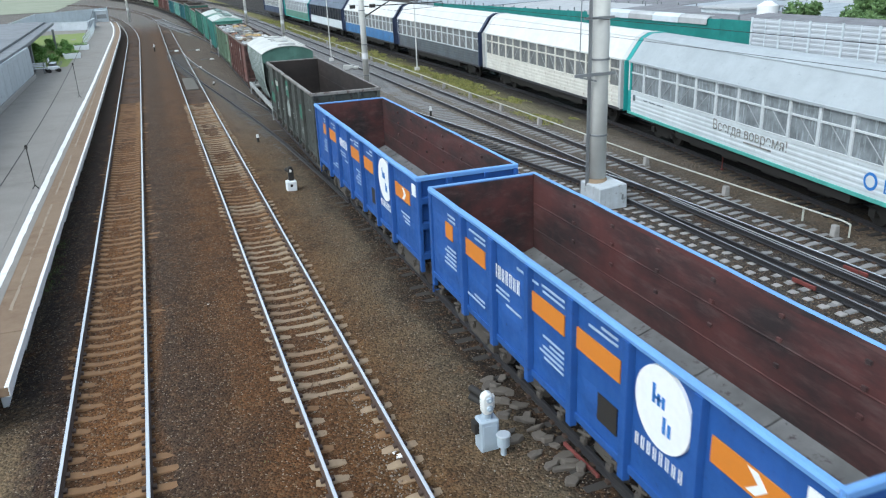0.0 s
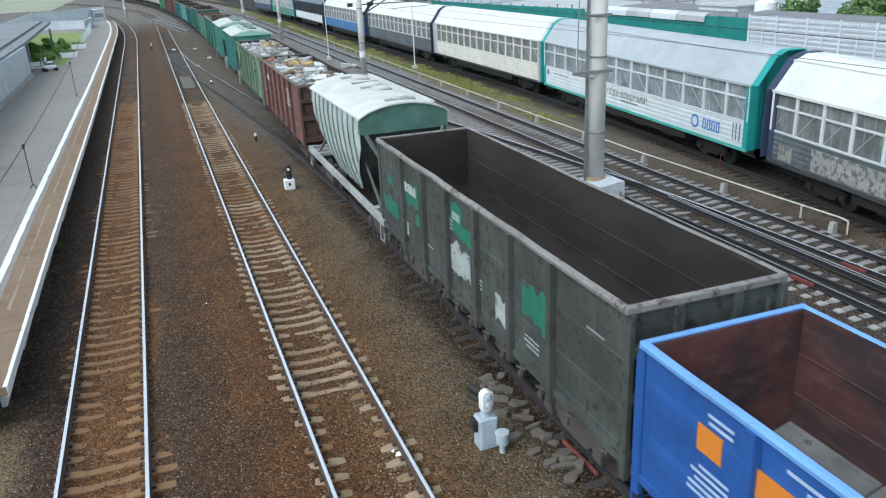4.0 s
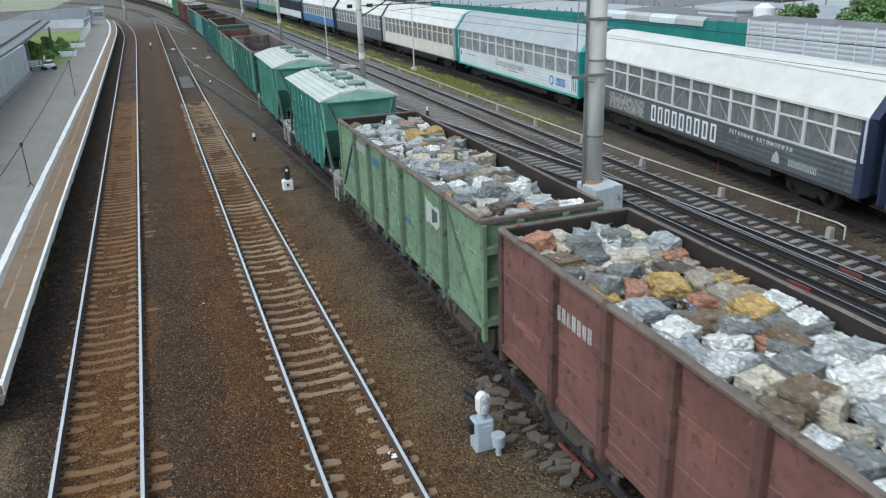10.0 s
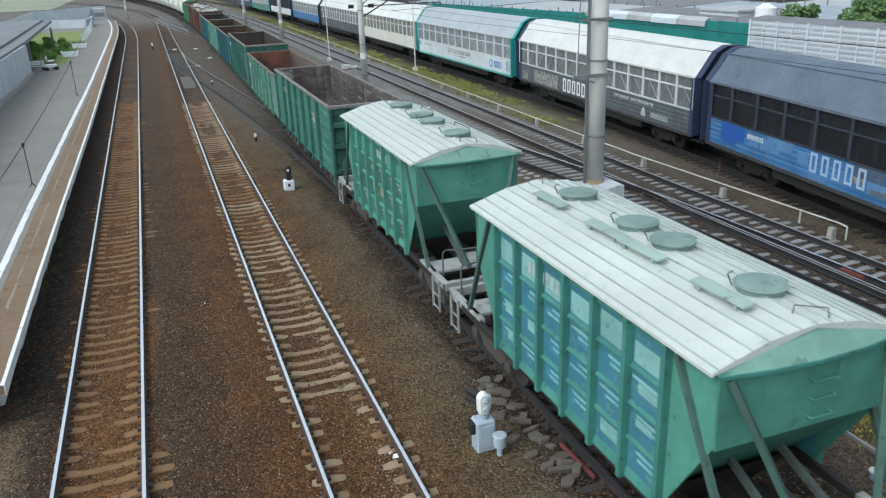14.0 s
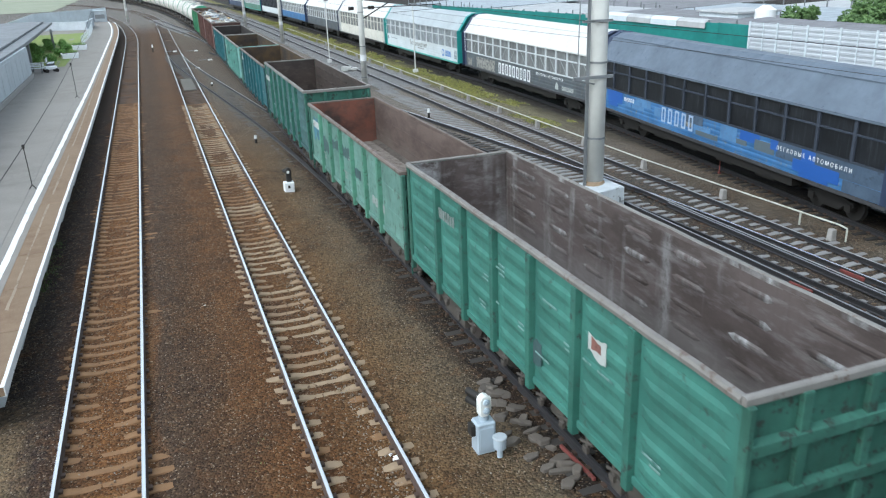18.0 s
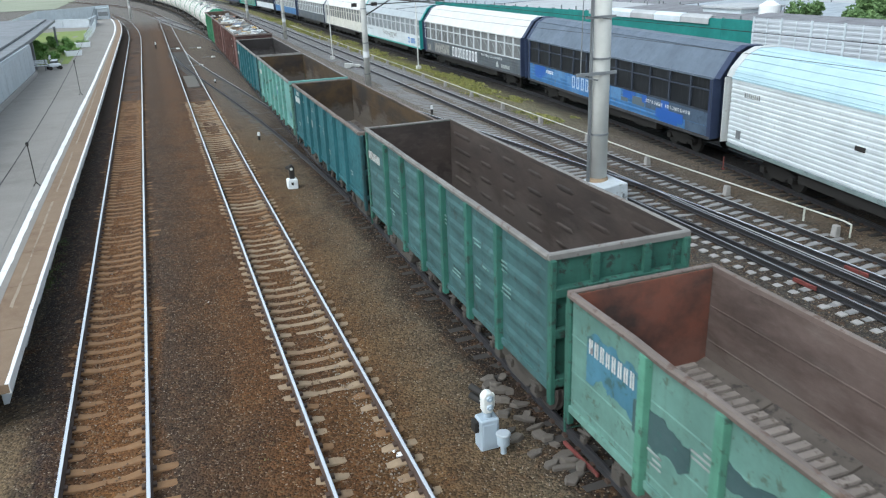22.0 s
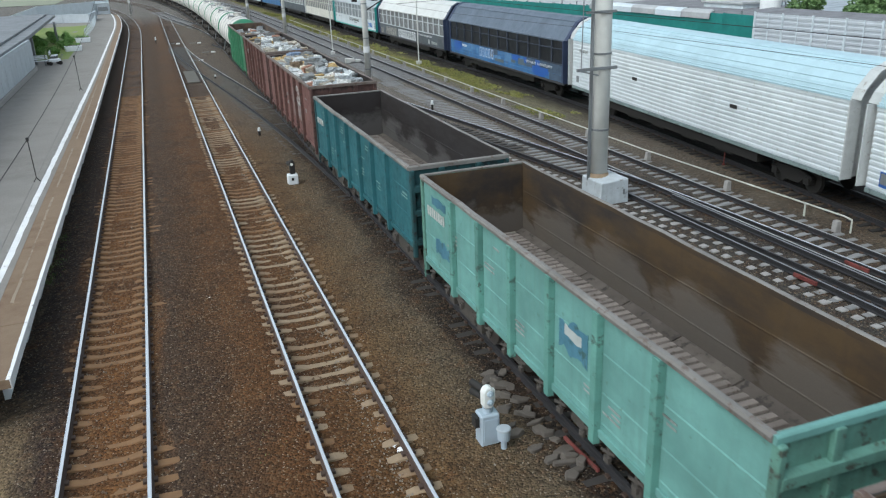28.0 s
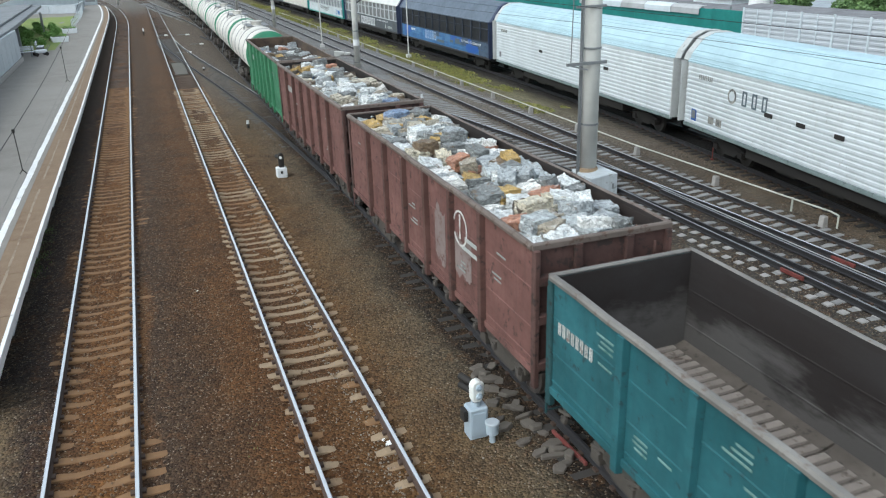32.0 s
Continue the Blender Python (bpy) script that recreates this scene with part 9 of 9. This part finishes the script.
def reefer_marks(two):
    def f(w, x, h):
        if two:
            block_letters(w, x, h - 4.3, 2.65, 0.6, 3, MARK_SLATE, gap=1.1)
            part("emblem", Shape().cyl((x, h - 3.6, 2.92), (x - 0.012, h - 3.6, 2.92), 0.3, n=24).mesh("emblem", [MARK_PALEGREY]), w)
            part("emblem_inner", Shape().cyl((x - 0.01, h - 3.6, 2.92), (x - 0.018, h - 3.6, 2.92), 0.2, n=24).mesh("emblem_inner", [SIDE_WHITE]), w)
            bars(w, x, [(h - 1.0, h - 0.6)], 1.4, 1.9, MARK_DEEPBLUE, "dark_plate")
            for y in (h - 3.0, h - 2.4):
                bars(w, x, [(y, y + 0.4)], 1.5, 1.8, MARK_PALEGREY)
        glyph_bars(w, x, h - 1.0, 3.25, 0.2, 8, MARK_PALEGREY)
    return f


CARRIERS = []


def carrier(ob, q0, q1):
    CARRIERS.append((ob, (q0 + q1) / 2, (q1 - q0) / 2))


carrier(reefer("white ribbed refrigerator wagon with pale blue roof and grey emblem", 22.4, ROOF_SKY, SIDE_WHITE, END_GREY, SILL_PALE, reefer_marks(True), True), -77.9, -55.5)
carrier(reefer("white ribbed refrigerator wagon with pale blue roof", 22.7, ROOF_SKY, SIDE_WHITE, END_GREY, SILL_PALE, reefer_marks(False)), -54.4, -31.6)
carrier(car_carrier("navy-roofed car carrier with patched bright blue lower wall", 21.2, ROOF_NAVY, SIDE_BLUE, POST_NAVY, PANE_DARK, END_NAVY, SILL_DARK, 12, blue_carrier_marks), -30.4, -9.2)
carrier(car_carrier("white-roofed car carrier with slate lower wall and white block letters", 21.0, ROOF_WHITE, SIDE_SLATE, POST_WHITE, PANE_GREY, END_NAVY, SILL_DARK, 14, novo_marks), -8.1, 12.9)
carrier(car_carrier("grey-roofed car carrier with white lower wall and teal ends", 21.0, ROOF_GREY, SIDE_WHITE, POST_WHITE, PANE_LIGHT, END_TEAL, SILL_TEAL, 13, ota_marks), 14.2, 35.2)
carrier(car_carrier("white-roofed car carrier with stained cream lower wall", 20.5, ROOF_WHITE, SIDE_CREAM, SIDE_CREAM, PANE_GREY, END_GREY, SILL_DARK, 15), 36.0, 56.5)
carrier(car_carrier("white-roofed car carrier with slate lower wall", 21.5, ROOF_WHITE, SIDE_SLATE, POST_WHITE, PANE_GREY, END_NAVY, SILL_DARK, 15), 57.4, 79.2)
carrier(car_carrier("white-roofed car carrier with blue and white lower wall", 21.8, ROOF_WHITE, SIDE_BLUE, POST_WHITE, PANE_GREY, END_NAVY, SILL_DARK, 15), 80.3, 102.4)
carrier(car_carrier("navy car carrier with dark panels", 21.5, ROOF_NAVY, SIDE_WHITE, POST_NAVY, PANE_DARK, END_NAVY, SILL_DARK, 13), 103.6, 125.2)
carrier(car_carrier("weathered green car carrier", 21.5, ROOF_GREY, SIDE_GREEN, POST_WHITE, PANE_LIGHT, END_TEAL, SILL_TEAL, 15), 126.4, 148.0)
carrier(car_carrier("blue car carrier with a grey roof", 21.5, ROOF_GREY, SIDE_DARKBLUE, POST_WHITE, PANE_GREY, END_NAVY, SILL_DARK, 15), 149.2, 170.8)


# ---- what moves ----
def run(t):
    """Metres the freight train has come forward by t seconds; it slows a little."""
    return 5.98 * t - 0.00873 * t * t


def on_path(path, y, half):
    """The pose of a wagon whose bogies stand on the track before and behind y."""
    a, b = path(y - half), path(y + half)
    return pose((a + b) / 2, y, 0, 0, 0, -math.degrees(math.atan2(b - a, 2 * half)))


def motions():
    times = [2.0 * i for i in range(17)]
    for ob, u in FREIGHT:
        walk(ob, [(t, on_path(path_3, u - run(t), 4.3)) for t in times])
    for ob, q, half in CARRIERS:
        walk(ob, [(t, on_path(path_6, q + 2.64 * t, half - 3.0)) for t in times])


motions()
